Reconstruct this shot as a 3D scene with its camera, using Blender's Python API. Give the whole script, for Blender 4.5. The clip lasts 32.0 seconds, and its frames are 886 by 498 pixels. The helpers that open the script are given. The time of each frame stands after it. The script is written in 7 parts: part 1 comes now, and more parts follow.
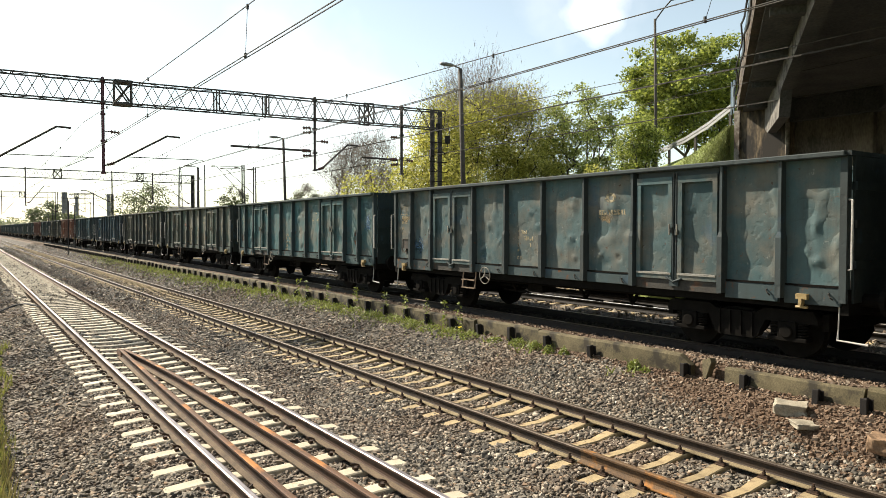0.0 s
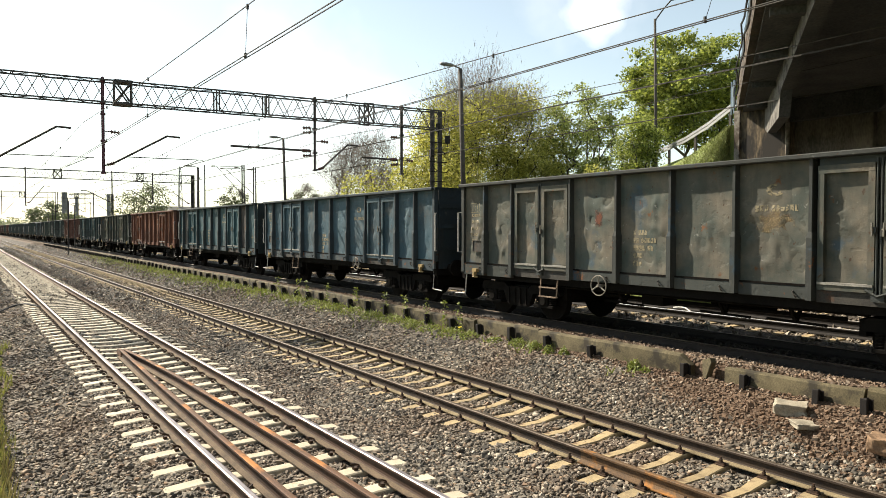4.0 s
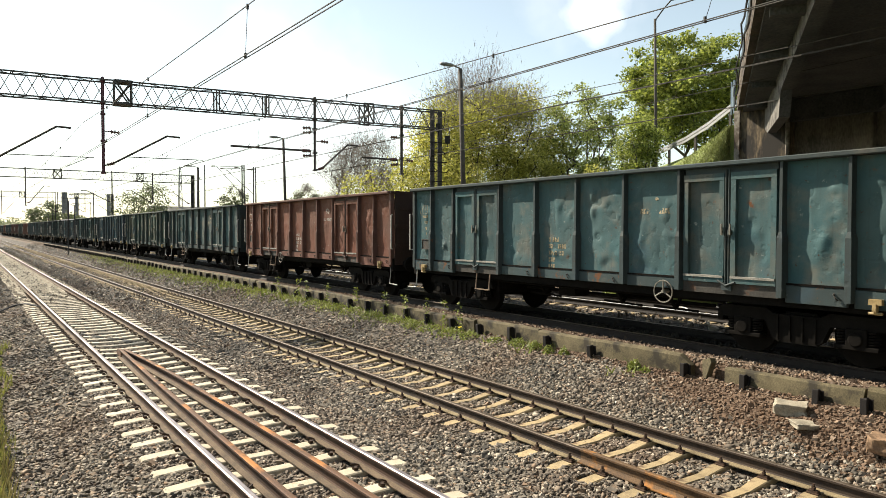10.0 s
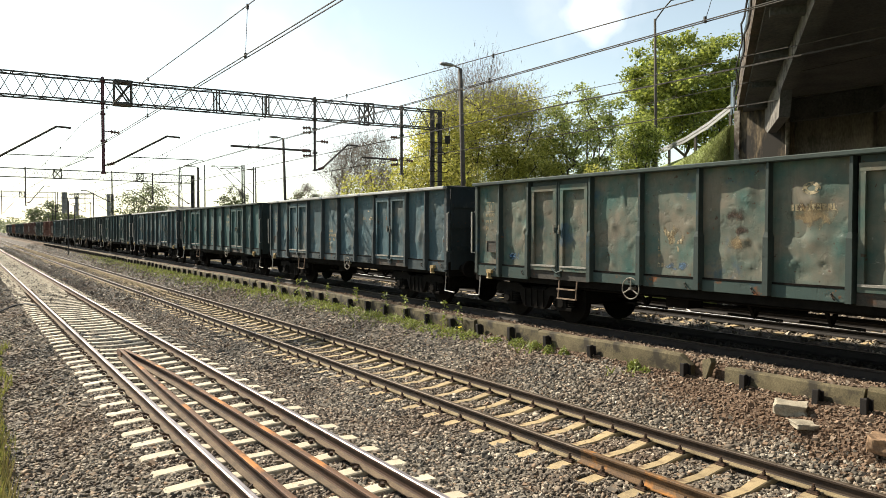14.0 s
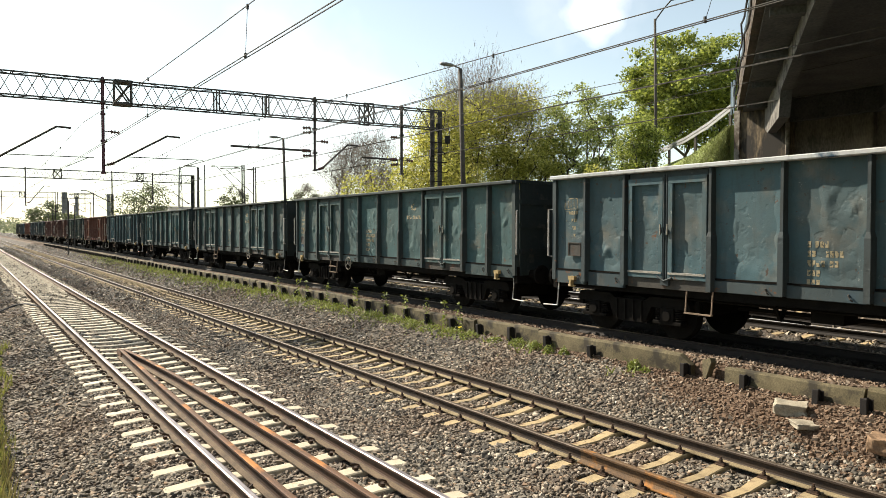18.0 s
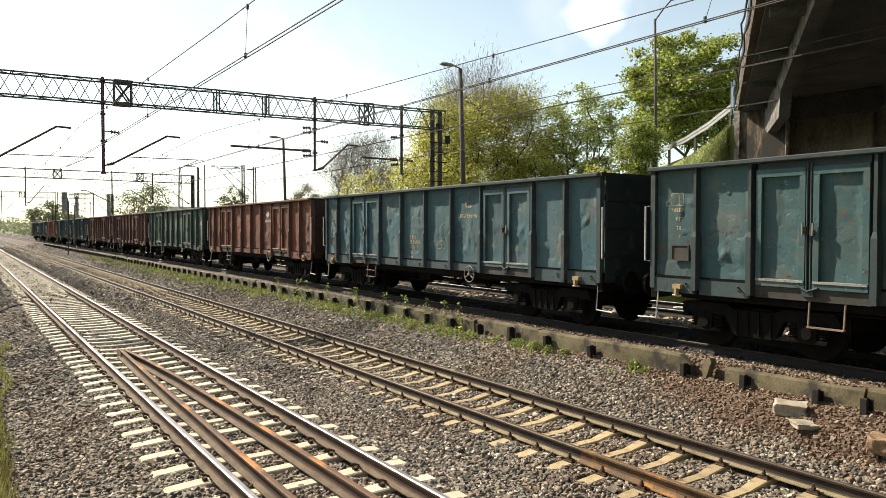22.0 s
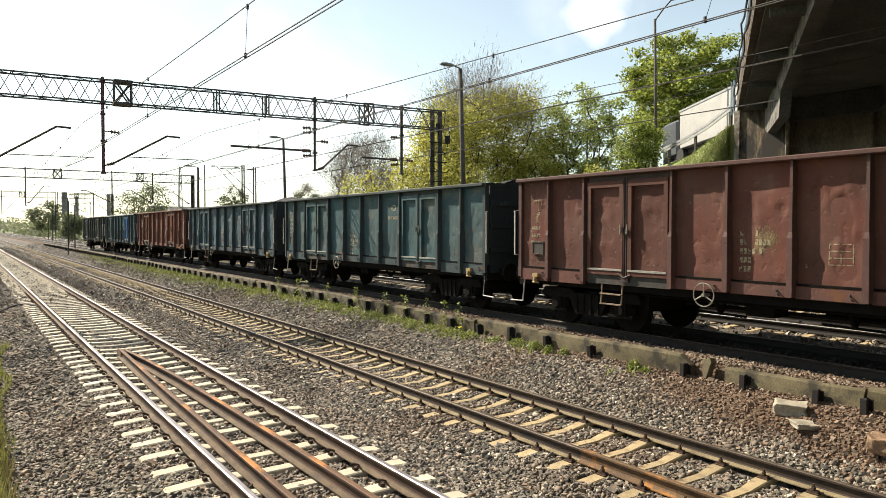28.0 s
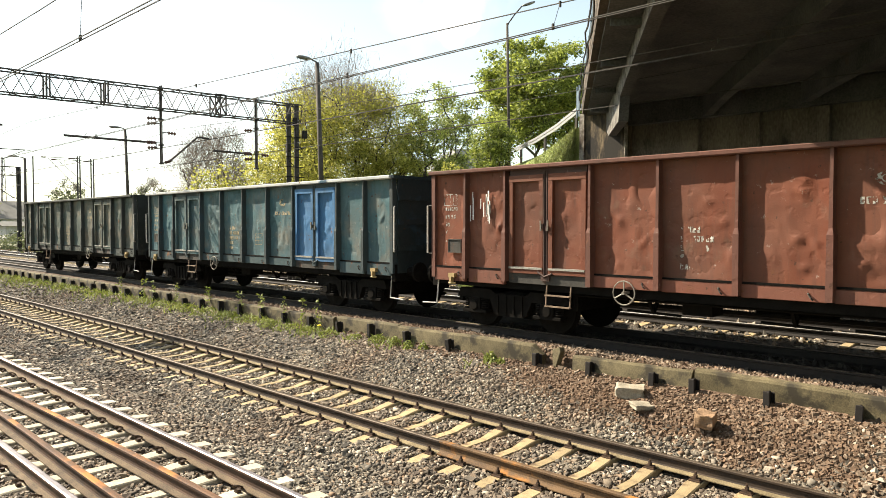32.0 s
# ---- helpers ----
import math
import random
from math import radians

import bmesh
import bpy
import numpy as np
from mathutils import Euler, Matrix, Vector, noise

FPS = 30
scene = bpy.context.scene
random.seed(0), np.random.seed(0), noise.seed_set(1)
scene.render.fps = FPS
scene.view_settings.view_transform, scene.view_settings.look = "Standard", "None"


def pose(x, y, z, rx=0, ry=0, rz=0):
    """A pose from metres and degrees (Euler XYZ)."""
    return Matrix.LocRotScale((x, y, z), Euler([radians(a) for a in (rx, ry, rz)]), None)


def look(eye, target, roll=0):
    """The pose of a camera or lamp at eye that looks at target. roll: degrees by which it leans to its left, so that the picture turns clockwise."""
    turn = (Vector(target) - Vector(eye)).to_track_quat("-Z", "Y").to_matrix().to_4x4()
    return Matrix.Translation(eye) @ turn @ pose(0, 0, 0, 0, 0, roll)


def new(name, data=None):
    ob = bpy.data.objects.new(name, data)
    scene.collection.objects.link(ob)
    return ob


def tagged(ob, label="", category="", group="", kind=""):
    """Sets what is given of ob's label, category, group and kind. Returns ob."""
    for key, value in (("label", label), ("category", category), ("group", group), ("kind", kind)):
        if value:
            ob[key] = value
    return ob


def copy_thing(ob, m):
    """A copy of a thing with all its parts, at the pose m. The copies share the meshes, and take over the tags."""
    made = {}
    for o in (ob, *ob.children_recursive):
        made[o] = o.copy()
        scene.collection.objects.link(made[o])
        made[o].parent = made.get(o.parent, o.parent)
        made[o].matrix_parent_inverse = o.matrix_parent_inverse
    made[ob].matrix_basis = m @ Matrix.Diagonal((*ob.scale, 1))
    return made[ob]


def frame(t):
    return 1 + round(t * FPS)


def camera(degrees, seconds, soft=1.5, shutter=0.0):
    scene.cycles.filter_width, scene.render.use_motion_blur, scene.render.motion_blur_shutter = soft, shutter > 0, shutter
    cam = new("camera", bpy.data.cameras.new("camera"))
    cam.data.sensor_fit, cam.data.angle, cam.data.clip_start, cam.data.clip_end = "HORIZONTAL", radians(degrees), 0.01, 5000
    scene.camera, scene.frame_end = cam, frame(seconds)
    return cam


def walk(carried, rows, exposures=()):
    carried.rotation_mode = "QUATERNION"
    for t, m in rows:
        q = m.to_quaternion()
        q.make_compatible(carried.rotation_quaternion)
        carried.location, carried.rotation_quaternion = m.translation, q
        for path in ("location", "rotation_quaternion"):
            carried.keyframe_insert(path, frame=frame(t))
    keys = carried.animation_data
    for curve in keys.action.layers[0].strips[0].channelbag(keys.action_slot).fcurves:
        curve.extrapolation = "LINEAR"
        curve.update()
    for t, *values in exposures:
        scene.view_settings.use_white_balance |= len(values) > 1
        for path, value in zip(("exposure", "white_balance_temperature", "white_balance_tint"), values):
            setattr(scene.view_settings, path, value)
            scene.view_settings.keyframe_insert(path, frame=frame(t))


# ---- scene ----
# ---- the camera: stands still, then turns to the right near the end ----
EYE = (0.0, 0.0, 2.713)


def aim(yaw, pitch, roll):
    """Camera pose from its heading (from +y towards +x), tilt and lean in radians."""
    way = (math.sin(yaw) * math.cos(pitch), math.cos(yaw) * math.cos(pitch), math.sin(pitch))
    return look(EYE, (EYE[0] + way[0], EYE[1] + way[1], EYE[2] + way[2]), -math.degrees(roll))


cam = camera(64.93, 32.0, soft=0.55)
HEADING = ((0.0, 0.6039, -0.0283, -0.0010), (28.5, 0.6039, -0.0283, -0.0010), (29.0, 0.6055, -0.0282, -0.0009),
           (29.5, 0.6165, -0.0291, -0.0005), (30.0, 0.6388, -0.0295, -0.0004), (30.5, 0.6715, -0.0303, -0.0002),
           (31.0, 0.7172, -0.0314, 0.0000), (31.5, 0.7624, -0.0321, 0.0000), (32.0, 0.8055, -0.0332, 0.0002))
walk(cam, [(t, aim(a, b, c)) for t, a, b, c in HEADING], exposures=((0.0, 1.02, 6950, 11), (29.0, 1.02, 6950, 11), (32.0, 1.42, 7200, 11)))

# ---- daylight ----
SUN_AZ, SUN_EL = radians(-22.0), radians(42.0)     # azimuth from +y towards +x
world = bpy.data.worlds.new("sky")
scene.world = world
world.use_nodes = True
wn = world.node_tree
sky = wn.nodes.new("ShaderNodeTexSky")
sky.sky_type = "NISHITA"
sky.sun_disc = False
sky.sun_elevation, sky.sun_rotation = SUN_EL, SUN_AZ
sky.dust_density, sky.air_density, sky.ozone_density = 0.7, 1.0, 1.0
wn.nodes["Background"].inputs["Strength"].default_value = 0.100
haze = wn.nodes.new("ShaderNodeHueSaturation")     # thin spring haze takes colour out of the sky
haze.inputs["Saturation"].default_value = 0.74
wn.links.new(sky.outputs[0], haze.inputs["Color"])
sky_way, puff, cover = wn.nodes.new("ShaderNodeTexCoord"), wn.nodes.new("ShaderNodeTexNoise"), wn.nodes.new("ShaderNodeMapRange")
puff.inputs["Scale"].default_value, puff.inputs["Detail"].default_value = 3.2, 6
cover.inputs["From Min"].default_value, cover.inputs["From Max"].default_value, cover.inputs["To Max"].default_value = 0.50, 0.82, 0.45
veil = wn.nodes.new("ShaderNodeMix")                # thin white cloud
veil.data_type = "RGBA"
veil.inputs[7].default_value = (9.5, 9.6, 9.8, 1)
wn.links.new(sky_way.outputs["Generated"], puff.inputs["Vector"])
wn.links.new(puff.outputs[0], cover.inputs["Value"])
near_by, ragged, body, lone, thick = (wn.nodes.new("ShaderNodeVectorMath"), wn.nodes.new("ShaderNodeTexNoise"), wn.nodes.new("ShaderNodeMath"),
                                      wn.nodes.new("ShaderNodeMapRange"), wn.nodes.new("ShaderNodeMath"))
near_by.operation = "DOT_PRODUCT"                   # one small white cloud above the trees
near_by.inputs[1].default_value = (0.6983, 0.6507, 0.2982)
ragged.inputs["Scale"].default_value, ragged.inputs["Detail"].default_value = 16.0, 6
body.operation, thick.operation = "MULTIPLY_ADD", "MAXIMUM"
body.inputs[1].default_value = 0.0036
for key, val in (("From Min", 1.0006), ("From Max", 1.0026), ("To Max", 0.6)):
    lone.inputs[key].default_value = val
wn.links.new(sky_way.outputs["Generated"], near_by.inputs[0])
wn.links.new(sky_way.outputs["Generated"], ragged.inputs["Vector"])
wn.links.new(ragged.outputs[0], body.inputs[0])
wn.links.new(near_by.outputs["Value"], body.inputs[2])
wn.links.new(body.outputs[0], lone.inputs["Value"])
wn.links.new(lone.outputs[0], thick.inputs[0])
wn.links.new(cover.outputs[0], thick.inputs[1])
wn.links.new(thick.outputs[0], veil.inputs[0])
warm = wn.nodes.new("ShaderNodeMix")                # and yellows it a little
warm.data_type, warm.blend_type = "RGBA", "MULTIPLY"
warm.inputs[0].default_value = 1.0
warm.inputs[7].default_value = (0.99, 1.03, 0.95, 1)
wn.links.new(haze.outputs[0], warm.inputs[6])
wn.links.new(warm.outputs[2], veil.inputs[6])
wn.links.new(veil.outputs[2], wn.nodes["Background"].inputs["Color"])
sun_way = Vector((math.sin(SUN_AZ) * math.cos(SUN_EL), math.cos(SUN_AZ) * math.cos(SUN_EL), math.sin(SUN_EL)))
sun = new("sun", bpy.data.lights.new("sun", "SUN"))
sun.data.energy, sun.data.angle, sun.data.color = 5.0, radians(0.6), (1.0, 0.93, 0.80)
sun.matrix_world = look(sun_way * 100, (0, 0, 0))

# ---- materials ----


def surface(name, dark, light, scale=4.0, rough=0.8, metal=0.0, bump=0.3, grain=60.0, depth=0.01, stain=None, stain_scale=1.2,
            stain_cut=0.55, coords="Object", vary=0.0, squash=None):
    """A material with two scales of colour variation, grain relief and stains of a second colour."""
    m = bpy.data.materials.new(name)
    m.use_nodes = True
    t = m.node_tree
    bs = t.nodes["Principled BSDF"]
    co = t.nodes.new("ShaderNodeTexCoord")
    way = co.outputs[coords]
    if squash:
        mp = t.nodes.new("ShaderNodeMapping")
        mp.inputs["Scale"].default_value = squash
        t.links.new(way, mp.inputs["Vector"])
        way = mp.outputs[0]
    big, fine = t.nodes.new("ShaderNodeTexNoise"), t.nodes.new("ShaderNodeTexNoise")
    big.inputs["Scale"].default_value, big.inputs["Detail"].default_value = scale, 6
    fine.inputs["Scale"].default_value, fine.inputs["Detail"].default_value = grain, 4
    for n in (big, fine):
        t.links.new(way, n.inputs["Vector"])
    both = t.nodes.new("ShaderNodeMath")
    both.operation = "MULTIPLY_ADD"
    both.inputs[1].default_value = 0.5
    half = t.nodes.new("ShaderNodeMath")
    half.operation = "MULTIPLY"
    half.inputs[1].default_value = 0.5
    t.links.new(big.outputs[0], both.inputs[0])
    t.links.new(fine.outputs[0], half.inputs[0])
    t.links.new(half.outputs[0], both.inputs[2])
    ramp = t.nodes.new("ShaderNodeValToRGB")
    ramp.color_ramp.elements[0].position, ramp.color_ramp.elements[1].position = 0.36, 0.64
    ramp.color_ramp.elements[0].color, ramp.color_ramp.elements[1].color = (*dark, 1), (*light, 1)
    t.links.new(both.outputs[0], ramp.inputs[0])
    out = ramp.outputs[0]
    if stain:
        s = t.nodes.new("ShaderNodeTexNoise")
        s.inputs["Scale"].default_value, s.inputs["Detail"].default_value, s.inputs["Roughness"].default_value = stain_scale, 8, 0.65
        t.links.new(way, s.inputs["Vector"])
        cut = t.nodes.new("ShaderNodeMapRange")
        cut.inputs["From Min"].default_value, cut.inputs["From Max"].default_value = stain_cut, stain_cut + 0.12
        t.links.new(s.outputs[0], cut.inputs["Value"])
        mx = t.nodes.new("ShaderNodeMix")
        mx.data_type = "RGBA"
        mx.inputs[7].default_value = (*stain, 1)
        t.links.new(cut.outputs[0], mx.inputs[0])
        t.links.new(out, mx.inputs[6])
        out = mx.outputs[2]
    if vary:
        info, hsv = t.nodes.new("ShaderNodeObjectInfo"), t.nodes.new("ShaderNodeHueSaturation")
        rng = t.nodes.new("ShaderNodeMapRange")
        rng.inputs["To Min"].default_value, rng.inputs["To Max"].default_value = 1 - vary, 1 + vary
        t.links.new(info.outputs["Random"], rng.inputs["Value"])
        t.links.new(rng.outputs[0], hsv.inputs["Value"])
        t.links.new(out, hsv.inputs["Color"])
        out = hsv.outputs[0]
    t.links.new(out, bs.inputs["Base Color"])
    bs.inputs["Roughness"].default_value, bs.inputs["Metallic"].default_value = rough, metal
    if bump:
        b = t.nodes.new("ShaderNodeBump")
        b.inputs["Strength"].default_value, b.inputs["Distance"].default_value = bump, depth
        t.links.new(both.outputs[0], b.inputs["Height"])
        t.links.new(b.outputs[0], bs.inputs["Normal"])
    return m


def wagon_paint(name, rust_cut=0.60, chalk=0.3, soot_shade=0.0):
    """Old wagon paint in the object's own colour, chalky and stained with rust and coal dust."""
    m = bpy.data.materials.new(name)
    m.use_nodes = True
    t = m.node_tree
    bs = t.nodes["Principled BSDF"]
    co, info = t.nodes.new("ShaderNodeTexCoord"), t.nodes.new("ShaderNodeObjectInfo")
    shift = t.nodes.new("ShaderNodeVectorMath")
    shift.operation = "MULTIPLY_ADD"
    comb = t.nodes.new("ShaderNodeCombineXYZ")
    for k in range(3):
        t.links.new(info.outputs["Random"], comb.inputs[k])
    shift.inputs[1].default_value = (37.0, 53.0, 29.0)
    t.links.new(comb.outputs[0], shift.inputs[0])
    t.links.new(co.outputs["Object"], shift.inputs[2])

    def noise_of(scale, detail, rough=0.6, squash=(1, 1, 1)):
        mp, n = t.nodes.new("ShaderNodeMapping"), t.nodes.new("ShaderNodeTexNoise")
        mp.inputs["Scale"].default_value = squash
        n.inputs["Scale"].default_value, n.inputs["Detail"].default_value, n.inputs["Roughness"].default_value = scale, detail, rough
        t.links.new(shift.outputs[0], mp.inputs["Vector"])
        t.links.new(mp.outputs[0], n.inputs["Vector"])
        return n.outputs[0]

    def mixed(fac, a, b, mode="MIX"):
        mx = t.nodes.new("ShaderNodeMix")
        mx.data_type, mx.blend_type = "RGBA", mode
        for slot, v in ((0, fac), (6, a), (7, b)):
            if hasattr(v, "links"):
                t.links.new(v, mx.inputs[slot])
            else:
                mx.inputs[slot].default_value = v if slot == 0 else (*v, 1)
        return mx.outputs[2]

    def cut(v, lo, hi, a=0.0, b=1.0):
        r = t.nodes.new("ShaderNodeMapRange")
        for key, val in (("From Min", lo), ("From Max", hi), ("To Min", a), ("To Max", b)):
            r.inputs[key].default_value = val
        t.links.new(v, r.inputs["Value"])
        return r.outputs[0]

    col = info.outputs["Color"]
    patch = noise_of(1.3, 5)
    col = mixed(cut(patch, 0.36, 0.62, 0.15, 0.9), col, mixed(0.13, col, (0.25, 0.22, 0.18)))
    # grime for ribs; from 0.72 up, near black paints in the end walls' shade
    if soot_shade:
        col = mixed(soot_shade, col, (0.032, 0.033, 0.034) if soot_shade < 0.72 else (0.008, 0.008, 0.008))
    # khaki dust and touched-up blue, as much as the object's alpha says
    dusty = noise_of(1.5, 6, 0.58)
    low = t.nodes.new("ShaderNodeMath")
    low.operation = "MULTIPLY_ADD"
    low.inputs[1].default_value = 0.0 if soot_shade else 0.36
    t.links.new(info.outputs["Alpha"], low.inputs[0])
    t.links.new(dusty, low.inputs[2])
    col = mixed(cut(low.outputs[0], 0.62, 0.90, 0.0, 0.85), col, (0.165, 0.138, 0.105))
    blue = t.nodes.new("ShaderNodeMath")
    blue.operation = "MULTIPLY"
    t.links.new(cut(noise_of(1.15, 6, 0.6), 0.61, 0.68), blue.inputs[0])
    t.links.new(info.outputs["Alpha"], blue.inputs[1])
    col = mixed(blue.outputs[0], col, (0.030, 0.070, 0.110))
    grime = noise_of(0.9, 7, 0.62)
    col = mixed(cut(grime, 0.46, 0.64, 0.0, 0.60), col, mixed(0.5, col, (0.028, 0.026, 0.022)))
    streak = noise_of(7.0, 7, 0.72, (1.0, 1.0, 0.10))
    col = mixed(cut(streak, 0.52, 0.72, 0.0, 0.36), col, (0.035, 0.032, 0.028))
    rust = noise_of(2.6, 10, 0.72)
    col = mixed(cut(rust, rust_cut, rust_cut + 0.06), col, (0.13, 0.055, 0.025))
    col = mixed(cut(noise_of(8.5, 4, 0.6), 0.665, 0.70, 0.0, 0.8), col, (0.055, 0.028, 0.017))
    pale = noise_of(7.0, 8, 0.75)
    col = mixed(cut(pale, 0.63, 0.68, 0.0, chalk), col, (0.5, 0.5, 0.46))
    t.links.new(col, bs.inputs["Base Color"])
    t.links.new(cut(rust, 0.35, 0.7, 0.6, 0.9), bs.inputs["Roughness"])
    bs.inputs["Specular IOR Level"].default_value = 0.25
    b = t.nodes.new("ShaderNodeBump")
    b.inputs["Strength"].default_value, b.inputs["Distance"].default_value = 0.34, 0.016
    knocks = t.nodes.new("ShaderNodeMath")
    knocks.operation = "MULTIPLY_ADD"
    knocks.inputs[1].default_value = 0.35
    t.links.new(noise_of(26.0, 6), knocks.inputs[0])
    t.links.new(cut(noise_of(6.5, 2, 0.5), 0.58, 0.76, 0.0, -1.0), knocks.inputs[2])
    t.links.new(knocks.outputs[0], b.inputs["Height"])
    t.links.new(b.outputs[0], bs.inputs["Normal"])
    return m


def ballast_material(name, per_island, earth=0.0, shade=1.0):
    """Crushed stone: grey and brown stones, by island on the real stones and by cells on the ground below."""
    m = bpy.data.materials.new(name)
    m.use_nodes = True
    t = m.node_tree
    bs = t.nodes["Principled BSDF"]
    co = t.nodes.new("ShaderNodeTexCoord")
    ramp = t.nodes.new("ShaderNodeValToRGB")
    cr = ramp.color_ramp
    cr.elements[0].color, cr.elements[1].color = (0.045, 0.040, 0.034, 1), (0.60, 0.53, 0.43, 1)
    for p, c in ((0.2, (0.115, 0.100, 0.080)), (0.4, (0.17, 0.152, 0.125)), (0.58, (0.225, 0.19, 0.145)), (0.70, (0.27, 0.243, 0.20)), (0.80, (0.27, 0.18, 0.115)), (0.9, (0.41, 0.355, 0.28))):
        cr.elements.new(p).color = (*c, 1)
    big = t.nodes.new("ShaderNodeTexNoise")
    big.inputs["Scale"].default_value, big.inputs["Detail"].default_value = 0.5, 5
    t.links.new(co.outputs["Object"], big.inputs["Vector"])
    if per_island:
        geo = t.nodes.new("ShaderNodeNewGeometry")
        t.links.new(geo.outputs["Random Per Island"], ramp.inputs[0])
    else:
        vor = t.nodes.new("ShaderNodeTexVoronoi")
        vor.inputs["Scale"].default_value = 17.0
        t.links.new(co.outputs["Object"], vor.inputs["Vector"])
        t.links.new(vor.outputs["Color"], ramp.inputs[0])
        b = t.nodes.new("ShaderNodeBump")
        b.invert = True
        b.inputs["Strength"].default_value, b.inputs["Distance"].default_value = 0.9, 0.04
        t.links.new(vor.outputs["Distance"], b.inputs["Height"])
        t.links.new(b.outputs[0], bs.inputs["Normal"])
    mx = t.nodes.new("ShaderNodeMix")
    mx.data_type, mx.blend_type = "RGBA", "MIX"
    cut = t.nodes.new("ShaderNodeMapRange")
    cut.inputs["From Min"].default_value, cut.inputs["From Max"].default_value = 0.45, 0.75
    cut.inputs["To Min"].default_value, cut.inputs["To Max"].default_value = earth, 0.6 + 0.35 * earth
    t.links.new(big.outputs[0], cut.inputs["Value"])
    t.links.new(cut.outputs[0], mx.inputs[0])
    t.links.new(ramp.outputs[0], mx.inputs[6])
    mx.inputs[7].default_value = (0.135, 0.074, 0.040, 1)
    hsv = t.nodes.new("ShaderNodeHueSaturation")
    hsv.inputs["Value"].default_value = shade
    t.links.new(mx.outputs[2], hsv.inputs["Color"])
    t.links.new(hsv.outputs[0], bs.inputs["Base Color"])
    bs.inputs["Roughness"].default_value = 0.9
    return m


def leaf_material(name, dark, light, glow=0.35):
    """Leaves: colour by island, with light coming through."""
    m = bpy.data.materials.new(name)
    m.use_nodes = True
    t = m.node_tree
    geo, ramp = t.nodes.new("ShaderNodeNewGeometry"), t.nodes.new("ShaderNodeValToRGB")
    ramp.color_ramp.elements[0].color, ramp.color_ramp.elements[1].color = (*dark, 1), (*light, 1)
    t.links.new(geo.outputs["Random Per Island"], ramp.inputs[0])
    bs = t.nodes["Principled BSDF"]
    bs.inputs["Roughness"].default_value = 0.55
    t.links.new(ramp.outputs[0], bs.inputs["Base Color"])
    tr, mix = t.nodes.new("ShaderNodeBsdfTranslucent"), t.nodes.new("ShaderNodeMixShader")
    mix.inputs[0].default_value = glow
    t.links.new(ramp.outputs[0], tr.inputs["Color"])
    t.links.new(bs.outputs[0], mix.inputs[1])
    t.links.new(tr.outputs[0], mix.inputs[2])
    t.links.new(mix.outputs[0], t.nodes["Material Output"].inputs["Surface"])
    return m


def worn(m, cut=0.44):
    """Paint that has flaked away in spots and lets the ground show."""
    t = m.node_tree
    co, n, r = t.nodes.new("ShaderNodeTexCoord"), t.nodes.new("ShaderNodeTexNoise"), t.nodes.new("ShaderNodeMapRange")
    n.inputs["Scale"].default_value, n.inputs["Detail"].default_value = 22.0, 5
    r.inputs["From Min"].default_value, r.inputs["From Max"].default_value = cut, cut + 0.08
    t.links.new(co.outputs["Object"], n.inputs["Vector"])
    t.links.new(n.outputs[0], r.inputs["Value"])
    t.links.new(r.outputs[0], t.nodes["Principled BSDF"].inputs["Alpha"])
    return m


def faded(m, most):
    """A stain that thins out towards its ragged edge, as the mesh's own map runs from its middle."""
    t = m.node_tree
    co, way = t.nodes.new("ShaderNodeTexCoord"), t.nodes.new("ShaderNodeTexGradient")
    way.gradient_type = "SPHERICAL"
    n, add, r = t.nodes.new("ShaderNodeTexNoise"), t.nodes.new("ShaderNodeMath"), t.nodes.new("ShaderNodeMapRange")
    n.inputs["Scale"].default_value, n.inputs["Detail"].default_value = 7.0, 6
    add.operation = "MULTIPLY_ADD"
    add.inputs[1].default_value = 1.9
    t.links.new(co.outputs["UV"], way.inputs["Vector"])
    t.links.new(co.outputs["Object"], n.inputs["Vector"])
    t.links.new(n.outputs[0], add.inputs[0])
    t.links.new(way.outputs["Fac"], add.inputs[2])
    for key, val in (("From Min", 1.12), ("From Max", 1.62), ("To Max", most)):
        r.inputs[key].default_value = val
    t.links.new(add.outputs[0], r.inputs["Value"])
    t.links.new(r.outputs[0], t.nodes["Principled BSDF"].inputs["Alpha"])
    return m


M_PAINT = wagon_paint("weathered_wagon_paint", 0.63)
M_ENDPAINT = wagon_paint("shade_dark_wagon_end_paint", 0.70, 0.02, 0.80)
M_RIB = wagon_paint("worn_rib_paint", 0.64, 0.12, 0.70)
M_STRIP = wagon_paint("scuffed_strip_paint", 0.58, 0.10, 0.55)
M_SILL = surface("grimy_sill_paint", (0.018, 0.017, 0.015), (0.05, 0.045, 0.038), 5, 0.85, 0, 0.4, 60, 0.006, (0.09, 0.04, 0.02), 3.0, 0.58)
# near black: the shade below the wagon body is put into this colour
M_UNDER = surface("shade_black_underframe_steel", (0.004, 0.0037, 0.0034), (0.011, 0.0096, 0.0082), 6, 0.95, 0.0, 0.3, 90, 0.004)
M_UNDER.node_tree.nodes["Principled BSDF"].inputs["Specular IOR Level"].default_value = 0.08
M_BAREGREY = surface("bare_handrail_steel", (0.11, 0.10, 0.085), (0.28, 0.26, 0.22), 8, 0.5, 0.2, 0.2, 80, 0.002)
M_GRAB = surface("pale_painted_handrail", (0.30, 0.29, 0.27), (0.52, 0.50, 0.47), 10, 0.6, 0, 0.2, 80, 0.002)
M_STEP = surface("rusty_step_steel", (0.10, 0.068, 0.045), (0.26, 0.19, 0.135), 6, 0.8, 0.1, 0.2, 80, 0.002)
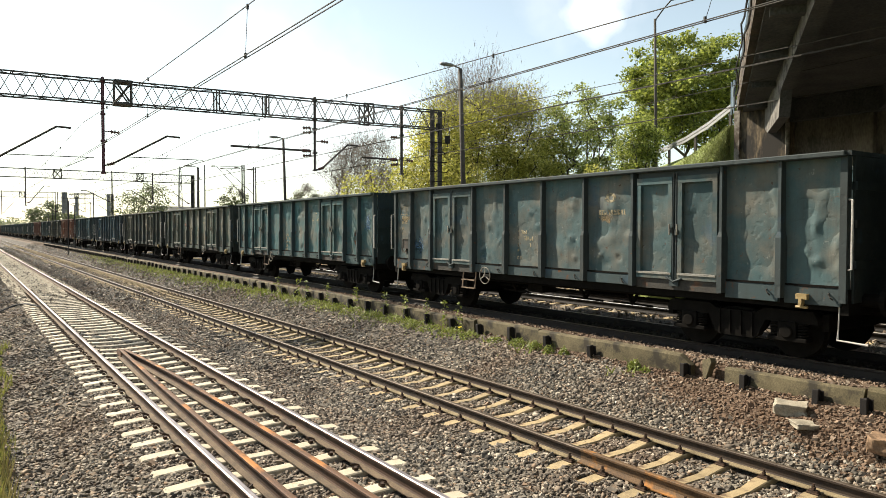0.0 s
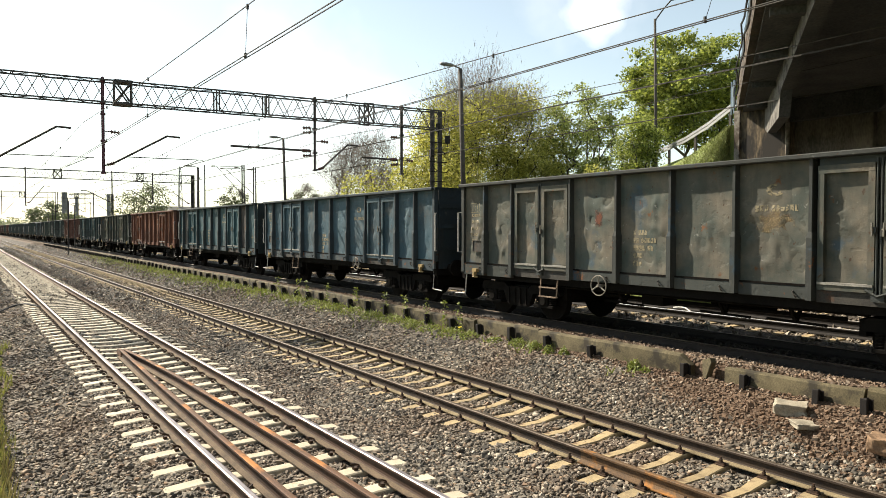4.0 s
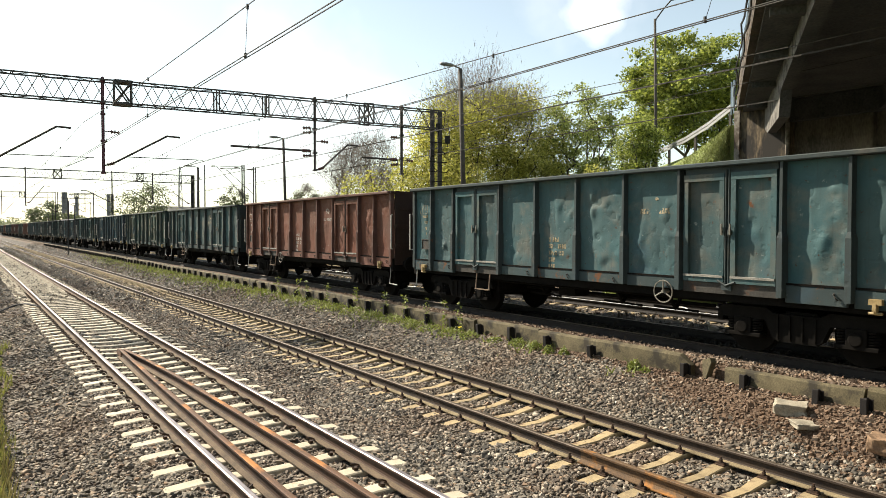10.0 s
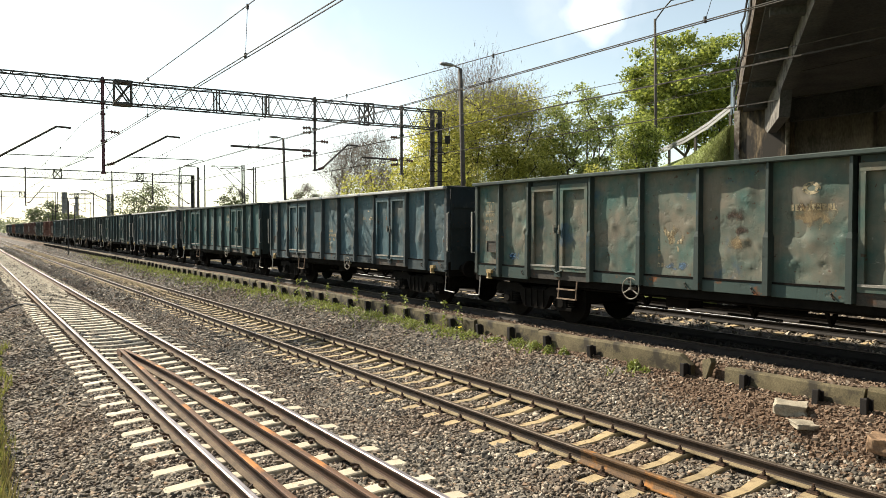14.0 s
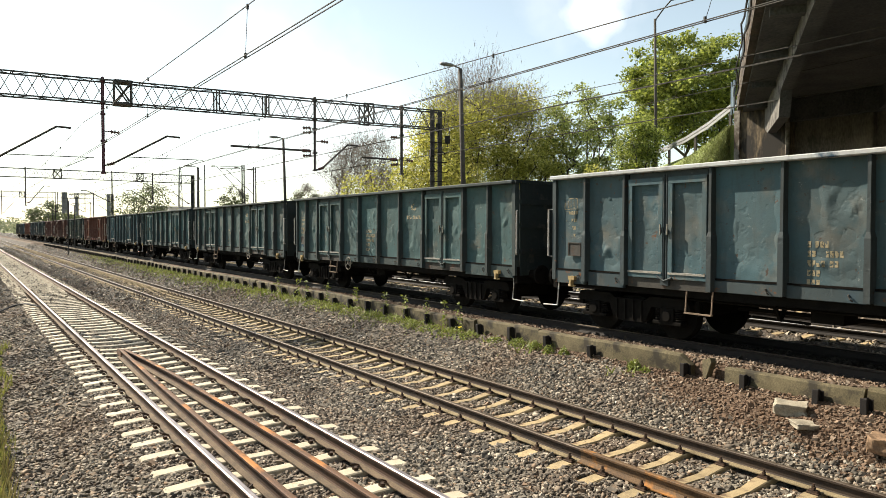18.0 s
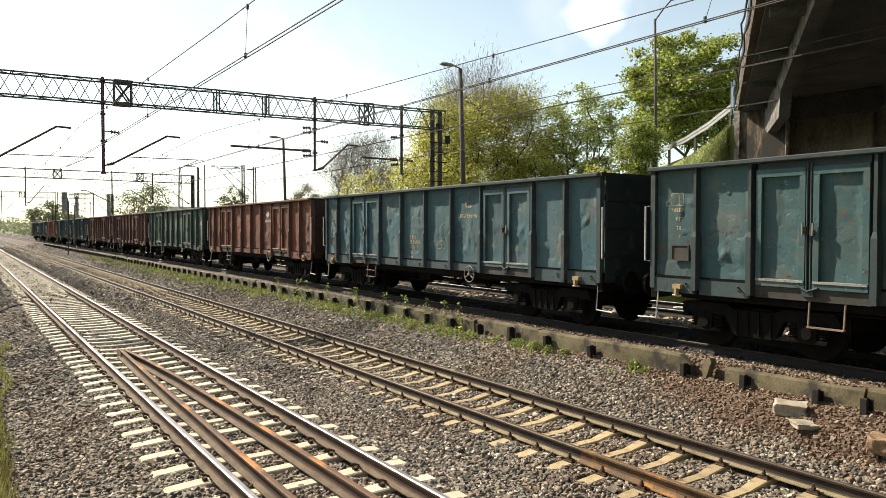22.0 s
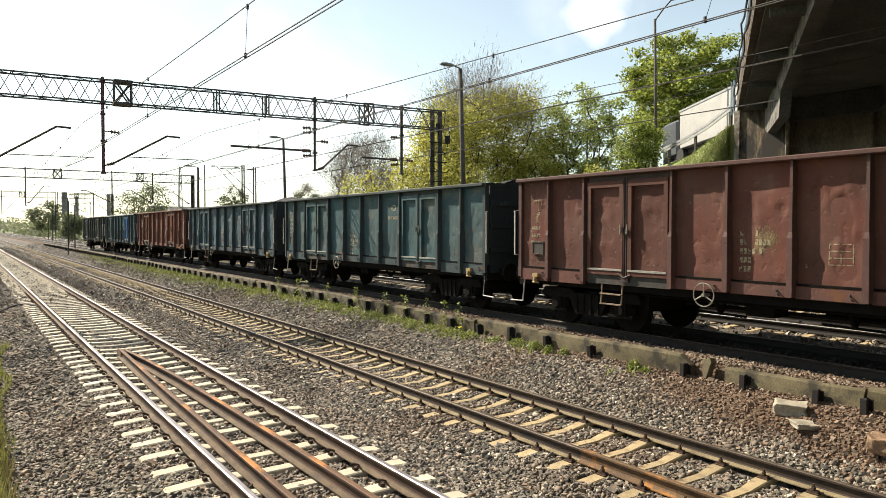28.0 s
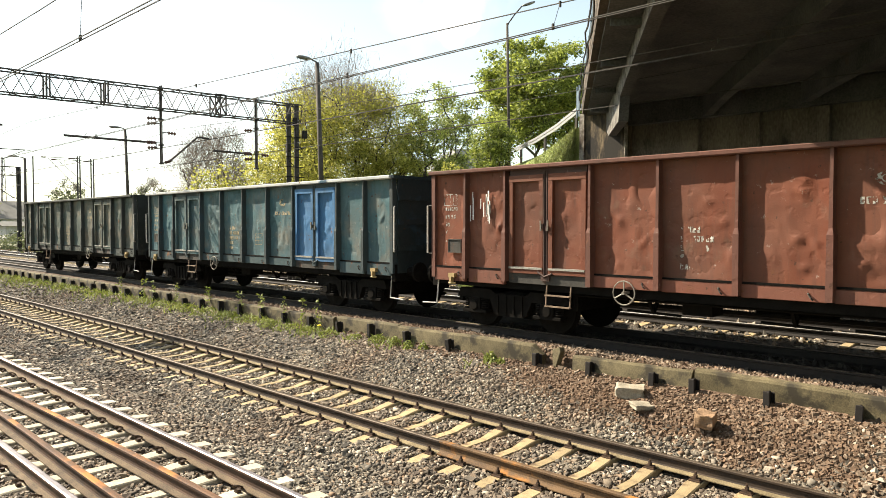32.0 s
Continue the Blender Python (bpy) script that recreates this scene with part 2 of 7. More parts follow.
M_YELLOW = surface("faded_yellow_paint", (0.19, 0.13, 0.05), (0.36, 0.265, 0.12), 12, 0.6, 0, 0.2, 80, 0.002)
M_MARK_W = worn(surface("worn_white_lettering", (0.20, 0.19, 0.17), (0.42, 0.40, 0.36), 14, 0.7, 0, 0.1, 60, 0.001))
M_MARK_Y = worn(surface("worn_yellow_lettering", (0.15, 0.125, 0.073), (0.275, 0.230, 0.140), 14, 0.7, 0, 0.1, 60, 0.001), 0.40)
M_DUSTLIT = surface("dusty_sunlit_door_edge", (0.13, 0.125, 0.11), (0.30, 0.29, 0.26), 9, 0.85, 0, 0.2, 60, 0.003)
M_PATCH_RUST = faded(surface("dark_red_rust_patch", (0.060, 0.018, 0.010), (0.14, 0.045, 0.02), 6, 0.9, 0, 0.3, 50, 0.002), 0.95)
M_PATCH_BLUE = faded(surface("touched_up_blue_paint", (0.022, 0.062, 0.12), (0.035, 0.095, 0.17), 6, 0.7, 0, 0.2, 50, 0.002), 0.7)
M_PATCH_TAN = faded(surface("scraped_khaki_patch", (0.13, 0.095, 0.05), (0.25, 0.18, 0.09), 7, 0.85, 0, 0.3, 50, 0.002), 0.6)
M_PATCH_DARK = faded(surface("dark_scorched_patch", (0.02, 0.013, 0.009), (0.05, 0.03, 0.02), 6, 0.9, 0, 0.3, 50, 0.002), 0.85)
M_LETTER = surface("white_painted_letters", (0.30, 0.29, 0.27), (0.50, 0.49, 0.46), 14, 0.7, 0, 0.1, 60, 0.001)
M_DRIP = surface("white_paint_drips", (0.45, 0.45, 0.43), (0.7, 0.7, 0.68), 20, 0.6, 0, 0, 60)
M_PETAL = surface("yellow_petals", (0.62, 0.48, 0.02), (0.8, 0.66, 0.05), 20, 0.6, 0, 0, 60)
M_COAL = surface("coal", (0.006, 0.006, 0.006), (0.02, 0.02, 0.02), 9, 0.9, 0, 1.0, 18, 0.08)
M_RAILTOP = surface("polished_rail_head", (0.25, 0.207, 0.197), (0.41, 0.357, 0.343), 6, 0.42, 0.85, 0.05, 90, 0.001)
M_RAILSHINE = surface("shining_rail_head", (0.7, 0.68, 0.64), (0.85, 0.83, 0.8), 6, 0.3, 0.7, 0.05, 90, 0.001)
M_RAILDULL = surface("dull_brown_rail_head", (0.10, 0.075, 0.055), (0.2, 0.16, 0.125), 5, 0.42, 0.5, 0.1, 80, 0.001)
M_RAILWORN = surface("worn_rail_head", (0.085, 0.062, 0.045), (0.19, 0.15, 0.115), 5, 0.36, 0.6, 0.1, 80, 0.001)
# rail webs: rust, darkened to paint in the shade below the head
M_RAIL = surface("rusty_shaded_rail_steel", (0.014, 0.009, 0.006), (0.05, 0.030, 0.018), 3, 0.8, 0.1, 0.4, 70, 0.003)
M_RAILRUST = surface("red_brown_rail_steel", (0.022, 0.012, 0.008), (0.085, 0.045, 0.026), 3, 0.8, 0.1, 0.4, 70, 0.003)
# rail feet: dust, with the sunlight on them added to the colour
M_RAILFOOT = surface("dusty_sunlit_rail_foot", (0.085, 0.064, 0.034), (0.235, 0.185, 0.105), 5, 0.9, 0.0, 0.3, 70, 0.003, (0.06, 0.038, 0.022), 2.2, 0.56)
M_FOOTBROWN = surface("brown_rail_foot", (0.042, 0.028, 0.017), (0.14, 0.098, 0.058), 5, 0.9, 0.0, 0.3, 70, 0.003)
M_RAILSPOT = surface("orange_rust_on_rail", (0.05, 0.028, 0.014), (0.14, 0.08, 0.035), 4, 0.8, 0.1, 0.3, 70, 0.002, (0.40, 0.16, 0.025), 1.6, 0.53)
M_RUSTRAIL = surface("bright_rusty_guard_rail", (0.036, 0.016, 0.008), (0.13, 0.058, 0.022), 2.2, 0.8, 0.0, 0.4, 70, 0.003, (0.34, 0.13, 0.022), 0.9, 0.50)
M_SLEEPER = surface("pale_concrete_sleeper", (0.35, 0.305, 0.225), (0.54, 0.475, 0.36), 5, 0.85, 0, 0.3, 70, 0.003,
                    (0.22, 0.16, 0.10), 3.0, 0.62, vary=0.14)
M_SLEEPER_OLD = surface("sandy_concrete_sleeper", (0.235, 0.180, 0.100), (0.40, 0.305, 0.170), 5, 0.9, 0, 0.3, 70, 0.003,
                        (0.13, 0.085, 0.05), 3.5, 0.56, vary=0.2)
# sleepers coloured extra dark to carry the shade under the train
M_WOODSLEEPER = surface("shade_dark_sleeper", (0.012, 0.009, 0.007), (0.045, 0.032, 0.023), 6, 0.9, 0, 0.4, 60, 0.005, vary=0.2)
M_CLIP = surface("rusty_rail_fastening", (0.02, 0.012, 0.008), (0.075, 0.04, 0.022), 20, 0.7, 0.2, 0.2, 90, 0.002)
M_WALL = surface("lichened_concrete_edging", (0.048, 0.039, 0.019), (0.135, 0.110, 0.060), 3, 0.9, 0, 0.6, 50, 0.010,
                 (0.026, 0.021, 0.012), 2.2, 0.50, vary=0.22)
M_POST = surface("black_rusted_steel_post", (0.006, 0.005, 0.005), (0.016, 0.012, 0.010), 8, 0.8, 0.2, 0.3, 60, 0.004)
M_STONE = surface("pale_broken_stone", (0.20, 0.175, 0.13), (0.36, 0.32, 0.25), 6, 0.9, 0, 0.6, 40, 0.01)
M_BROWNSTONE = surface("brown_stone", (0.16, 0.10, 0.06), (0.30, 0.19, 0.11), 8, 0.9, 0, 0.6, 40, 0.01)
M_BALLAST = ballast_material("crushed_stone", True, 0.0, 0.77)
M_EARTHSTONE = ballast_material("earthy_brown_stone", True, 0.74, 0.90)
M_UPPERSTONE = ballast_material("rust_tinted_stone", True, 0.50, 1.0)
M_STEELDARK = surface("dark_gantry_steel", (0.022, 0.020, 0.02), (0.075, 0.068, 0.064), 5, 0.7, 0.3, 0.2, 60, 0.003)
M_STEELRED = surface("maroon_painted_steel", (0.045, 0.012, 0.022), (0.10, 0.03, 0.045), 4, 0.6, 0.1, 0.2, 60, 0.003)
M_WIRE = surface("weathered_copper_wire", (0.03, 0.028, 0.025), (0.07, 0.062, 0.055), 3, 0.6, 0.4, 0, 40)
M_INSUL = surface("brown_porcelain", (0.04, 0.018, 0.012), (0.08, 0.035, 0.022), 10, 0.25, 0, 0, 40)
M_POLE = surface("weathered_brown_pole", (0.026, 0.022, 0.019), (0.07, 0.06, 0.05), 3, 0.85, 0, 0.3, 60, 0.003)
M_LAMPHEAD = surface("grey_lamp_housing", (0.10, 0.10, 0.10), (0.2, 0.2, 0.19), 6, 0.5, 0.2, 0.1, 60, 0.002)
M_CONC = surface("stained_bridge_concrete", (0.20, 0.18, 0.15), (0.40, 0.37, 0.32), 1.4, 0.9, 0, 0.5, 25, 0.01,
                 (0.055, 0.04, 0.028), 0.8, 0.47)
M_FASCIA = surface("rust_stained_deck_edge", (0.034, 0.026, 0.02), (0.11, 0.085, 0.065), 2.0, 0.9, 0, 0.4, 25, 0.01, (0.10, 0.055, 0.025), 1.5, 0.55, squash=(1, 1, 0.2))
# soffit and abutment wall: shade under the deck is put into the concrete colour
M_SOFFIT = surface("shade_dark_bridge_concrete", (0.038, 0.039, 0.041), (0.105, 0.105, 0.105), 1.2, 0.95, 0, 0.5, 20, 0.01,
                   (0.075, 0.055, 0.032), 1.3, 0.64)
M_SHADEWALL = surface("shade_dark_abutment_concrete", (0.07, 0.060, 0.050), (0.19, 0.165, 0.135), 1.6, 0.95, 0, 0.5, 20, 0.01, (0.03, 0.025, 0.02), 1.2, 0.52, squash=(1, 1, 0.4))
M_GIRDER = surface("pale_weathered_girder_concrete", (0.06, 0.056, 0.05), (0.21, 0.195, 0.175), 3.2, 0.9, 0, 0.6, 25, 0.012, (0.022, 0.018, 0.015), 2.6, 0.49)
M_ABUT = surface("brown_streaked_abutment_concrete", (0.040, 0.031, 0.021), (0.20, 0.148, 0.088), 2.0, 0.9, 0, 0.3, 16, 0.006, (0.016, 0.013, 0.010), 1.5, 0.45, squash=(1, 1, 0.34))
M_TWIG = surface("bare_grey_twigs", (0.16, 0.135, 0.12), (0.34, 0.29, 0.26), 2, 0.9, 0, 0, 20)
# soot plus the train's shade, both put into the stone colour
M_SOOTSHADESTONE = ballast_material("soot_and_shade_black_stone", True, 0.0, 0.13)
M_BLUERAIL = surface("faded_blue_painted_steel", (0.05, 0.085, 0.12), (0.14, 0.19, 0.23), 5, 0.6, 0.1, 0.2, 60, 0.003)
M_GALV = surface("galvanised_steel", (0.24, 0.245, 0.25), (0.40, 0.405, 0.41), 8, 0.5, 0.4, 0.1, 60, 0.002)
M_GRASS = leaf_material("meadow_grass", (0.09, 0.105, 0.02), (0.32, 0.33, 0.08), 0.35)
M_SLOPE = leaf_material("embankment_grass", (0.09, 0.11, 0.03), (0.27, 0.295, 0.10), 0.35)
M_WEED = leaf_material("fresh_weeds", (0.10, 0.135, 0.02), (0.27, 0.305, 0.07), 0.33)
M_DRYGRASS = leaf_material("dry_grass", (0.16, 0.14, 0.05), (0.34, 0.30, 0.12), 0.25)
M_BARK = surface("tree_bark", (0.03, 0.025, 0.02), (0.09, 0.075, 0.06), 3, 0.95, 0, 0.8, 30, 0.02)
M_LEAF_A = leaf_material("yellow_green_spring_leaves", (0.15, 0.165, 0.032), (0.58, 0.555, 0.13), 0.62)
M_LEAF_B = leaf_material("fresh_green_leaves", (0.10, 0.135, 0.03), (0.43, 0.48, 0.13), 0.50)
M_LEAF_C = leaf_material("bright_maple_leaves", (0.055, 0.085, 0.016), (0.41, 0.46, 0.095), 0.50)
M_LEAF_FAR = leaf_material("distant_leaves", (0.08, 0.10, 0.05), (0.20, 0.225, 0.10), 0.3)
M_WHITE = surface("white_trailer_tarpaulin", (0.31, 0.305, 0.295), (0.40, 0.39, 0.375), 2, 0.6, 0, 0.1, 30, 0.002)
M_TYRE = surface("black_rubber", (0.012, 0.012, 0.012), (0.03, 0.03, 0.03), 10, 0.8, 0, 0.2, 60, 0.003)
M_CAB = surface("dark_grey_cab_paint", (0.03, 0.032, 0.036), (0.06, 0.062, 0.066), 4, 0.4, 0, 0, 40)
M_ASPHALT = surface("road_asphalt", (0.035, 0.035, 0.035), (0.065, 0.064, 0.062), 2, 0.9, 0, 0.4, 120, 0.004)
M_FARWALL = surface("distant_plaster", (0.42, 0.41, 0.39), (0.6, 0.58, 0.55), 0.7, 0.9, 0, 0.1, 10)
M_FARROOF = surface("distant_grey_roof", (0.05, 0.052, 0.048), (0.09, 0.09, 0.085), 0.7, 0.8, 0, 0.1, 10)
M_FARTOWER = surface("distant_grey_masonry", (0.11, 0.11, 0.12), (0.2, 0.2, 0.2), 0.7, 0.9, 0, 0.1, 10)

# ---- mesh helpers ----


def box(bm, x0, x1, y0, y1, z0, z1):
    """An axis-aligned block into bm; returns its vertices."""
    v = [bm.verts.new((x, y, z)) for z in (z0, z1) for y in (y0, y1) for x in (x0, x1)]
    for q in ((0, 2, 3, 1), (4, 5, 7, 6), (0, 1, 5, 4), (2, 6, 7, 3), (0, 4, 6, 2), (1, 3, 7, 5)):
        bm.faces.new([v[i] for i in q])
    return v


def bar(bm, a, b, w, h=None, up=(0, 0, 1)):
    """A square bar from a to b, w wide and h high."""
    h = w if h is None else h
    a, b = Vector(a), Vector(b)
    d = (b - a).normalized()
    s = d.cross(Vector(up))
    if s.length < 1e-4:
        s = d.cross(Vector((1, 0, 0)))
    s.normalize()
    u = s.cross(d)
    v = [bm.verts.new(p + s * i * w / 2 + u * j * h / 2) for p in (a, b) for i, j in ((-1, -1), (1, -1), (1, 1), (-1, 1))]
    for q in ((0, 3, 2, 1), (4, 5, 6, 7), (0, 1, 5, 4), (1, 2, 6, 5), (2, 3, 7, 6), (3, 0, 4, 7)):
        bm.faces.new([v[i] for i in q])


def tube(bm, pts, r, n=8, r_end=None, caps=True):
    """A round tube through pts, tapering to r_end."""
    pts = [Vector(p) for p in pts]
    rings = []
    for k, p in enumerate(pts):
        d = (pts[min(k + 1, len(pts) - 1)] - pts[max(k - 1, 0)]).normalized()
        s = d.cross(Vector((0, 0, 1)) if abs(d.z) < 0.95 else Vector((1, 0, 0))).normalized()
        u = s.cross(d)
        rr = r if r_end is None else r + (r_end - r) * k / (len(pts) - 1)
        rings.append([bm.verts.new(p + (s * math.cos(2 * math.pi * i / n) + u * math.sin(2 * math.pi * i / n)) * rr) for i in range(n)])
    for a, b in zip(rings, rings[1:]):
        for i in range(n):
            bm.faces.new((a[i], a[(i + 1) % n], b[(i + 1) % n], b[i]))
    if caps:
        bm.faces.new(rings[0][::-1])
        bm.faces.new(rings[-1])


def disc(bm, c, axis, r, w, n=20, hub=0.0):
    """A solid wheel-like disc about axis 'x', 'y' or 'z'."""
    c = Vector(c)
    d = {"x": Vector((1, 0, 0)), "y": Vector((0, 1, 0)), "z": Vector((0, 0, 1))}[axis]
    tube(bm, [c - d * w / 2, c + d * w / 2], r, n)


def torus(bm, c, axis, r, w, n=24, k=6):
    """A ring round the axis 'x' or 'y'."""
    rings = []
    for i in range(n):
        a = 2 * math.pi * i / n
        ring = []
        for j in range(k):
            b = 2 * math.pi * j / k
            q, o = r + w * math.cos(b), w * math.sin(b)
            p = (o, q * math.cos(a), q * math.sin(a)) if axis == "x" else (q * math.cos(a), o, q * math.sin(a))
            ring.append(bm.verts.new(Vector(c) + Vector(p)))
        rings.append(ring)
    for i in range(n):
        a, b = rings[i], rings[(i + 1) % n]
        for j in range(k):
            bm.faces.new((a[j], a[(j + 1) % k], b[(j + 1) % k], b[j]))


def mesh_of(name, bm, material, smooth=False, bevel=0.0):
    if bevel:
        bmesh.ops.bevel(bm, geom=bm.edges[:], offset=bevel, segments=1, affect="EDGES", clamp_overlap=True)
    bmesh.ops.recalc_face_normals(bm, faces=bm.faces[:])
    me = bpy.data.meshes.new(name)
    bm.to_mesh(me)
    bm.free()
    me.materials.append(material)
    if smooth:
        for p in me.polygons:
            p.use_smooth = True
    return me


def part(name, bm, material, parent, label="", smooth=False, bevel=0.0, m=None):
    """Links a bmesh (or a finished mesh) as one mesh object under a thing or a part."""
    me = bm if isinstance(bm, bpy.types.Mesh) else mesh_of(name, bm, material, smooth, bevel)
    ob = new(name, me)
    ob.parent = parent
    if m is not None:
        ob.matrix_basis = m
    if label:
        tagged(ob, label)
    return ob


def thing(name, label, category, m=None, group="", kind=""):
    """An empty at the thing's base that carries its parts."""
    ob = new(name)
    ob.empty_display_size = 0.2
    if m is not None:
        ob.matrix_basis = m
    return tagged(ob, label, category, group, kind)


def single(name, bm, material, label, category, m=None, group="", kind="", smooth=False, bevel=0.0):
    """A thing that is one mesh."""
    ob = new(name, mesh_of(name, bm, material, smooth, bevel))
    if m is not None:
        ob.matrix_basis = m
    return tagged(ob, label, category, group, kind)


def raw(name, verts, faces, material):
    """A mesh from arrays of vertices and equal-sided faces."""
    me = bpy.data.meshes.new(name)
    faces = np.asarray(faces, dtype=np.int32)
    k = faces.shape[1]
    me.vertices.add(len(verts))
    me.vertices.foreach_set("co", np.asarray(verts, dtype=np.float32).ravel())
    me.loops.add(faces.size)
    me.loops.foreach_set("vertex_index", faces.ravel())
    me.polygons.add(len(faces))
    me.polygons.foreach_set("loop_start", np.arange(len(faces), dtype=np.int32) * k)
    me.update(calc_edges=True)
    me.shade_flat()
    me.materials.append(material)
    return me


# ---- the ground: one sheet, banked across the tracks ----
T1, T2, T3, T4 = 3.02, 7.27, 11.85, 15.90
Z1, Z2 = 0.15, -0.10            # rail levels of the two lower tracks
STEP1, STEP2 = 0.611, 0.590     # sleeper spacing
LAY1, LAY2 = 7.68 - 12 * 0.611, 7.60 - 12 * 0.590
Z3 = 0.64                       # rail level of the upper tracks
WALL_X = 10.26
PROFILE = ((-2500, 1.1), (-300, 1.1), (-40, 1.1), (-6, 1.15), (-1.2, 1.15), (-0.5, 0.75), (0.1, 0.05), (0.5, -0.28), (1.0, -0.28), (1.55, -0.13), (1.82, -0.078), (2.15, -0.072), (2.37, -0.10), (3.68, -0.10), (3.88, -0.072), (4.22, -0.078), (4.7, -0.22), (5.15, -0.40), (5.55, -0.42), (5.95, -0.312), (6.4, -0.305), (6.66, -0.362), (7.88, -0.362), (8.16, -0.312), (8.6, -0.32), (9.05, -0.15),
           (9.55, 0.07), (10.20, 0.23), (10.30, 0.24), (10.36, 0.50), (10.6, 0.46), (13.1, 0.42), (13.6, 0.28), (14.2, 0.28), (14.7, 0.42), (17.1, 0.42), (17.5, 0.35),
           (18.2, 0.36), (18.8, 0.42), (21.6, 0.42), (24, 0.6), (40, 0.6), (120, 1.0), (600, 4.0), (2500, 6.0))


def ground_z(x):
    for (xa, za), (xb, zb) in zip(PROFILE, PROFILE[1:]):
        if xa <= x <= xb:
            return za + (zb - za) * (x - xa) / (xb - xa)
    return 0.0


def build_ground():
    # value 0.29 puts the shadowed gaps between the stones into the ground's colour
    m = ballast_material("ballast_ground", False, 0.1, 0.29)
    t = m.node_tree
    # grass and earth take over outside the ballast
    bs = t.nodes["Principled BSDF"]
    old = bs.inputs["Base Color"].links[0].from_socket
    co = t.nodes["Texture Coordinate"]
    sep = t.nodes.new("ShaderNodeSeparateXYZ")
    t.links.new(co.outputs["Object"], sep.inputs[0])
    wob = t.nodes.new("ShaderNodeTexNoise")
    wob.inputs["Scale"].default_value, wob.inputs["Detail"].default_value = 1.7, 5
    t.links.new(co.outputs["Object"], wob.inputs["Vector"])
    side = t.nodes.new("ShaderNodeMath")
    side.operation = "SUBTRACT"
    side.inputs[1].default_value = 10.6
    t.links.new(sep.outputs["X"], side.inputs[0])
    dist = t.nodes.new("ShaderNodeMath")
    dist.operation = "ABSOLUTE"
    t.links.new(side.outputs[0], dist.inputs[0])
    add = t.nodes.new("ShaderNodeMath")
    add.operation = "MULTIPLY_ADD"
    add.inputs[1].default_value = 1.4
    t.links.new(wob.outputs[0], add.inputs[0])
    t.links.new(dist.outputs[0], add.inputs[2])
    cut = t.nodes.new("ShaderNodeMapRange")
    cut.inputs["From Min"].default_value, cut.inputs["From Max"].default_value = 10.5, 10.9
    t.links.new(add.outputs[0], cut.inputs["Value"])
    ramp = t.nodes.new("ShaderNodeValToRGB")
    ramp.color_ramp.elements[0].color, ramp.color_ramp.elements[1].color = (0.07, 0.085, 0.025, 1), (0.17, 0.19, 0.06, 1)
    t.links.new(wob.outputs[0], ramp.inputs[0])
    mx = t.nodes.new("ShaderNodeMix")
    mx.data_type = "RGBA"
    t.links.new(cut.outputs[0], mx.inputs[0])
    t.links.new(old, mx.inputs[6])
    t.links.new(ramp.outputs[0], mx.inputs[7])
    # brown soil on the bank below the edging, wider towards the bridge
    reach, edge, soil, earth = (t.nodes.new("ShaderNodeMapRange"), t.nodes.new("ShaderNodeMath"), t.nodes.new("ShaderNodeMapRange"), t.nodes.new("ShaderNodeMix"))
    for key, val in (("From Min", 4.2), ("From Max", 12.0), ("To Min", 1.3), ("To Max", 0.25)):
        reach.inputs[key].default_value = val
    t.links.new(sep.outputs["Y"], reach.inputs["Value"])
    edge.operation = "ADD"
    t.links.new(sep.outputs["X"], edge.inputs[0])
    t.links.new(reach.outputs[0], edge.inputs[1])
    rough_edge = t.nodes.new("ShaderNodeMath")
    rough_edge.operation = "ADD"
    t.links.new(edge.outputs[0], rough_edge.inputs[0])
    t.links.new(wob.outputs[0], rough_edge.inputs[1])
    soil.inputs["From Min"].default_value, soil.inputs["From Max"].default_value = 10.4, 10.7
    t.links.new(rough_edge.outputs[0], soil.inputs["Value"])
    near = t.nodes.new("ShaderNodeMapRange")
    near.inputs["From Min"].default_value, near.inputs["From Max"].default_value, near.inputs["To Min"].default_value, near.inputs["To Max"].default_value = 11.0, 11.4, 1.0, 0.0
    t.links.new(sep.outputs["X"], near.inputs["Value"])
    both_ends = t.nodes.new("ShaderNodeMath")
    both_ends.operation = "MULTIPLY"
    t.links.new(soil.outputs[0], both_ends.inputs[0])
    t.links.new(near.outputs[0], both_ends.inputs[1])
    earth.data_type = "RGBA"
    earth.inputs[7].default_value = (0.085, 0.052, 0.031, 1)
    t.links.new(both_ends.outputs[0], earth.inputs[0])
    t.links.new(mx.outputs[2], earth.inputs[6])
    t.links.new(earth.outputs[2], bs.inputs["Base Color"])
    ys = [-2500, -300, -60] + list(range(-20, 60, 2)) + [70, 90, 130, 200, 400, 1000, 2500]
    verts, faces = [], []
    for y in ys:
        for x, z in PROFILE:
            w = 0.0 if abs(x) > 30 or abs(y) > 150 else 0.025 * noise.noise((x * 0.9, y * 0.5, 0))
            verts.append((x, y, z + w))
    n = len(PROFILE)
    for j in range(len(ys) - 1):
        for i in range(n - 1):
            faces.append((j * n + i, j * n + i + 1, (j + 1) * n + i + 1, (j + 1) * n + i))
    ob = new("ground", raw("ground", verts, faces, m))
    tagged(ob, "ballasted railway ground with grey-brown crushed stone and grassy edges", "ground", kind="structure")


build_ground()


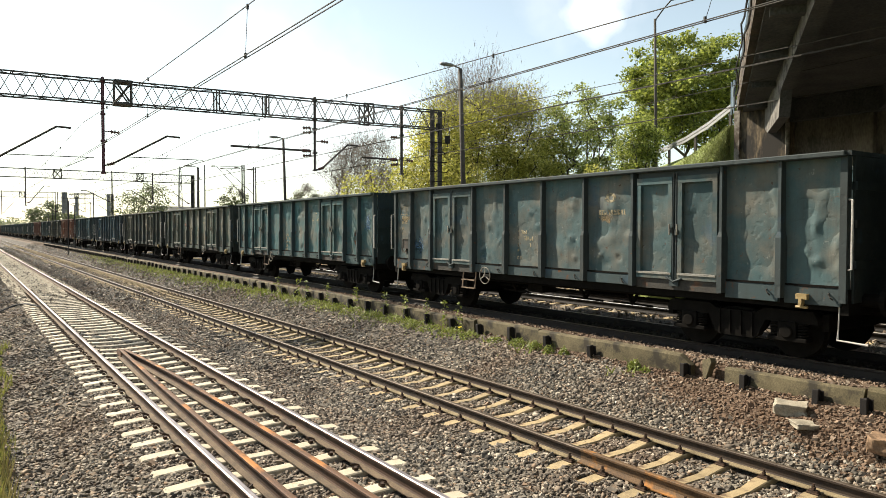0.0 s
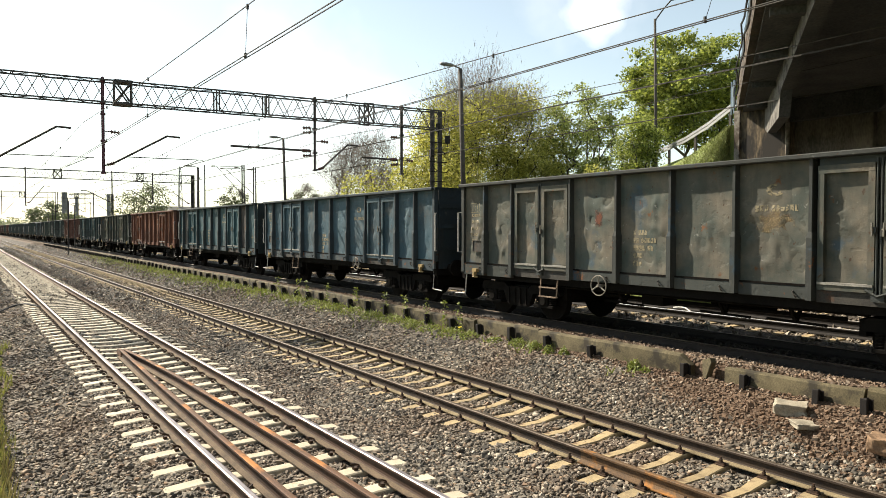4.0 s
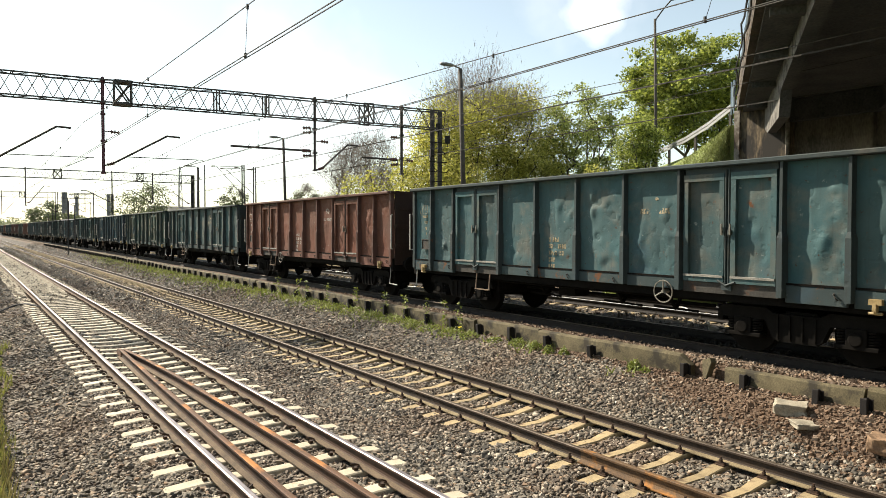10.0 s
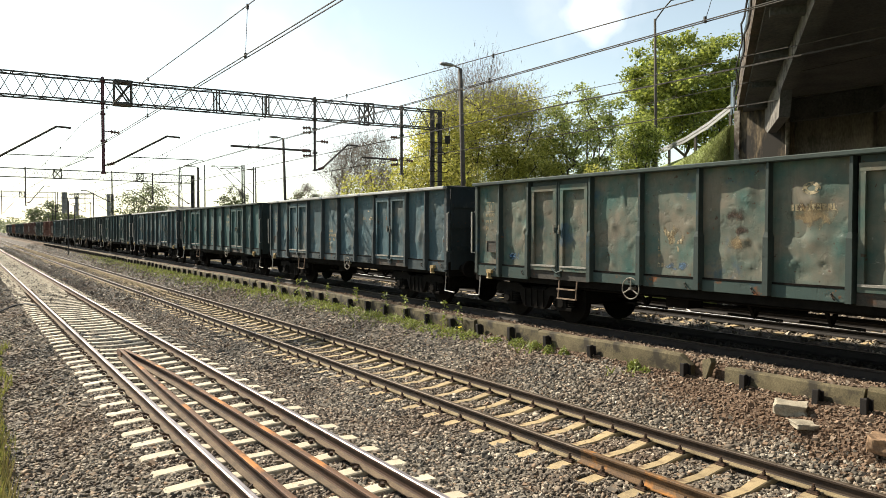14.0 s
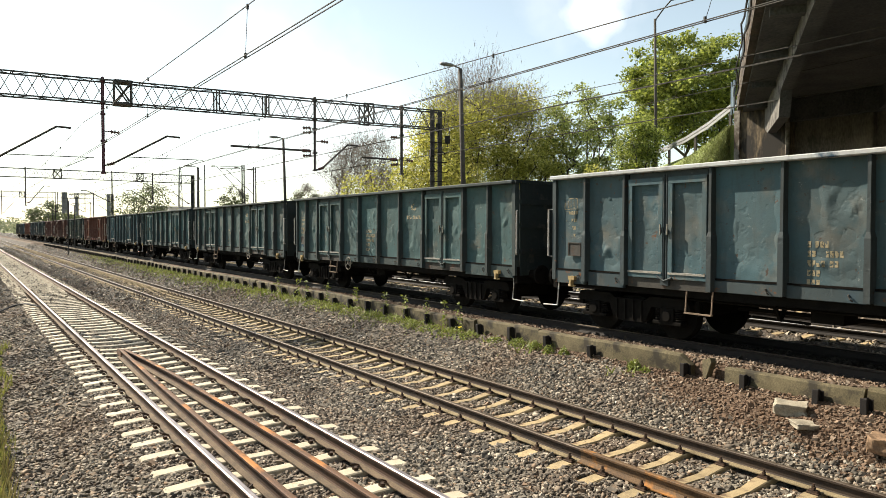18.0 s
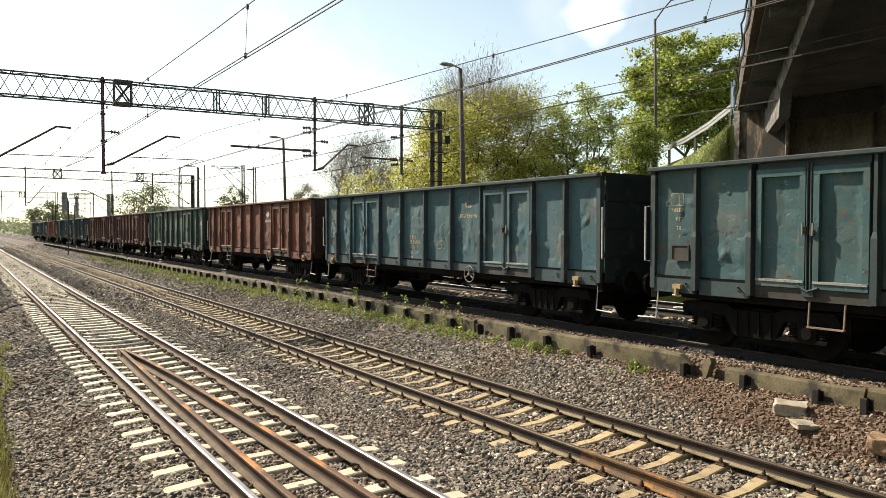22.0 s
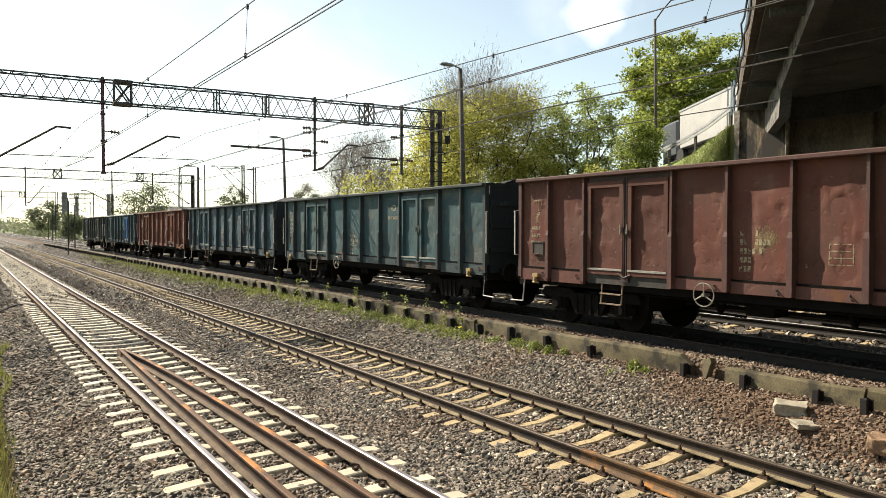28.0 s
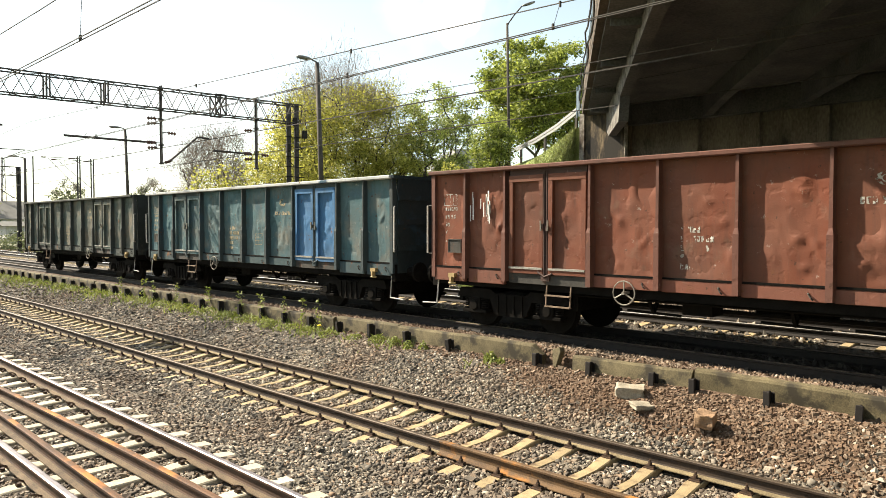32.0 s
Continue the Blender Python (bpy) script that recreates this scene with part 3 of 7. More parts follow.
def build_stones():
    """Real crushed stones on the ballast: broken blocks near by, eight-sided chips further along."""
    rs = np.random.RandomState(3)
    chip = np.array([(1, 0, 0), (-1, 0, 0), (0, 1, 0), (0, -1, 0), (0, 0, 1), (0, 0, -1)], dtype=float)
    tri = np.array([(0, 2, 4), (2, 1, 4), (1, 3, 4), (3, 0, 4), (2, 0, 5), (1, 2, 5), (3, 1, 5), (0, 3, 5)])
    block = np.array([(x, y, z) for z in (-1, 1) for y in (-1, 1) for x in (-1, 1)], dtype=float) * 0.72
    quad = np.array([(0, 2, 3, 1), (4, 5, 7, 6), (0, 1, 5, 4), (2, 6, 7, 3), (0, 4, 6, 2), (1, 3, 7, 5)])
    px, pz = [p[0] for p in PROFILE], [p[1] for p in PROFILE]

    def earthy(x, y):
        """Brown soil covers the bank under the edging, wider towards the bridge."""
        edge = 9.72 + 0.10 * np.sin(y * 1.7) + 0.08 * np.sin(y * 5.1) - np.clip((8.2 - y) * 0.24, -0.25, 0.9)
        return x > edge

    def bed(count, x0, x1, y0, y1, size, name, label, mat=M_BALLAST, power=1.4, soil=None, blocky=False, bare=0.985, tall=0.95, worn_round=False):
        x = rs.uniform(x0, x1, count)
        y = y0 + (y1 - y0) * rs.uniform(0, 1, count) ** power
        keep = np.ones(count, bool)
        if soil is not None:
            keep &= (earthy(x + rs.normal(0, 0.12, count), y) == soil)
        for c, half, lay, gap in ((T1, 1.28, LAY1, STEP1), (T2, 1.25, LAY2, STEP2)):
            on_sleeper = np.abs(((y - lay) / gap) - np.round((y - lay) / gap)) * gap < 0.112
            keep &= ~(on_sleeper & (np.abs(x - c) < half) & (rs.uniform(0, 1, count) < bare))
            for r in (-0.7535, 0.7535):
                keep &= np.abs(x - c - r) > 0.085
        if blocky:                                  # few under the bank where the grass hides them
            keep &= (0.57 * x + 0.82 * y > 6.6) | (rs.uniform(0, 1, count) < 0.25)
        x, y = x[keep], y[keep]
        n = len(x)
        s = size * rs.lognormal(0, 0.28, n)
        base, faces = (block, quad) if blocky else (chip, tri)
        m = len(base)
        shape = (base[None] + (0.30 if blocky else 0.42) * rs.uniform(-1, 1, (n, m, 3))) * rs.uniform(0.60, 1.40, (n, 1, 3))
        a = rs.uniform(0, 2 * np.pi, n)
        b = rs.uniform(-1.5, 1.5, n)
        ca, sa, cb, sb = np.cos(a), np.sin(a), np.cos(b), np.sin(b)
        X, Y, Z = shape[..., 0], shape[..., 1], shape[..., 2]
        Y, Z = Y * cb[:, None] - Z * sb[:, None], Y * sb[:, None] + Z * cb[:, None]
        X, Y = X * ca[:, None] - Y * sa[:, None], X * sa[:, None] + Y * ca[:, None]
        z = np.interp(x, px, pz) + rs.uniform(-0.4, 0.6, n) * size
        v = np.stack([X * s[:, None] + x[:, None], Y * s[:, None] + y[:, None], Z * s[:, None] * tall + z[:, None]], -1).reshape(-1, 3)
        fc = (faces[None] + (np.arange(n) * m)[:, None, None]).reshape(-1, faces.shape[1])
        me = raw(name, v, fc, mat)
        if worn_round:
            me.shade_smooth()
        tagged(new(name, me), label, "gravel", kind="stuff")

    for size, count in ((0.0225, 64000), (0.0210, 84000)):
        bed(count, 0.4, 10.2, 2.2, 13.0, size, "ballast_stones", "grey-brown crushed ballast stones between the rails", power=1.15, soil=False, blocky=True, worn_round=size < 0.022)
    bed(60000, 0.4, 10.2, 12.0, 31.0, 0.028, "ballast_stones", "grey-brown crushed ballast stones along the tracks", power=1.25, soil=False, blocky=True, tall=0.7)
    bed(9000, 0.4, 10.2, -8.0, 2.3, 0.034, "ballast_stones", "grey-brown crushed ballast stones under the bridge", power=0.8)
    bed(26000, 0.6, 10.2, 29.0, 62.0, 0.040, "distant_ballast_stones", "grey-brown ballast stones further along the tracks", power=1.2, bare=0.85)
    bed(14000, 0.4, 10.2, 58.0, 140.0, 0.05, "distant_ballast_stones", "grey-brown ballast stones far along the tracks", power=1.3, bare=0.7)
    bed(22000, 8.4, 10.2, 1.6, 13.0, 0.019, "bank_stones", "brown earthy stones on the bank below the edging", M_EARTHSTONE, 1.3, True, True)
    bed(1800, 8.6, 10.2, 1.6, 12.0, 0.024, "bank_stones", "larger brown stones on the bank below the edging", M_UPPERSTONE, 1.2, True, True)
    bed(14000, 10.34, 11.15, 1.5, 28.0, 0.024, "upper_ballast_stones", "brown ballast stones behind the edging", M_UPPERSTONE, 1.4)
    bed(9000, 11.0, 13.1, 2.0, 26.0, 0.042, "sooty_ballast_stones", "sooty ballast stones of the freight track, blackened further for the train's shade", M_SOOTSHADESTONE, 1.2)
    bed(9000, 13.4, 20.5, 4.0, 34.0, 0.05, "siding_stones", "pale ballast stones of the sidings behind the train", M_BALLAST, 1.2)


build_stones()

# ---- tracks ----
RAIL = ((-0.075, -0.172), (0.075, -0.172), (0.075, -0.160), (0.018, -0.140), (0.009, -0.125), (0.009, -0.048), (0.020, -0.036),
        (0.036, -0.030), (0.036, -0.008), (0.021, 0.0), (-0.021, 0.0), (-0.036, -0.008), (-0.036, -0.030), (-0.020, -0.036),
        (-0.009, -0.048), (-0.009, -0.125), (-0.018, -0.140), (-0.075, -0.160))


def rail_mesh(path, steel, head, foot):
    """A rail along path [(x, y, z), ...]; its running surface is worn bright, its foot dusty and painted sunlit, its
    web painted shaded.
    """
    bm = bmesh.new()
    rings = []
    for k, p in enumerate(path):
        a, b = Vector(path[max(k - 1, 0)]), Vector(path[min(k + 1, len(path) - 1)])
        d = (b - a).normalized()
        s = Vector((d.y, -d.x, 0))
        rings.append([bm.verts.new(Vector(p) + s * u + Vector((0, 0, w))) for u, w in RAIL])
    n = len(RAIL)
    for a, b in zip(rings, rings[1:]):
        for i in range(n):
            f = bm.faces.new((a[i], a[(i + 1) % n], b[(i + 1) % n], b[i]))
            f.material_index = 1 if i in (8, 9, 10) else 2 if i in (1, 2, 16, 17) else 0
    bm.faces.new(rings[0])
    bm.faces.new(rings[-1])
    me = mesh_of("rail", bm, steel)
    me.materials.append(head)
    me.materials.append(foot)
    return me


def sleeper_mesh(material, half=1.28, dip=0.045, w=0.125):
    """A concrete sleeper with raised ends and a lower, narrower waist."""
    bm = bmesh.new()
    rings = []
    for x, top, k in ((-half, -0.225, 0.9), (-half + 0.03, -0.205, 1.0), (-0.95, -0.186, 1.0), (-0.55, -0.186, 1.0), (-0.25, -0.186 - dip, 0.82),
                      (0.25, -0.186 - dip, 0.82), (0.55, -0.186, 1.0), (0.95, -0.186, 1.0), (half - 0.03, -0.205, 1.0), (half, -0.225, 0.9)):
        rings.append([bm.verts.new((x, y * w * k, z)) for y, z in ((-1.12, -0.40), (-0.85, top - 0.012), (-0.72, top), (0.72, top), (0.85, top - 0.012), (1.12, -0.40))])
    for a, b in zip(rings, rings[1:]):
        for i in range(6):
            bm.faces.new((a[i], a[(i + 1) % 6], b[(i + 1) % 6], b[i]))
    bm.faces.new(rings[0])
    bm.faces.new(rings[-1])
    return mesh_of("sleeper", bm, material)


def bolt_fastening():
    """A ribbed plate with two clamped bolts, at a rail seat."""
    bm = bmesh.new()
    box(bm, -0.16, 0.16, -0.07, 0.07, -0.186, -0.172)
    for s in (-1, 1):
        box(bm, s * 0.105 - 0.028, s * 0.105 + 0.028, -0.055, 0.055, -0.172, -0.148)
        tube(bm, [(s * 0.112, 0, -0.148), (s * 0.112, 0, -0.075)], 0.015, 6)
        tube(bm, [(s * 0.112, 0, -0.142), (s * 0.112, 0, -0.112)], 0.027, 6)
    return mesh_of("rail_fastening", bm, M_CLIP)


def spring_fastening():
    """Spring clips that hold a rail foot from both sides."""
    bm = bmesh.new()
    for s in (-1, 1):
        box(bm, s * 0.125 - 0.022, s * 0.125 + 0.022, -0.035, 0.035, -0.20, -0.150)
        pts = [(s * (0.128 + 0.050 * math.cos(a)), 0.052 * math.sin(a), -0.125 + 0.030 * math.cos(a + 0.6)) for a in [0.35 + k * 5.6 / 10 for k in range(11)]]
        tube(bm, pts, 0.0105, 6)
    return mesh_of("rail_fastening", bm, M_CLIP)


def build_track(name, label, x, z, sleeper, fasten, y0, near, far_end, head=M_RAILTOP, steel=M_RAIL, gap=0.6, lay=0.0, foot=M_RAILFOOT, rusty=None):
    """A track: two rails, each near sleeper with its fastenings, and the far sleepers as one part."""
    tr = thing(name, label, "railway track", pose(x, 0, z), kind="structure")
    for s in (-1, 1):
        ends = (-40, *rusty, 40, 420) if rusty and s < 0 else (-40, 40, 420)
        for a, b in zip(ends, ends[1:]):
            spot = bool(rusty) and (a, b) == rusty
            part("rail", rail_mesh([(s * 0.7535, a, 0), (s * 0.7535, b, 0)], M_RAILSPOT if spot else steel, M_RAILSPOT if spot else head, M_RAILSPOT if spot else foot), None, tr, "orange rusted length of rail" if spot else "")
    k0, k1 = int(y0 / gap), int(near / gap)
    for k in range(k0, k1):
        ob = part("sleeper", sleeper, None, tr, m=pose(random.uniform(-0.012, 0.012), lay + k * gap, random.uniform(-0.006, 0.004), 0, 0, random.uniform(-0.6, 0.6)))
        if fasten and k * gap < 34:
            for s in (-1, 1):
                part("rail_fastening", fasten, None, ob, m=pose(s * 0.7535, 0, 0))
    n = len(sleeper.vertices)
    base = np.array([v.co[:] for v in sleeper.vertices])
    polys = [tuple(p.vertices) for p in sleeper.polygons]
    vs, fs = [], []
    for j, k in enumerate(range(k1, int(far_end / gap))):
        vs.extend((base + np.array((0, lay + k * gap, 0))).tolist())
        fs.extend(tuple(i + j * n for i in p) for p in polys)
    me = bpy.data.meshes.new("far_sleepers")
    me.from_pydata(vs, [], fs)
    me.shade_flat()
    me.materials.append(sleeper.materials[0])
    tagged(part("far_sleepers", me, None, tr), "row of distant sleepers", kind="stuff")
    return tr


SL1, SL2 = sleeper_mesh(M_SLEEPER, 1.30, 0.02), sleeper_mesh(M_SLEEPER_OLD, 1.25, 0.055, 0.11)
SL3 = sleeper_mesh(M_WOODSLEEPER, 1.25, 0.0, 0.125)
BOLT, SPRING = bolt_fastening(), spring_fastening()
track_a = build_track("track_1", "main track with polished rails on pale concrete sleepers", T1, Z1, SL1, SPRING, -3, 40, 150, M_RAILTOP, M_RAILRUST, STEP1, LAY1, M_FOOTBROWN)
track_b = build_track("track_2", "second track with brown rails on sandy concrete sleepers", T2, Z2, SL2, BOLT, -3, 40, 150, M_RAILWORN, M_RAIL, STEP2, LAY2, M_RAILFOOT, (3.4, 6.3))
# black rails and dark sleepers here include the train's shade as colour
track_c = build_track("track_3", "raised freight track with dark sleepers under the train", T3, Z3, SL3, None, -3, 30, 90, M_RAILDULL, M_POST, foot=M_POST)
track_d = build_track("track_4", "side track behind the train with shining rails", T4, Z3, SL2, None, -3, 30, 90, M_RAILSHINE, M_POST, foot=M_POST)
track_e = build_track("track_5", "last siding beyond the train with shining rails", T4 + 4.3, Z3, SL2, None, 10, 34, 90, M_RAILSHINE, M_POST, foot=M_POST)


def build_guard_rails():
    """Two old rails inside the first track that run together to a point."""
    g = thing("guard_rail_pair", "rusty guard rails meeting in a point inside the track", "guard rail", pose(T1, 0, Z1 - 0.012))
    left = [(-0.45, -20, 0), (-0.45, 5.5, 0), (-0.43, 7.3, 0), (-0.415, 8.4, 0), (-0.385, 9.8, 0), (-0.365, 11.5, 0), (-0.31, 14.0, 0), (-0.26, 16.2, 0)]
    right = [(0.22, -20, 0), (0.215, 5.5, 0), (0.205, 6.5, 0), (0.185, 8.0, 0), (0.13, 10.1, 0), (0.06, 12.6, 0), (-0.06, 14.6, 0), (-0.19, 16.2, 0)]
    for p in (left, right):
        part("guard_rail", rail_mesh(p, M_RAILRUST, M_RUSTRAIL, M_FOOTBROWN), None, g)
    bm = bmesh.new()
    v = [bm.verts.new(c) for c in ((-0.30, 16.0, -0.17), (-0.15, 16.0, -0.17), (-0.20, 16.7, -0.17), (-0.26, 16.7, -0.17),
                                   (-0.29, 16.0, 0.0), (-0.16, 16.0, 0.0), (-0.21, 16.65, -0.06), (-0.25, 16.65, -0.06))]
    for q in ((0, 3, 2, 1), (4, 5, 6, 7), (0, 1, 5, 4), (1, 2, 6, 5), (2, 3, 7, 6), (3, 0, 4, 7)):
        bm.faces.new([v[i] for i in q])
    part("point_casting", bm, M_RUSTRAIL, g, bevel=0.008)


build_guard_rails()


def build_edging():
    """The low concrete edging that holds up the upper track, on short steel posts."""
    w = thing("edging_wall", "low mossy concrete edging wall on black steel posts", "retaining wall", pose(WALL_X, 0, 0), kind="structure")
    rs = random.Random(5)
    y, k = -6.0, 0
    bmp = bmesh.new()
    box(bmp, -0.205, -0.175, -0.045, 0.045, -0.06, 0.31)          # an old rail set upright: head, web, foot
    box(bmp, -0.176, -0.060, -0.014, 0.014, -0.06, 0.30)
    box(bmp, -0.062, -0.040, -0.060, 0.060, -0.06, 0.28)
    post = mesh_of("edging_post", bmp, M_POST, bevel=0.006)
    cuts = [-5.9, -3.75, -1.6, 0.4, 2.42, 4.55, 6.67]          # a broken gap follows at y 7
    spans = list(zip(cuts, cuts[1:])) + [(7.31, 9.05), (9.05, 11.19)]
    y = 11.19
    while y < 120:
        spans.append((y, y + 2.2))
        y += 2.2
    for a, b in spans:
        bm = bmesh.new()
        ln, rough_end = b - a, 0.05 if 6 < b < 9 else 0.012
        rings = []
        for k in range(9):
            u = 0.012 + (ln - 0.024) * k / 8
            wear = 0.018 * noise.noise((a + u * 2.1, 3.0, 0.0))
            if k == 0 and a == 7.31:
                wear -= 0.16
            rings.append([bm.verts.new((xx, u + (rough_end * noise.noise((a * 3, zz * 9, k)) if k in (0, 8) else 0), zz + (wear if zz > 0.3 else 0)))
                          for xx, zz in ((-0.075, 0.08), (-0.075, 0.40), (-0.070, 0.50), (-0.05, 0.535), (0.045, 0.545), (0.065, 0.50), (0.065, 0.08))])
        for ra, rb in zip(rings, rings[1:]):
            for i in range(7):
                bm.faces.new((ra[i], ra[(i + 1) % 7], rb[(i + 1) % 7], rb[i]))
        bm.faces.new(rings[0])
        bm.faces.new(rings[-1])
        tilt = 9.0 if 4 < a < 5 else (-7.0 if 2 < a < 3 else rs.uniform(-3, 5))
        part("concrete_panel", bm, M_WALL, w, m=pose(rs.uniform(-0.02, 0.02) + (0.10 if 2 < a < 3 else 0), a, rs.uniform(-0.02, 0.02) - (0.03 if 4 < a < 5 else 0), rs.uniform(-0.5, 0.5), tilt, rs.uniform(-0.7, 0.7) + (1.6 if 4 < a < 5 else 0)))
    places = [-5.4, -4.3, -3.2, -2.1, -1.0, 0.1, 1.2, 2.3, 3.4, 4.48, 5.16, 6.29, 7.37, 9.52, 10.77, 11.95]
    while places[-1] < 120:
        places.append(places[-1] + 1.12 + rs.uniform(-0.05, 0.05))
    for y in places:
        part("edging_post", post, None, w, m=pose(-0.03, y, (0.13 if y < 9 else 0.19) + rs.uniform(-0.03, 0.04), rs.uniform(-3, 3), rs.uniform(-6, 4), rs.uniform(-6, 6)))


build_edging()

# ---- freight wagons: open box wagons with double doors on both sides ----
HALF = 6.40                     # half the body length
Z_LOW, Z_TOP = 1.05, 3.21       # side wall, above the rail
SKIN, RIB = 1.29, 1.45          # sheet and rib faces, from the centre line


def dent_field(y0, y1, z0, z1, seed, depth, x=0.0):
    """How a battered sheet facing -x lies: gives its x at (y, z)."""
    rs = random.Random(seed * 31 + 7)
    dings = [(rs.uniform(y0, y1), rs.uniform(z0, z1), rs.choice((0.05, 0.055, 0.065, 0.08, 0.13)), rs.uniform(-0.8, 0.5)) for k in range(int(8 + depth * 170))]
    gashes = [(rs.uniform(y0, y1), rs.uniform(z0 + 0.1, z1 - 0.2), rs.uniform(-1.0, 1.0), rs.uniform(0.06, 0.16), rs.uniform(-0.6, 0.6)) for k in range(int(3 + depth * 90))]
    folds = [(rs.uniform(y0, y1), rs.uniform(z0, z1 - 0.3), rs.uniform(-0.25, 0.25), rs.uniform(0.25, 0.7), rs.uniform(-0.45, 0.45)) for k in range(4)]

    def at(y, z):
        u, w = (y - y0) / (y1 - y0), (z - z0) / (z1 - z0)
        k = max(0.0, min(1.0, min(u, 1 - u, w, 1 - w) * 6))
        p = Vector((y, z, seed * 7.3))
        d = noise.noise(p * 1.3) * 0.30 + noise.noise(p * 2.9) * 0.17 + noise.noise(p * 7.0) * 0.08 - 0.12
        for cy, cz, tilt, reach, ch in folds:
            off = y - cy - tilt * (z - cz)
            d += ch * math.exp(-((z - cz) / reach) ** 2) * max(0.0, 1 - abs(off) / 0.14)
        for cy, cz, tilt, reach, ch in gashes:
            if abs(z - cz) < 2 * reach:
                off = y - cy - tilt * (z - cz)
                d += ch * math.exp(-((z - cz) / reach) ** 2) * max(0.0, 1 - abs(off) / 0.075)
        for cy, cz, cr, ch in dings:
            q = ((y - cy) ** 2 + (z - cz) ** 2) / cr ** 2
            if q < 6:
                d += ch * math.exp(-q)
        return x - d * depth * k + 0.008 * math.sin(math.pi * max(0, min(1, u))) * math.sin(math.pi * max(0, min(1, w)))

    return at


def sheet(y0, y1, z0, z1, seed, depth, x=0.0, fine=True):
    """A dented steel sheet facing -x."""
    bm = bmesh.new()
    ny, nz = ((24, 40) if y1 - y0 > 0.9 else (14, 30)) if fine else (4, 6)
    lies = dent_field(y0, y1, z0, z1, seed, depth, x)
    grid = []
    for j in range(nz + 1):
        z = z0 + (z1 - z0) * j / nz
        grid.append([bm.verts.new((lies(y, z), y, z)) for y in [y0 + (y1 - y0) * i / ny for i in range(ny + 1)]])
    for a, b in zip(grid, grid[1:]):
        for i in range(ny):
            bm.faces.new((a[i], a[i + 1], b[i + 1], b[i])).smooth = True
    back = [bm.verts.new((x + 0.02, y, z)) for y, z in ((y0, z0), (y1, z0), (y1, z1), (y0, z1))]
    bm.faces.new(back)
    return bm


def rib_bm(y, low=Z_LOW - 0.02):
    """A folded upright that widens below the middle."""
    bm = bmesh.new()
    rings = []
    for z, w, d in ((low, 0.062, 0.15), (1.15, 0.062, 0.15), (1.95, 0.058, 0.15), (2.04, 0.034, 0.125), (Z_TOP - 0.04, 0.031, 0.12)):
        rings.append([bm.verts.new(p) for p in ((-SKIN + 0.01, y - w, z), (-SKIN - d, y - w * 0.75, z), (-SKIN - d, y + w * 0.75, z), (-SKIN + 0.01, y + w, z))])
    for a, b in zip(rings, rings[1:]):
        for i in range(4):
            bm.faces.new((a[i], a[(i + 1) % 4], b[(i + 1) % 4], b[i]))
    bm.faces.new(rings[0])
    bm.faces.new(rings[-1])
    return bm


def leaf_bm(y0, y1, seed, fine=True):
    """A door leaf: raised frame round a dented sheet."""
    bm = sheet(y0 + 0.08, y1 - 0.08, 1.28, 2.92, seed, 0.035, -SKIN - 0.01, fine)
    for a, b, c, d in ((y0, y1, 1.18, 1.29), (y0, y1, 2.90, 3.02)):
        box(bm, -SKIN - 0.088, -SKIN + 0.01, a, b, c, d)
    for a, b in ((y0, y0 + 0.09), (y1 - 0.09, y1)):
        box(bm, -SKIN - 0.085, -SKIN + 0.01, a, b, 1.291, 2.899)
    return bm


def mark_bars(lines, y0, z0, height, gap, lies):
    """Rows of small plain bars in place of lettering, lying on the sheet."""
    bm = bmesh.new()
    for k, words in enumerate(lines):
        y = y0
        z = z0 - k * (height + gap)
        for w in words:
            for c in range(max(1, round(w / (height * 0.75)))):
                grid = [[bm.verts.new((lies(y - a * height * 0.55, z - b * height) - 0.004, y - a * height * 0.55, z - b * height)) for a in (0, 0.5, 1)] for b in (0, 0.5, 1)]
                for r0, r1 in zip(grid, grid[1:]):
                    for q in range(2):
                        bm.faces.new((r0[q], r0[q + 1], r1[q + 1], r1[q]))
                y -= height * 0.75
            y -= height * 0.5
    return bm


def mark_table(y0, y1, z0, z1, rows, cols, lies, w=0.014):
    """A painted grid of thin lines lying on the sheet."""
    bm = bmesh.new()

    def strip(ya, yb, za, zb):
        n = max(2, int(max(abs(yb - ya), abs(zb - za)) / 0.05))
        up = abs(zb - za) > abs(yb - ya)
        ring = []
        for k in range(n + 1):
            u = k / n
            pts = ((ya, za + (zb - za) * u), (yb, za + (zb - za) * u)) if up else ((ya + (yb - ya) * u, za), (ya + (yb - ya) * u, zb))
            ring.append([bm.verts.new((lies(y, z) - 0.004, y, z)) for y, z in pts])
        for p, q in zip(ring, ring[1:]):
            bm.faces.new((p[0], p[1], q[1], q[0]))

    for k in range(rows + 1):
        z = z0 + (z1 - z0) * k / rows
        strip(y0, y1, z - w / 2, z + w / 2)
    for k in range(cols + 1):
        y = y0 + (y1 - y0) * k / cols
        strip(y - w / 2, y + w / 2, z0, z1)
    return bm


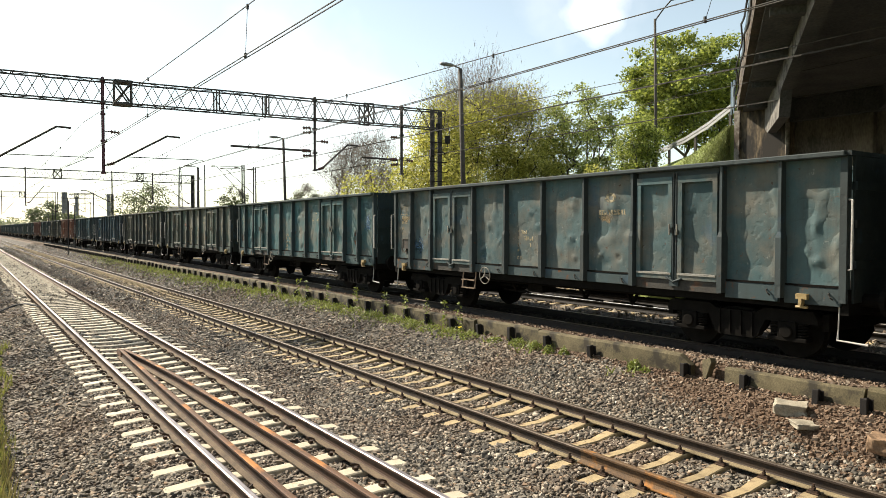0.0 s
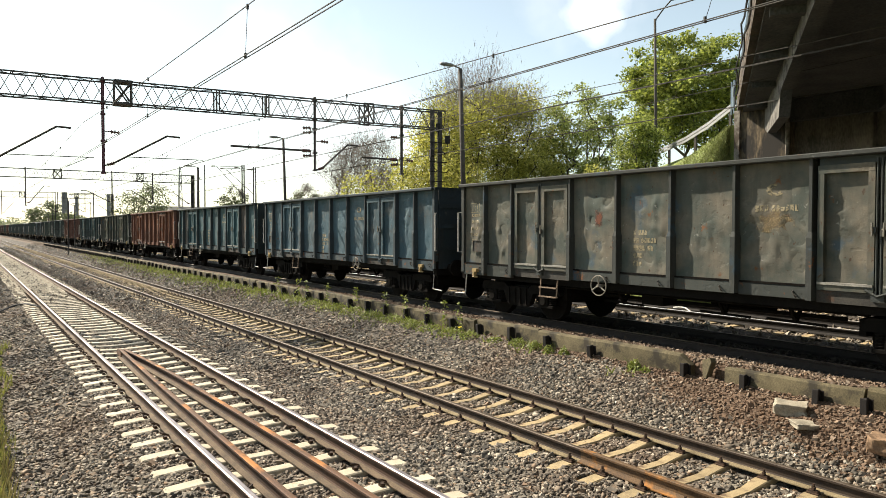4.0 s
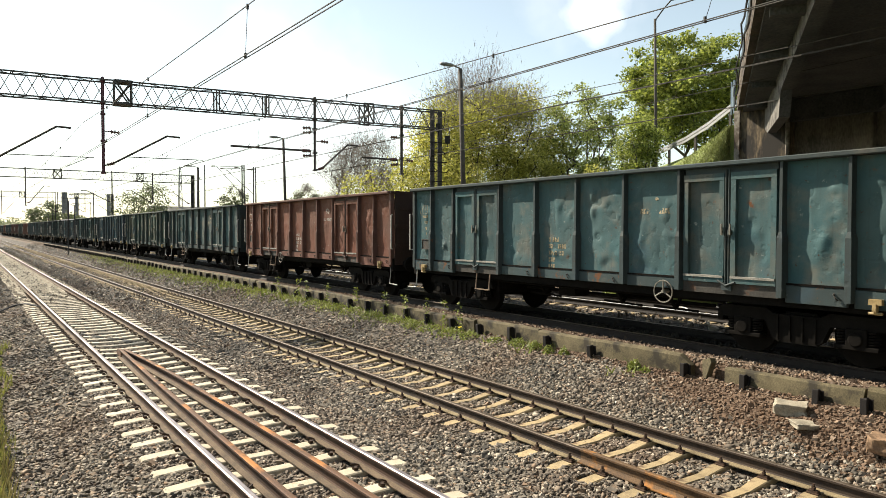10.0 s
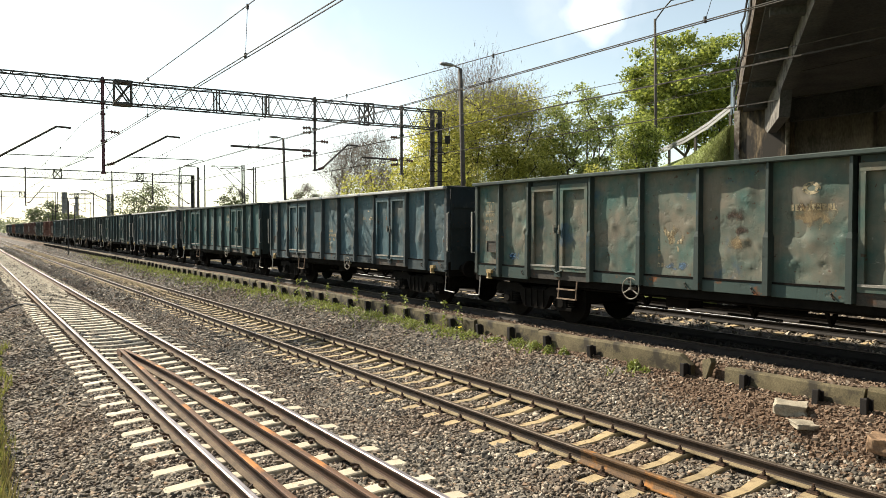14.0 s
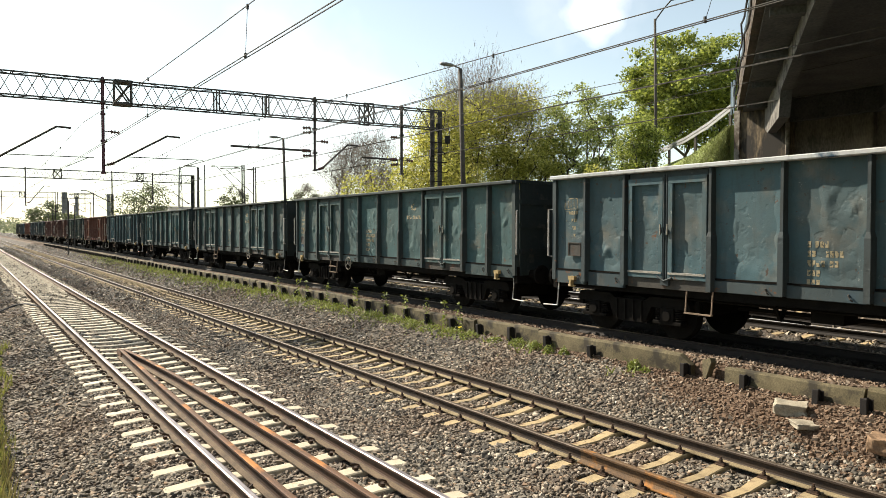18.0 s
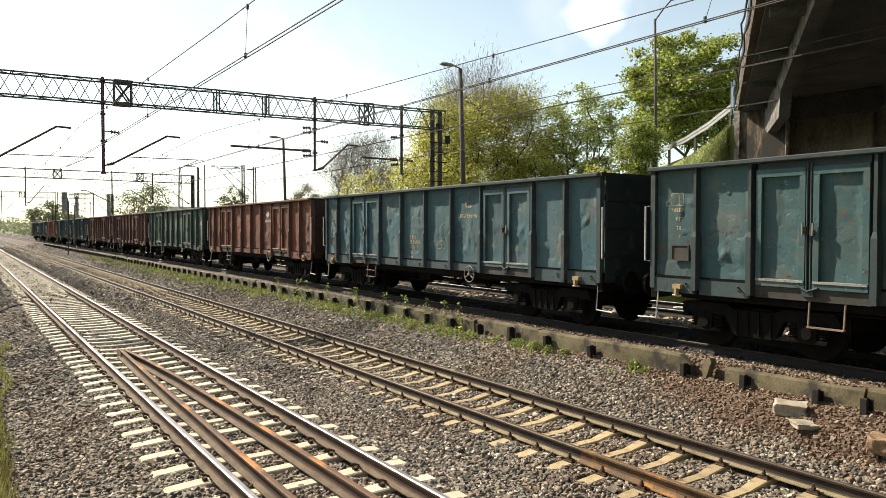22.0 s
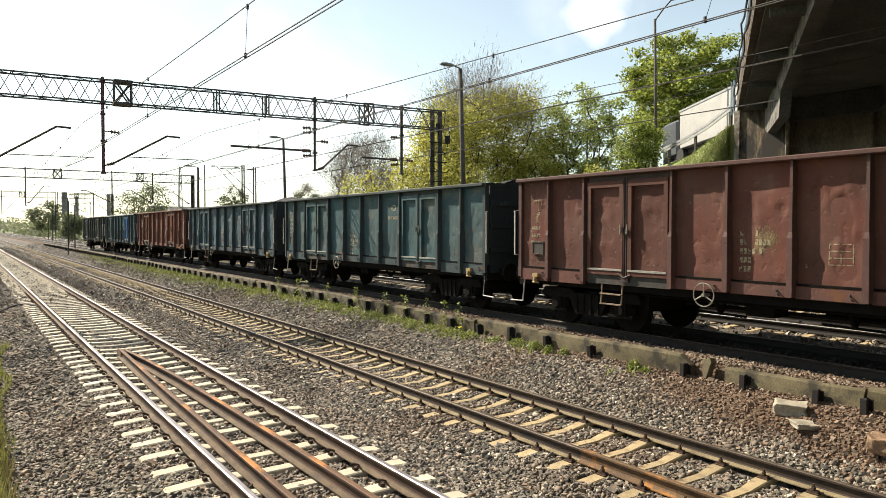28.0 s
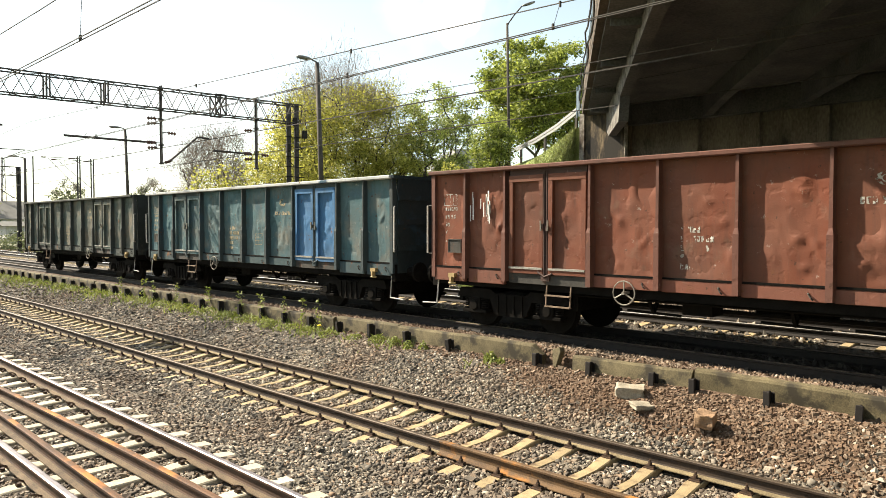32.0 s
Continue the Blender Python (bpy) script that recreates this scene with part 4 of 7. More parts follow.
def blotch(y, z, ry, rz, seed, lies):
    """An irregular patch of other paint or rust lying on the sheet."""
    bm = bmesh.new()
    rs = random.Random(seed)
    rim = [1.0 + 0.28 * noise.noise((math.cos(k * 0.3927) * 1.5, math.sin(k * 0.3927) * 1.5, seed)) + rs.uniform(-0.12, 0.12) for k in range(16)]
    rings = []
    for u in (0.0, 0.3, 0.55, 0.8, 1.0):
        rings.append([bm.verts.new((lies(y + ry * u * rim[k] * math.cos(k * 0.3927), z + rz * u * rim[k] * math.sin(k * 0.3927)) - 0.0035,
                                    y + ry * u * rim[k] * math.cos(k * 0.3927), z + rz * u * rim[k] * math.sin(k * 0.3927))) for k in range(16)] if u else None)
    centre = bm.verts.new((lies(y, z) - 0.0035, y, z))
    for k in range(16):
        bm.faces.new((centre, rings[1][k], rings[1][(k + 1) % 16]))
        for p, q in zip(rings[1:], rings[2:]):
            bm.faces.new((p[k], q[k], q[(k + 1) % 16], p[(k + 1) % 16]))
    middle = bm.loops.layers.uv.new("middle")
    for f in bm.faces:
        for l in f.loops:
            l[middle].uv = ((l.vert.co.y - y) / (ry * 1.12), (l.vert.co.z - z) / (rz * 1.12))
    return bm


def build_bogie(parent, y):
    bg = part("bogie", bogie_frame, None, parent, m=pose(0, y, 0))
    for s in (-0.9, 0.9):
        part("wheelset", wheelset, None, bg, m=pose(0, s, 0.46))
        for q in (-1, 1):
            part("axle_box", axle_box, None, bg, m=pose(q * 1.03, s, 0.46))
            for o in (-0.22, 0.22):
                part("coil_spring", coil_spring, None, bg, m=pose(q * 1.03, s + o, 0.44))


def bogie_meshes():
    """Pressed side frames that hang over the axles, wheels inside them, boxes and coil springs at the axle ends."""
    bm = bmesh.new()
    for s in (-1, 1):
        v = [(s * 1.02, yy, zz) for yy, zz in ((-1.38, 0.66), (-1.30, 0.80), (-0.50, 0.80), (-0.38, 0.72), (0.38, 0.72), (0.50, 0.80), (1.30, 0.80), (1.38, 0.66),
                                               (1.38, 0.60), (0.52, 0.60), (0.40, 0.34), (0.30, 0.28), (-0.30, 0.28), (-0.40, 0.34), (-0.52, 0.60), (-1.38, 0.60))]
        a = [bm.verts.new((x - 0.07, y, z)) for x, y, z in v]
        b = [bm.verts.new((x + 0.07, y, z)) for x, y, z in v]
        bm.faces.new(a)
        bm.faces.new(b[::-1])
        for i in range(len(v)):
            j = (i + 1) % len(v)
            bm.faces.new((a[i], b[i], b[j], a[j]))
        for yy in (-0.30, -0.10, 0.10, 0.30):
            box(bm, s * 1.10 - 0.02, s * 1.10 + 0.02, yy - 0.015, yy + 0.015, 0.32, 0.70)
        box(bm, s * 0.80 - 0.06, s * 0.80 + 0.06, -1.50, 1.50, 0.62, 0.72)
    for yy in (-1.42, 0.0, 1.42):
        box(bm, -0.95, 0.95, yy - (0.25 if yy == 0 else 0.05), yy + (0.25 if yy == 0 else 0.05), 0.50, 0.76)
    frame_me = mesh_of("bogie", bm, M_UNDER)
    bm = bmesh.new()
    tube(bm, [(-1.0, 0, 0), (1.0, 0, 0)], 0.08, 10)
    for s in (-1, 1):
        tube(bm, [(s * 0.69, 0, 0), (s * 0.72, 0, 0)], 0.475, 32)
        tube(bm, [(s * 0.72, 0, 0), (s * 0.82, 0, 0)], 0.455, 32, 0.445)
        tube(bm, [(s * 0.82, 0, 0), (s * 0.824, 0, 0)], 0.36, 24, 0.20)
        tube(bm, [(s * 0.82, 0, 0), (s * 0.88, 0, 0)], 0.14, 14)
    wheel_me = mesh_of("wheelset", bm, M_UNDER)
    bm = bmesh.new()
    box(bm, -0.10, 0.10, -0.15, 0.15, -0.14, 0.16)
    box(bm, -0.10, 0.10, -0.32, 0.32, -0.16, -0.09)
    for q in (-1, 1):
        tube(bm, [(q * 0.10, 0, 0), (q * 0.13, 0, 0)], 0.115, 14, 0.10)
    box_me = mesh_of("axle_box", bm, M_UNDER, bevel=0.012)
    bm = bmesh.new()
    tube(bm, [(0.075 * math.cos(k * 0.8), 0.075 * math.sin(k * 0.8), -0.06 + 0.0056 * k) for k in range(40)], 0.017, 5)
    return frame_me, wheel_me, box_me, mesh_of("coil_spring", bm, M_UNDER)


bogie_frame, wheelset, axle_box, coil_spring = bogie_meshes()


def build_wagon(seed, wheel_y, step_y, dent, bay=1.26, door=1.88):
    """One wagon at the origin: body in panels, ribs, doors, rails, ends, underframe, bogies and fittings."""
    w = thing("open_wagon", "", "freight wagon")
    turned = pose(0, 0, 0, 0, 0, 180)
    CENTRE = (-2 * bay, -bay, 0.0, bay, 2 * bay)
    e = 2 * bay + door
    q5 = (e + HALF) / 2 + 0.02
    DOORS = ((-e, -2 * bay), (2 * bay, e))

    def both(name, key, make, mat, label="", smooth=False, bevel=0.0):
        me = mesh_of(name, make, mat, smooth, bevel)
        part(name, me, None, w, label)
        part(name, mesh_of(name, key, mat, smooth) if key else me, None, w, label, m=turned)

    bays = [(a + 0.02, b - 0.02) for a, b in zip(CENTRE, CENTRE[1:])]
    bays += [(e + 0.02, q5 - 0.02), (q5 + 0.02, HALF - 0.05), (-q5 + 0.02, -e - 0.02), (-HALF + 0.05, -q5 - 0.02)]
    for k, (a, b) in enumerate(bays):
        both("side_panel", sheet(a, b, Z_LOW + 0.14, Z_TOP - 0.06, seed * 11 + k, dent, -SKIN, False), sheet(a, b, Z_LOW + 0.14, Z_TOP - 0.06, seed * 11 + k, dent, -SKIN), M_PAINT, smooth=True)
    FIELDS.append([(a, b, dent_field(a, b, Z_LOW + 0.14, Z_TOP - 0.06, seed * 11 + k, dent, -SKIN)) for k, (a, b) in enumerate(bays)])
    for y in CENTRE[1:-1]:
        both("side_rib", 0, rib_bm(y), M_RIB)
    for y in (-q5, -e, -2 * bay, 2 * bay, e, q5):
        both("side_rib", 0, rib_bm(y, Z_LOW - 0.04), M_RIB)
    for d, (a, b) in enumerate(DOORS):
        mid = (a + b) / 2
        both("door_leaf", leaf_bm(a + 0.09, mid - 0.06, seed * 5 + d * 2, False), leaf_bm(a + 0.09, mid - 0.06, seed * 5 + d * 2), M_PAINT, smooth=False)
        both("door_leaf", leaf_bm(mid + 0.06, b - 0.09, seed * 5 + d * 2 + 1, False), leaf_bm(mid + 0.06, b - 0.09, seed * 5 + d * 2 + 1), M_PAINT, smooth=False)
        bm = bmesh.new()
        for o in (-0.03, 0.03):
            tube(bm, [(-SKIN - 0.075, mid + o, 1.12), (-SKIN - 0.075, mid + o, 3.08)], 0.016, 8)
        box(bm, -SKIN - 0.10, -SKIN - 0.01, mid - 0.09, mid + 0.09, 1.06, 1.16)
        for z, s in ((2.02, 1), (1.98, -1)):
            box(bm, -SKIN - 0.12, -SKIN - 0.05, mid + s * 0.055 - 0.03, mid + s * 0.055 + 0.03, z, z + 0.09)
        tube(bm, [(-SKIN - 0.10, mid - 0.16, 1.20), (-SKIN - 0.11, mid, 1.14), (-SKIN - 0.10, mid + 0.16, 1.22)], 0.02, 6)
        box(bm, -SKIN - 0.05, -SKIN + 0.02, mid - 0.06, mid + 0.06, 1.18, 3.02)
        both("door_lock_bar", 0, bm, M_RIB, "door locking bars")
        for y0, y1 in ((a + 0.10, mid - 0.07), (mid + 0.07, b - 0.10)):
            # pale strip: dust and the sunlight caught by this edge, both as colour
            bm = bmesh.new()
            box(bm, -SKIN - 0.105, -SKIN - 0.02, y0, y1, 1.262, 1.298)
            part("leaf_edge", bm, M_DUSTLIT, w, "pale lower edge of a door leaf, its dust and sunlight in the colour")
        # added plate behind the leaves, coloured black as the shade in their gaps
        bm = bmesh.new()
        box(bm, -SKIN + 0.012, -SKIN + 0.03, a, b, 1.10, Z_TOP - 0.08)
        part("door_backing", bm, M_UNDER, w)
        for s in (-1, 1):
            bm = bmesh.new()
            bar(bm, (-SKIN - 0.125, mid + s * 0.075, 1.98), (-SKIN - 0.125, mid + s * 0.08, 2.17), 0.03, 0.02)
            tube(bm, [(-SKIN - 0.08, mid + s * 0.04, 2.07), (-SKIN - 0.13, mid + s * 0.078, 2.07)], 0.015, 6)
            part("lock_handle", bm, M_BAREGREY, w, "bare steel lock handle")
        bm = bmesh.new()
        box(bm, -SKIN - 0.04, -SKIN + 0.02, a + 0.09, b - 0.09, 3.005, Z_TOP - 0.07)
        both("door_lintel", 0, bm, M_RIB)
        bm = bmesh.new()
        box(bm, -SKIN - 0.05, -SKIN + 0.02, a + 0.07, b - 0.07, Z_LOW - 0.06, 1.17)
        both("door_sill", 0, bm, M_SILL, "grimy dark door sill")
    # rails along top and bottom
    bm = bmesh.new()
    box(bm, -SKIN - 0.17, -SKIN + 0.05, -HALF, HALF, Z_TOP - 0.08, Z_TOP)
    both("top_rail", 0, bm, M_RIB, bevel=0.015)
    for a, b in bays:
        low = Z_LOW - (0.11 if abs(a + b) / 2 > e else 0.04)
        bm = bmesh.new()
        box(bm, -SKIN - 0.05, -SKIN + 0.03, a + 0.03, b - 0.03, low, Z_LOW + 0.16)
        both("bottom_strip", 0, bm, M_STRIP, bevel=0.008)
        bm = bmesh.new()
        box(bm, -SKIN - 0.058, -SKIN - 0.01, a + 0.05, b - 0.05, Z_LOW + 0.164, Z_LOW + 0.195)
        part("drain_slot", bm, M_UNDER, w)
        bm = bmesh.new()
        y = a + 0.22 * (b - a)
        tube(bm, [(-SKIN - 0.045, y, 1.13), (-SKIN - 0.10, y - 0.02, 1.12), (-SKIN - 0.105, y - 0.05, 1.07), (-SKIN - 0.075, y - 0.07, 1.04)], 0.013, 6)
        part("tie_hook", bm, M_SILL, w)
    # corners, ends
    for s in (-1, 1):
        bm = bmesh.new()
        box(bm, -SKIN - 0.07, -SKIN + 0.06, s * (HALF - 0.05) - 0.05, s * (HALF - 0.05) + 0.05, Z_LOW - 0.05, Z_TOP - 0.07)
        both("corner_post", 0, bm, M_RIB)
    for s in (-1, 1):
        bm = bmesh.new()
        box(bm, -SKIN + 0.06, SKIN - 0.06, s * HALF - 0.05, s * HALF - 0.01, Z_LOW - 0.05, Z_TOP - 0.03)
        part("end_wall", bm, M_ENDPAINT, w, "end wall with cross ribs, coloured near black for its shade")
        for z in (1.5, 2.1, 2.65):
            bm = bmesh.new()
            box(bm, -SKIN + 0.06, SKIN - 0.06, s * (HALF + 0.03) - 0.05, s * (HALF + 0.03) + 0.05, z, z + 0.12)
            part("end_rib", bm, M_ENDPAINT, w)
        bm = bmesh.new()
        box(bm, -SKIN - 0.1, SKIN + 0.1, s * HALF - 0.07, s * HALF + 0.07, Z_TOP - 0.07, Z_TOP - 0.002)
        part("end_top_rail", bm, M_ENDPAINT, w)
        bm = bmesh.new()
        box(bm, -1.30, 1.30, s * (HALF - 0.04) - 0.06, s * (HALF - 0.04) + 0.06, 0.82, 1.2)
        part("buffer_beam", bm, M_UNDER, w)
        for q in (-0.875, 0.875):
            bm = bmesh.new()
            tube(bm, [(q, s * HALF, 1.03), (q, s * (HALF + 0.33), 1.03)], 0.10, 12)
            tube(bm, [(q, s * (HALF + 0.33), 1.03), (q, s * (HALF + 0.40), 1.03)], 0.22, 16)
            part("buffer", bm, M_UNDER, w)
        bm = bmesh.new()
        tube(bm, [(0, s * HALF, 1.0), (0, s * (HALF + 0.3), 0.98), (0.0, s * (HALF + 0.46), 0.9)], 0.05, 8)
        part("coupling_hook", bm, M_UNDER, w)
        bm = bmesh.new()
        yy = s * (HALF + 0.09)
        tube(bm, [(-1.30, yy - s * 0.09, 1.49), (-1.39, yy, 1.50), (-1.39, yy, 2.50), (-1.30, yy - s * 0.09, 2.51)], 0.019, 6)
        part("grab_rail", bm, M_GRAB, w, "pale worn grab rail")
        bm = bmesh.new()
        yy = s * (HALF - 0.12)
        tube(bm, [(-1.27, yy, 0.98), (-1.32, yy, 0.45), (-1.32, yy + s * 0.42, 0.43)], 0.018, 6)
        part("shunter_step", bm, M_GRAB, w, "pale bent step bar")
        bm = bmesh.new()
        yy = s * (HALF - 0.62)
        box(bm, -SKIN - 0.13, -SKIN - 0.02, yy - 0.085, yy + 0.085, 1.02, 1.10)
        bar(bm, (-SKIN - 0.11, yy, 1.03), (-SKIN - 0.12, yy, 0.93), 0.05, 0.09)
        tube(bm, [(-SKIN - 0.10, yy - 0.09, 0.90), (-SKIN - 0.10, yy + 0.09, 0.90)], 0.022, 6)
        tube(bm, [(-SKIN - 0.10, yy, 1.02), (-SKIN - 0.12, yy, 0.96), (-SKIN - 0.10, yy, 0.90)], 0.028, 6)
        part("rope_hook", bm, M_YELLOW, w, "chipped yellow rope hook")
        build_bogie(w, s * 4.5)
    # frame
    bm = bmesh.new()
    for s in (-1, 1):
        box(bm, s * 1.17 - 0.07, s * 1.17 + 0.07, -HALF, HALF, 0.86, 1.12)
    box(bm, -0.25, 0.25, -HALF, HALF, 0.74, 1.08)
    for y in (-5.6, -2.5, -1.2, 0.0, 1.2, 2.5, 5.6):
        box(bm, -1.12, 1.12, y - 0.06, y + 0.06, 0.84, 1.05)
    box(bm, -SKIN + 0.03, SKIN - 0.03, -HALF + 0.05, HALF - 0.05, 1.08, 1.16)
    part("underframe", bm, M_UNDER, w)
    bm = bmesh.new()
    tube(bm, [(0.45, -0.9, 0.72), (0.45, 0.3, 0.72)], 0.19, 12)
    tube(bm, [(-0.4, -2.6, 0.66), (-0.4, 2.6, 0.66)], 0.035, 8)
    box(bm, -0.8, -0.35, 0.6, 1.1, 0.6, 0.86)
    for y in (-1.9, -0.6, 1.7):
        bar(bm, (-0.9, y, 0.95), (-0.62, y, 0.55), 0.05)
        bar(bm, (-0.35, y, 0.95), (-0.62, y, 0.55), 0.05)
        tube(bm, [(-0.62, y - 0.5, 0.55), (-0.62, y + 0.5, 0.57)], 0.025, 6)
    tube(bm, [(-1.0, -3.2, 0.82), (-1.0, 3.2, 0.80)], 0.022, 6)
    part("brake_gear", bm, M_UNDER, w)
    if wheel_y is not None:
        bm = bmesh.new()
        torus(bm, (-SKIN - 0.10, wheel_y, 0.95), "x", 0.20, 0.012)
        for a in (90, 210, 330):
            tube(bm, [(-SKIN - 0.10, wheel_y, 0.95), (-SKIN - 0.10, wheel_y + 0.20 * math.cos(radians(a)), 0.95 + 0.20 * math.sin(radians(a)))], 0.013, 6)
        tube(bm, [(-SKIN - 0.13, wheel_y, 0.95), (-0.9, wheel_y, 0.95)], 0.03, 8)
        part("brake_handwheel", bm, M_BAREGREY, w, "pale spoked brake handwheel")
    bm = bmesh.new()
    for o in (-0.26, 0.26):
        tube(bm, [(-SKIN - 0.02, step_y + o, 1.02), (-SKIN - 0.06, step_y + o, 0.60)], 0.016, 6)
    for z in (0.60, 0.80) if seed % 2 else (0.60,):
        bar(bm, (-SKIN - 0.06, step_y - 0.27, z), (-SKIN - 0.06, step_y + 0.27, z), 0.07, 0.022)
    part("foot_step", bm, M_STEP, w, "worn rusty steel foot step")
    bm = bmesh.new()
    x, y0, z0 = -SKIN - 0.045, 5.60, 1.54
    box(bm, x, x + 0.03, y0, y0 + 0.32, z0, z0 + 0.24)
    for a in ((y0 - 0.02, y0 + 0.34, z0 - 0.02, z0), (y0 - 0.02, y0 + 0.34, z0 + 0.24, z0 + 0.26), (y0 - 0.02, y0, z0, z0 + 0.24), (y0 + 0.32, y0 + 0.34, z0, z0 + 0.24)):
        box(bm, x - 0.015, x + 0.03, *a)
    part("label_holder", bm, M_SILL, w, "dark waybill holder with a raised rim")
    return w


FIELDS = []
PROTO = [build_wagon(1, 1.85, 3.6, 0.075), build_wagon(2, -1.9, 3.5, 0.055), build_wagon(3, 1.7, 3.7, 0.065), build_wagon(4, -0.7, 3.4, 0.072),
         build_wagon(5, 1.5, 3.3, 0.055, 1.10, 2.14), build_wagon(6, 1.5, 3.3, 0.03, 1.20, 2.0)]

# colour, wagon pattern, label
TRAIN = (((0.031, 0.088, 0.125), 0, "blue"), ((0.040, 0.088, 0.098), 0, "dented blue-grey"), ((0.028, 0.098, 0.108), 3, "dented turquoise"),
         ((0.046, 0.080, 0.068), 1, "rust-spotted grey-olive"), ((0.050, 0.066, 0.058), 2, "dull olive"), ((0.034, 0.080, 0.108), 1, "blue-grey"),
         ((0.027, 0.080, 0.098), 2, "faded blue"), ((0.142, 0.040, 0.015), 1, "orange-red"), ((0.055, 0.074, 0.056), 0, "olive-grey"),
         ((0.028, 0.082, 0.092), 3, "dented blue-teal"), ((0.120, 0.038, 0.021), 1, "brown-red"), ((0.035, 0.078, 0.083), 2, "grey-teal"),
         ((0.026, 0.084, 0.075), 0, "dusty sea-green"), ((0.034, 0.080, 0.100), 3, "dented blue-grey"), ((0.023, 0.080, 0.085), 1, "teal"),
         ((0.037, 0.084, 0.102), 3, "battered blue-grey"), ((0.027, 0.074, 0.080), 2, "dark teal"), ((0.030, 0.068, 0.072), 0, "dark grey-teal"),
         ((0.028, 0.078, 0.086), 3, "blue-teal"), ((0.033, 0.088, 0.106), 2, "weathered teal"), ((0.122, 0.032, 0.015), 0, "red"),
         ((0.036, 0.082, 0.071), 1, "dusty sea-green"), ((0.088, 0.024, 0.014), 2, "dark maroon"), ((0.092, 0.024, 0.015), 4, "maroon-red"),
         ((0.021, 0.066, 0.078), 5, "dark teal"), ((0.032, 0.076, 0.100), 3, "dented blue-teal"), ((0.150, 0.040, 0.019), 0, "orange-red"),
         ((0.034, 0.094, 0.112), 2, "blue-teal"), ((0.046, 0.070, 0.064), 1, "dark olive"))
# how much khaki dust lies on each wagon in the row
DUST = {20: 0.18, 0: 0.4, 1: 0.5, 2: 0.45, 3: 0.6, 4: 0.55, 6: 0.0, 8: 0.62, 9: 0.25, 11: 0.28, 21: 0.48, 25: 0.15, 12: 0.72, 13: 0.28, 14: 0.10, 15: 0.25, 16: 0.12, 17: 0.12, 19: 0.2, 23: 0.0, 18: 0.25, 24: 0.25, 27: 0.35, 28: 0.5}
# where each wagon has its brake handwheel, from its middle
WHEEL_Y = {24: 2.2, 0: 2.01, 1: 2.28, 5: 2.02, 6: 1.6, 7: -1.98, 8: -2.2, 9: 2.25, 10: 2.51, 11: 1.46, 14: -1.7, 15: 2.0, 16: -2.3, 17: -2.15, 18: -2.07, 19: -2.2, 20: -2.36, 22: 1.52, 23: 1.76}
# patches of other paint, rust and scrapes on single wagons: kind, place along, height, half sizes
PATCHES = {0: (("dark", 5.85, 1.52, 0.32, 0.20), ("blue", 5.15, 1.62, 0.30, 0.28), ("tan", 5.80, 2.35, 0.36, 0.16), ("tan", -1.75, 2.3, 0.22, 0.12)),
           1: (("tan", -1.80, 2.72, 0.32, 0.14), ("rust", -1.95, 2.35, 0.12, 0.08), ("tan", 1.85, 2.35, 0.20, 0.16), ("rust", -5.1, 1.9, 0.10, 0.18), ("blue", -5.9, 2.2, 0.22, 0.40)),
           2: (("rust", 1.92, 2.34, 0.30, 0.17), ("rust", 2.02, 1.68, 0.14, 0.20), ("tan", 0.55, 2.05, 0.34, 0.20), ("rust", 1.12, 2.12, 0.06, 0.16), ("tan", -0.7, 2.0, 0.35, 0.22)),
           3: (("tan", -1.9, 2.2, 0.35, 0.25), ("rust", 1.8, 2.3, 0.14, 0.22)),
           5: (("tan", -5.85, 1.72, 0.14, 0.12),),
           7: (("rust", -1.9, 2.35, 0.14, 0.42), ("tan", -0.7, 1.95, 0.22, 0.20), ("tan", 5.85, 2.2, 0.26, 0.16)),
           10: (("tan", -1.9, 2.66, 0.14, 0.10),),
           11: (("tan", 0.6, 1.95, 0.26, 0.24), ("dark", -0.66, 2.32, 0.20, 0.13), ("dark", -0.75, 2.05, 0.14, 0.10), ("dark", -1.75, 2.42, 0.10, 0.08), ("blue", 5.0, 1.45, 0.24, 0.10), ("tan", -0.7, 1.85, 0.22, 0.14), ("blue", 0.5, 1.42, 0.30, 0.08), ("tan", -1.9, 2.3, 0.4, 0.25)),
           14: (("tan", -1.9, 2.6, 0.18, 0.22), ("blue", -5.9, 1.42, 0.26, 0.10), ("tan", -5.0, 1.45, 0.22, 0.10)),
           13: (("tan", 5.85, 2.5, 0.30, 0.10), ("blue", 5.6, 1.45, 0.16, 0.08)),
           15: (("blue", 5.85, 1.5, 0.30, 0.14), ("tan", 5.8, 2.0, 0.22, 0.16)),
           20: (("tan", 0.5, 1.30, 0.10, 0.06),),
           22: (("tan", 0.5, 1.9, 0.28, 0.3), ("tan", 5.9, 2.4, 0.26, 0.2))}
PROTO_WHEEL = (1.85, -1.9, 1.7, -0.7, 1.5, 1.5)
PROTO_STEP = (3.6, 3.5, 3.7, 3.4, 3.3, 3.3)
# where each wagon has its foot step
STEP_Y = {0: 2.72, 1: 2.9, 5: 4.06, 7: 3.85, 10: 3.3, 13: 3.14, 14: 2.77, 16: 2.75, 18: 3.1, 20: 2.65, 22: 3.63, 23: 3.72}
RUSSET = (6, 9, 19, 21, 22, 25)
LOADED = (4, 12, 13, 20, 23, 24, 26)


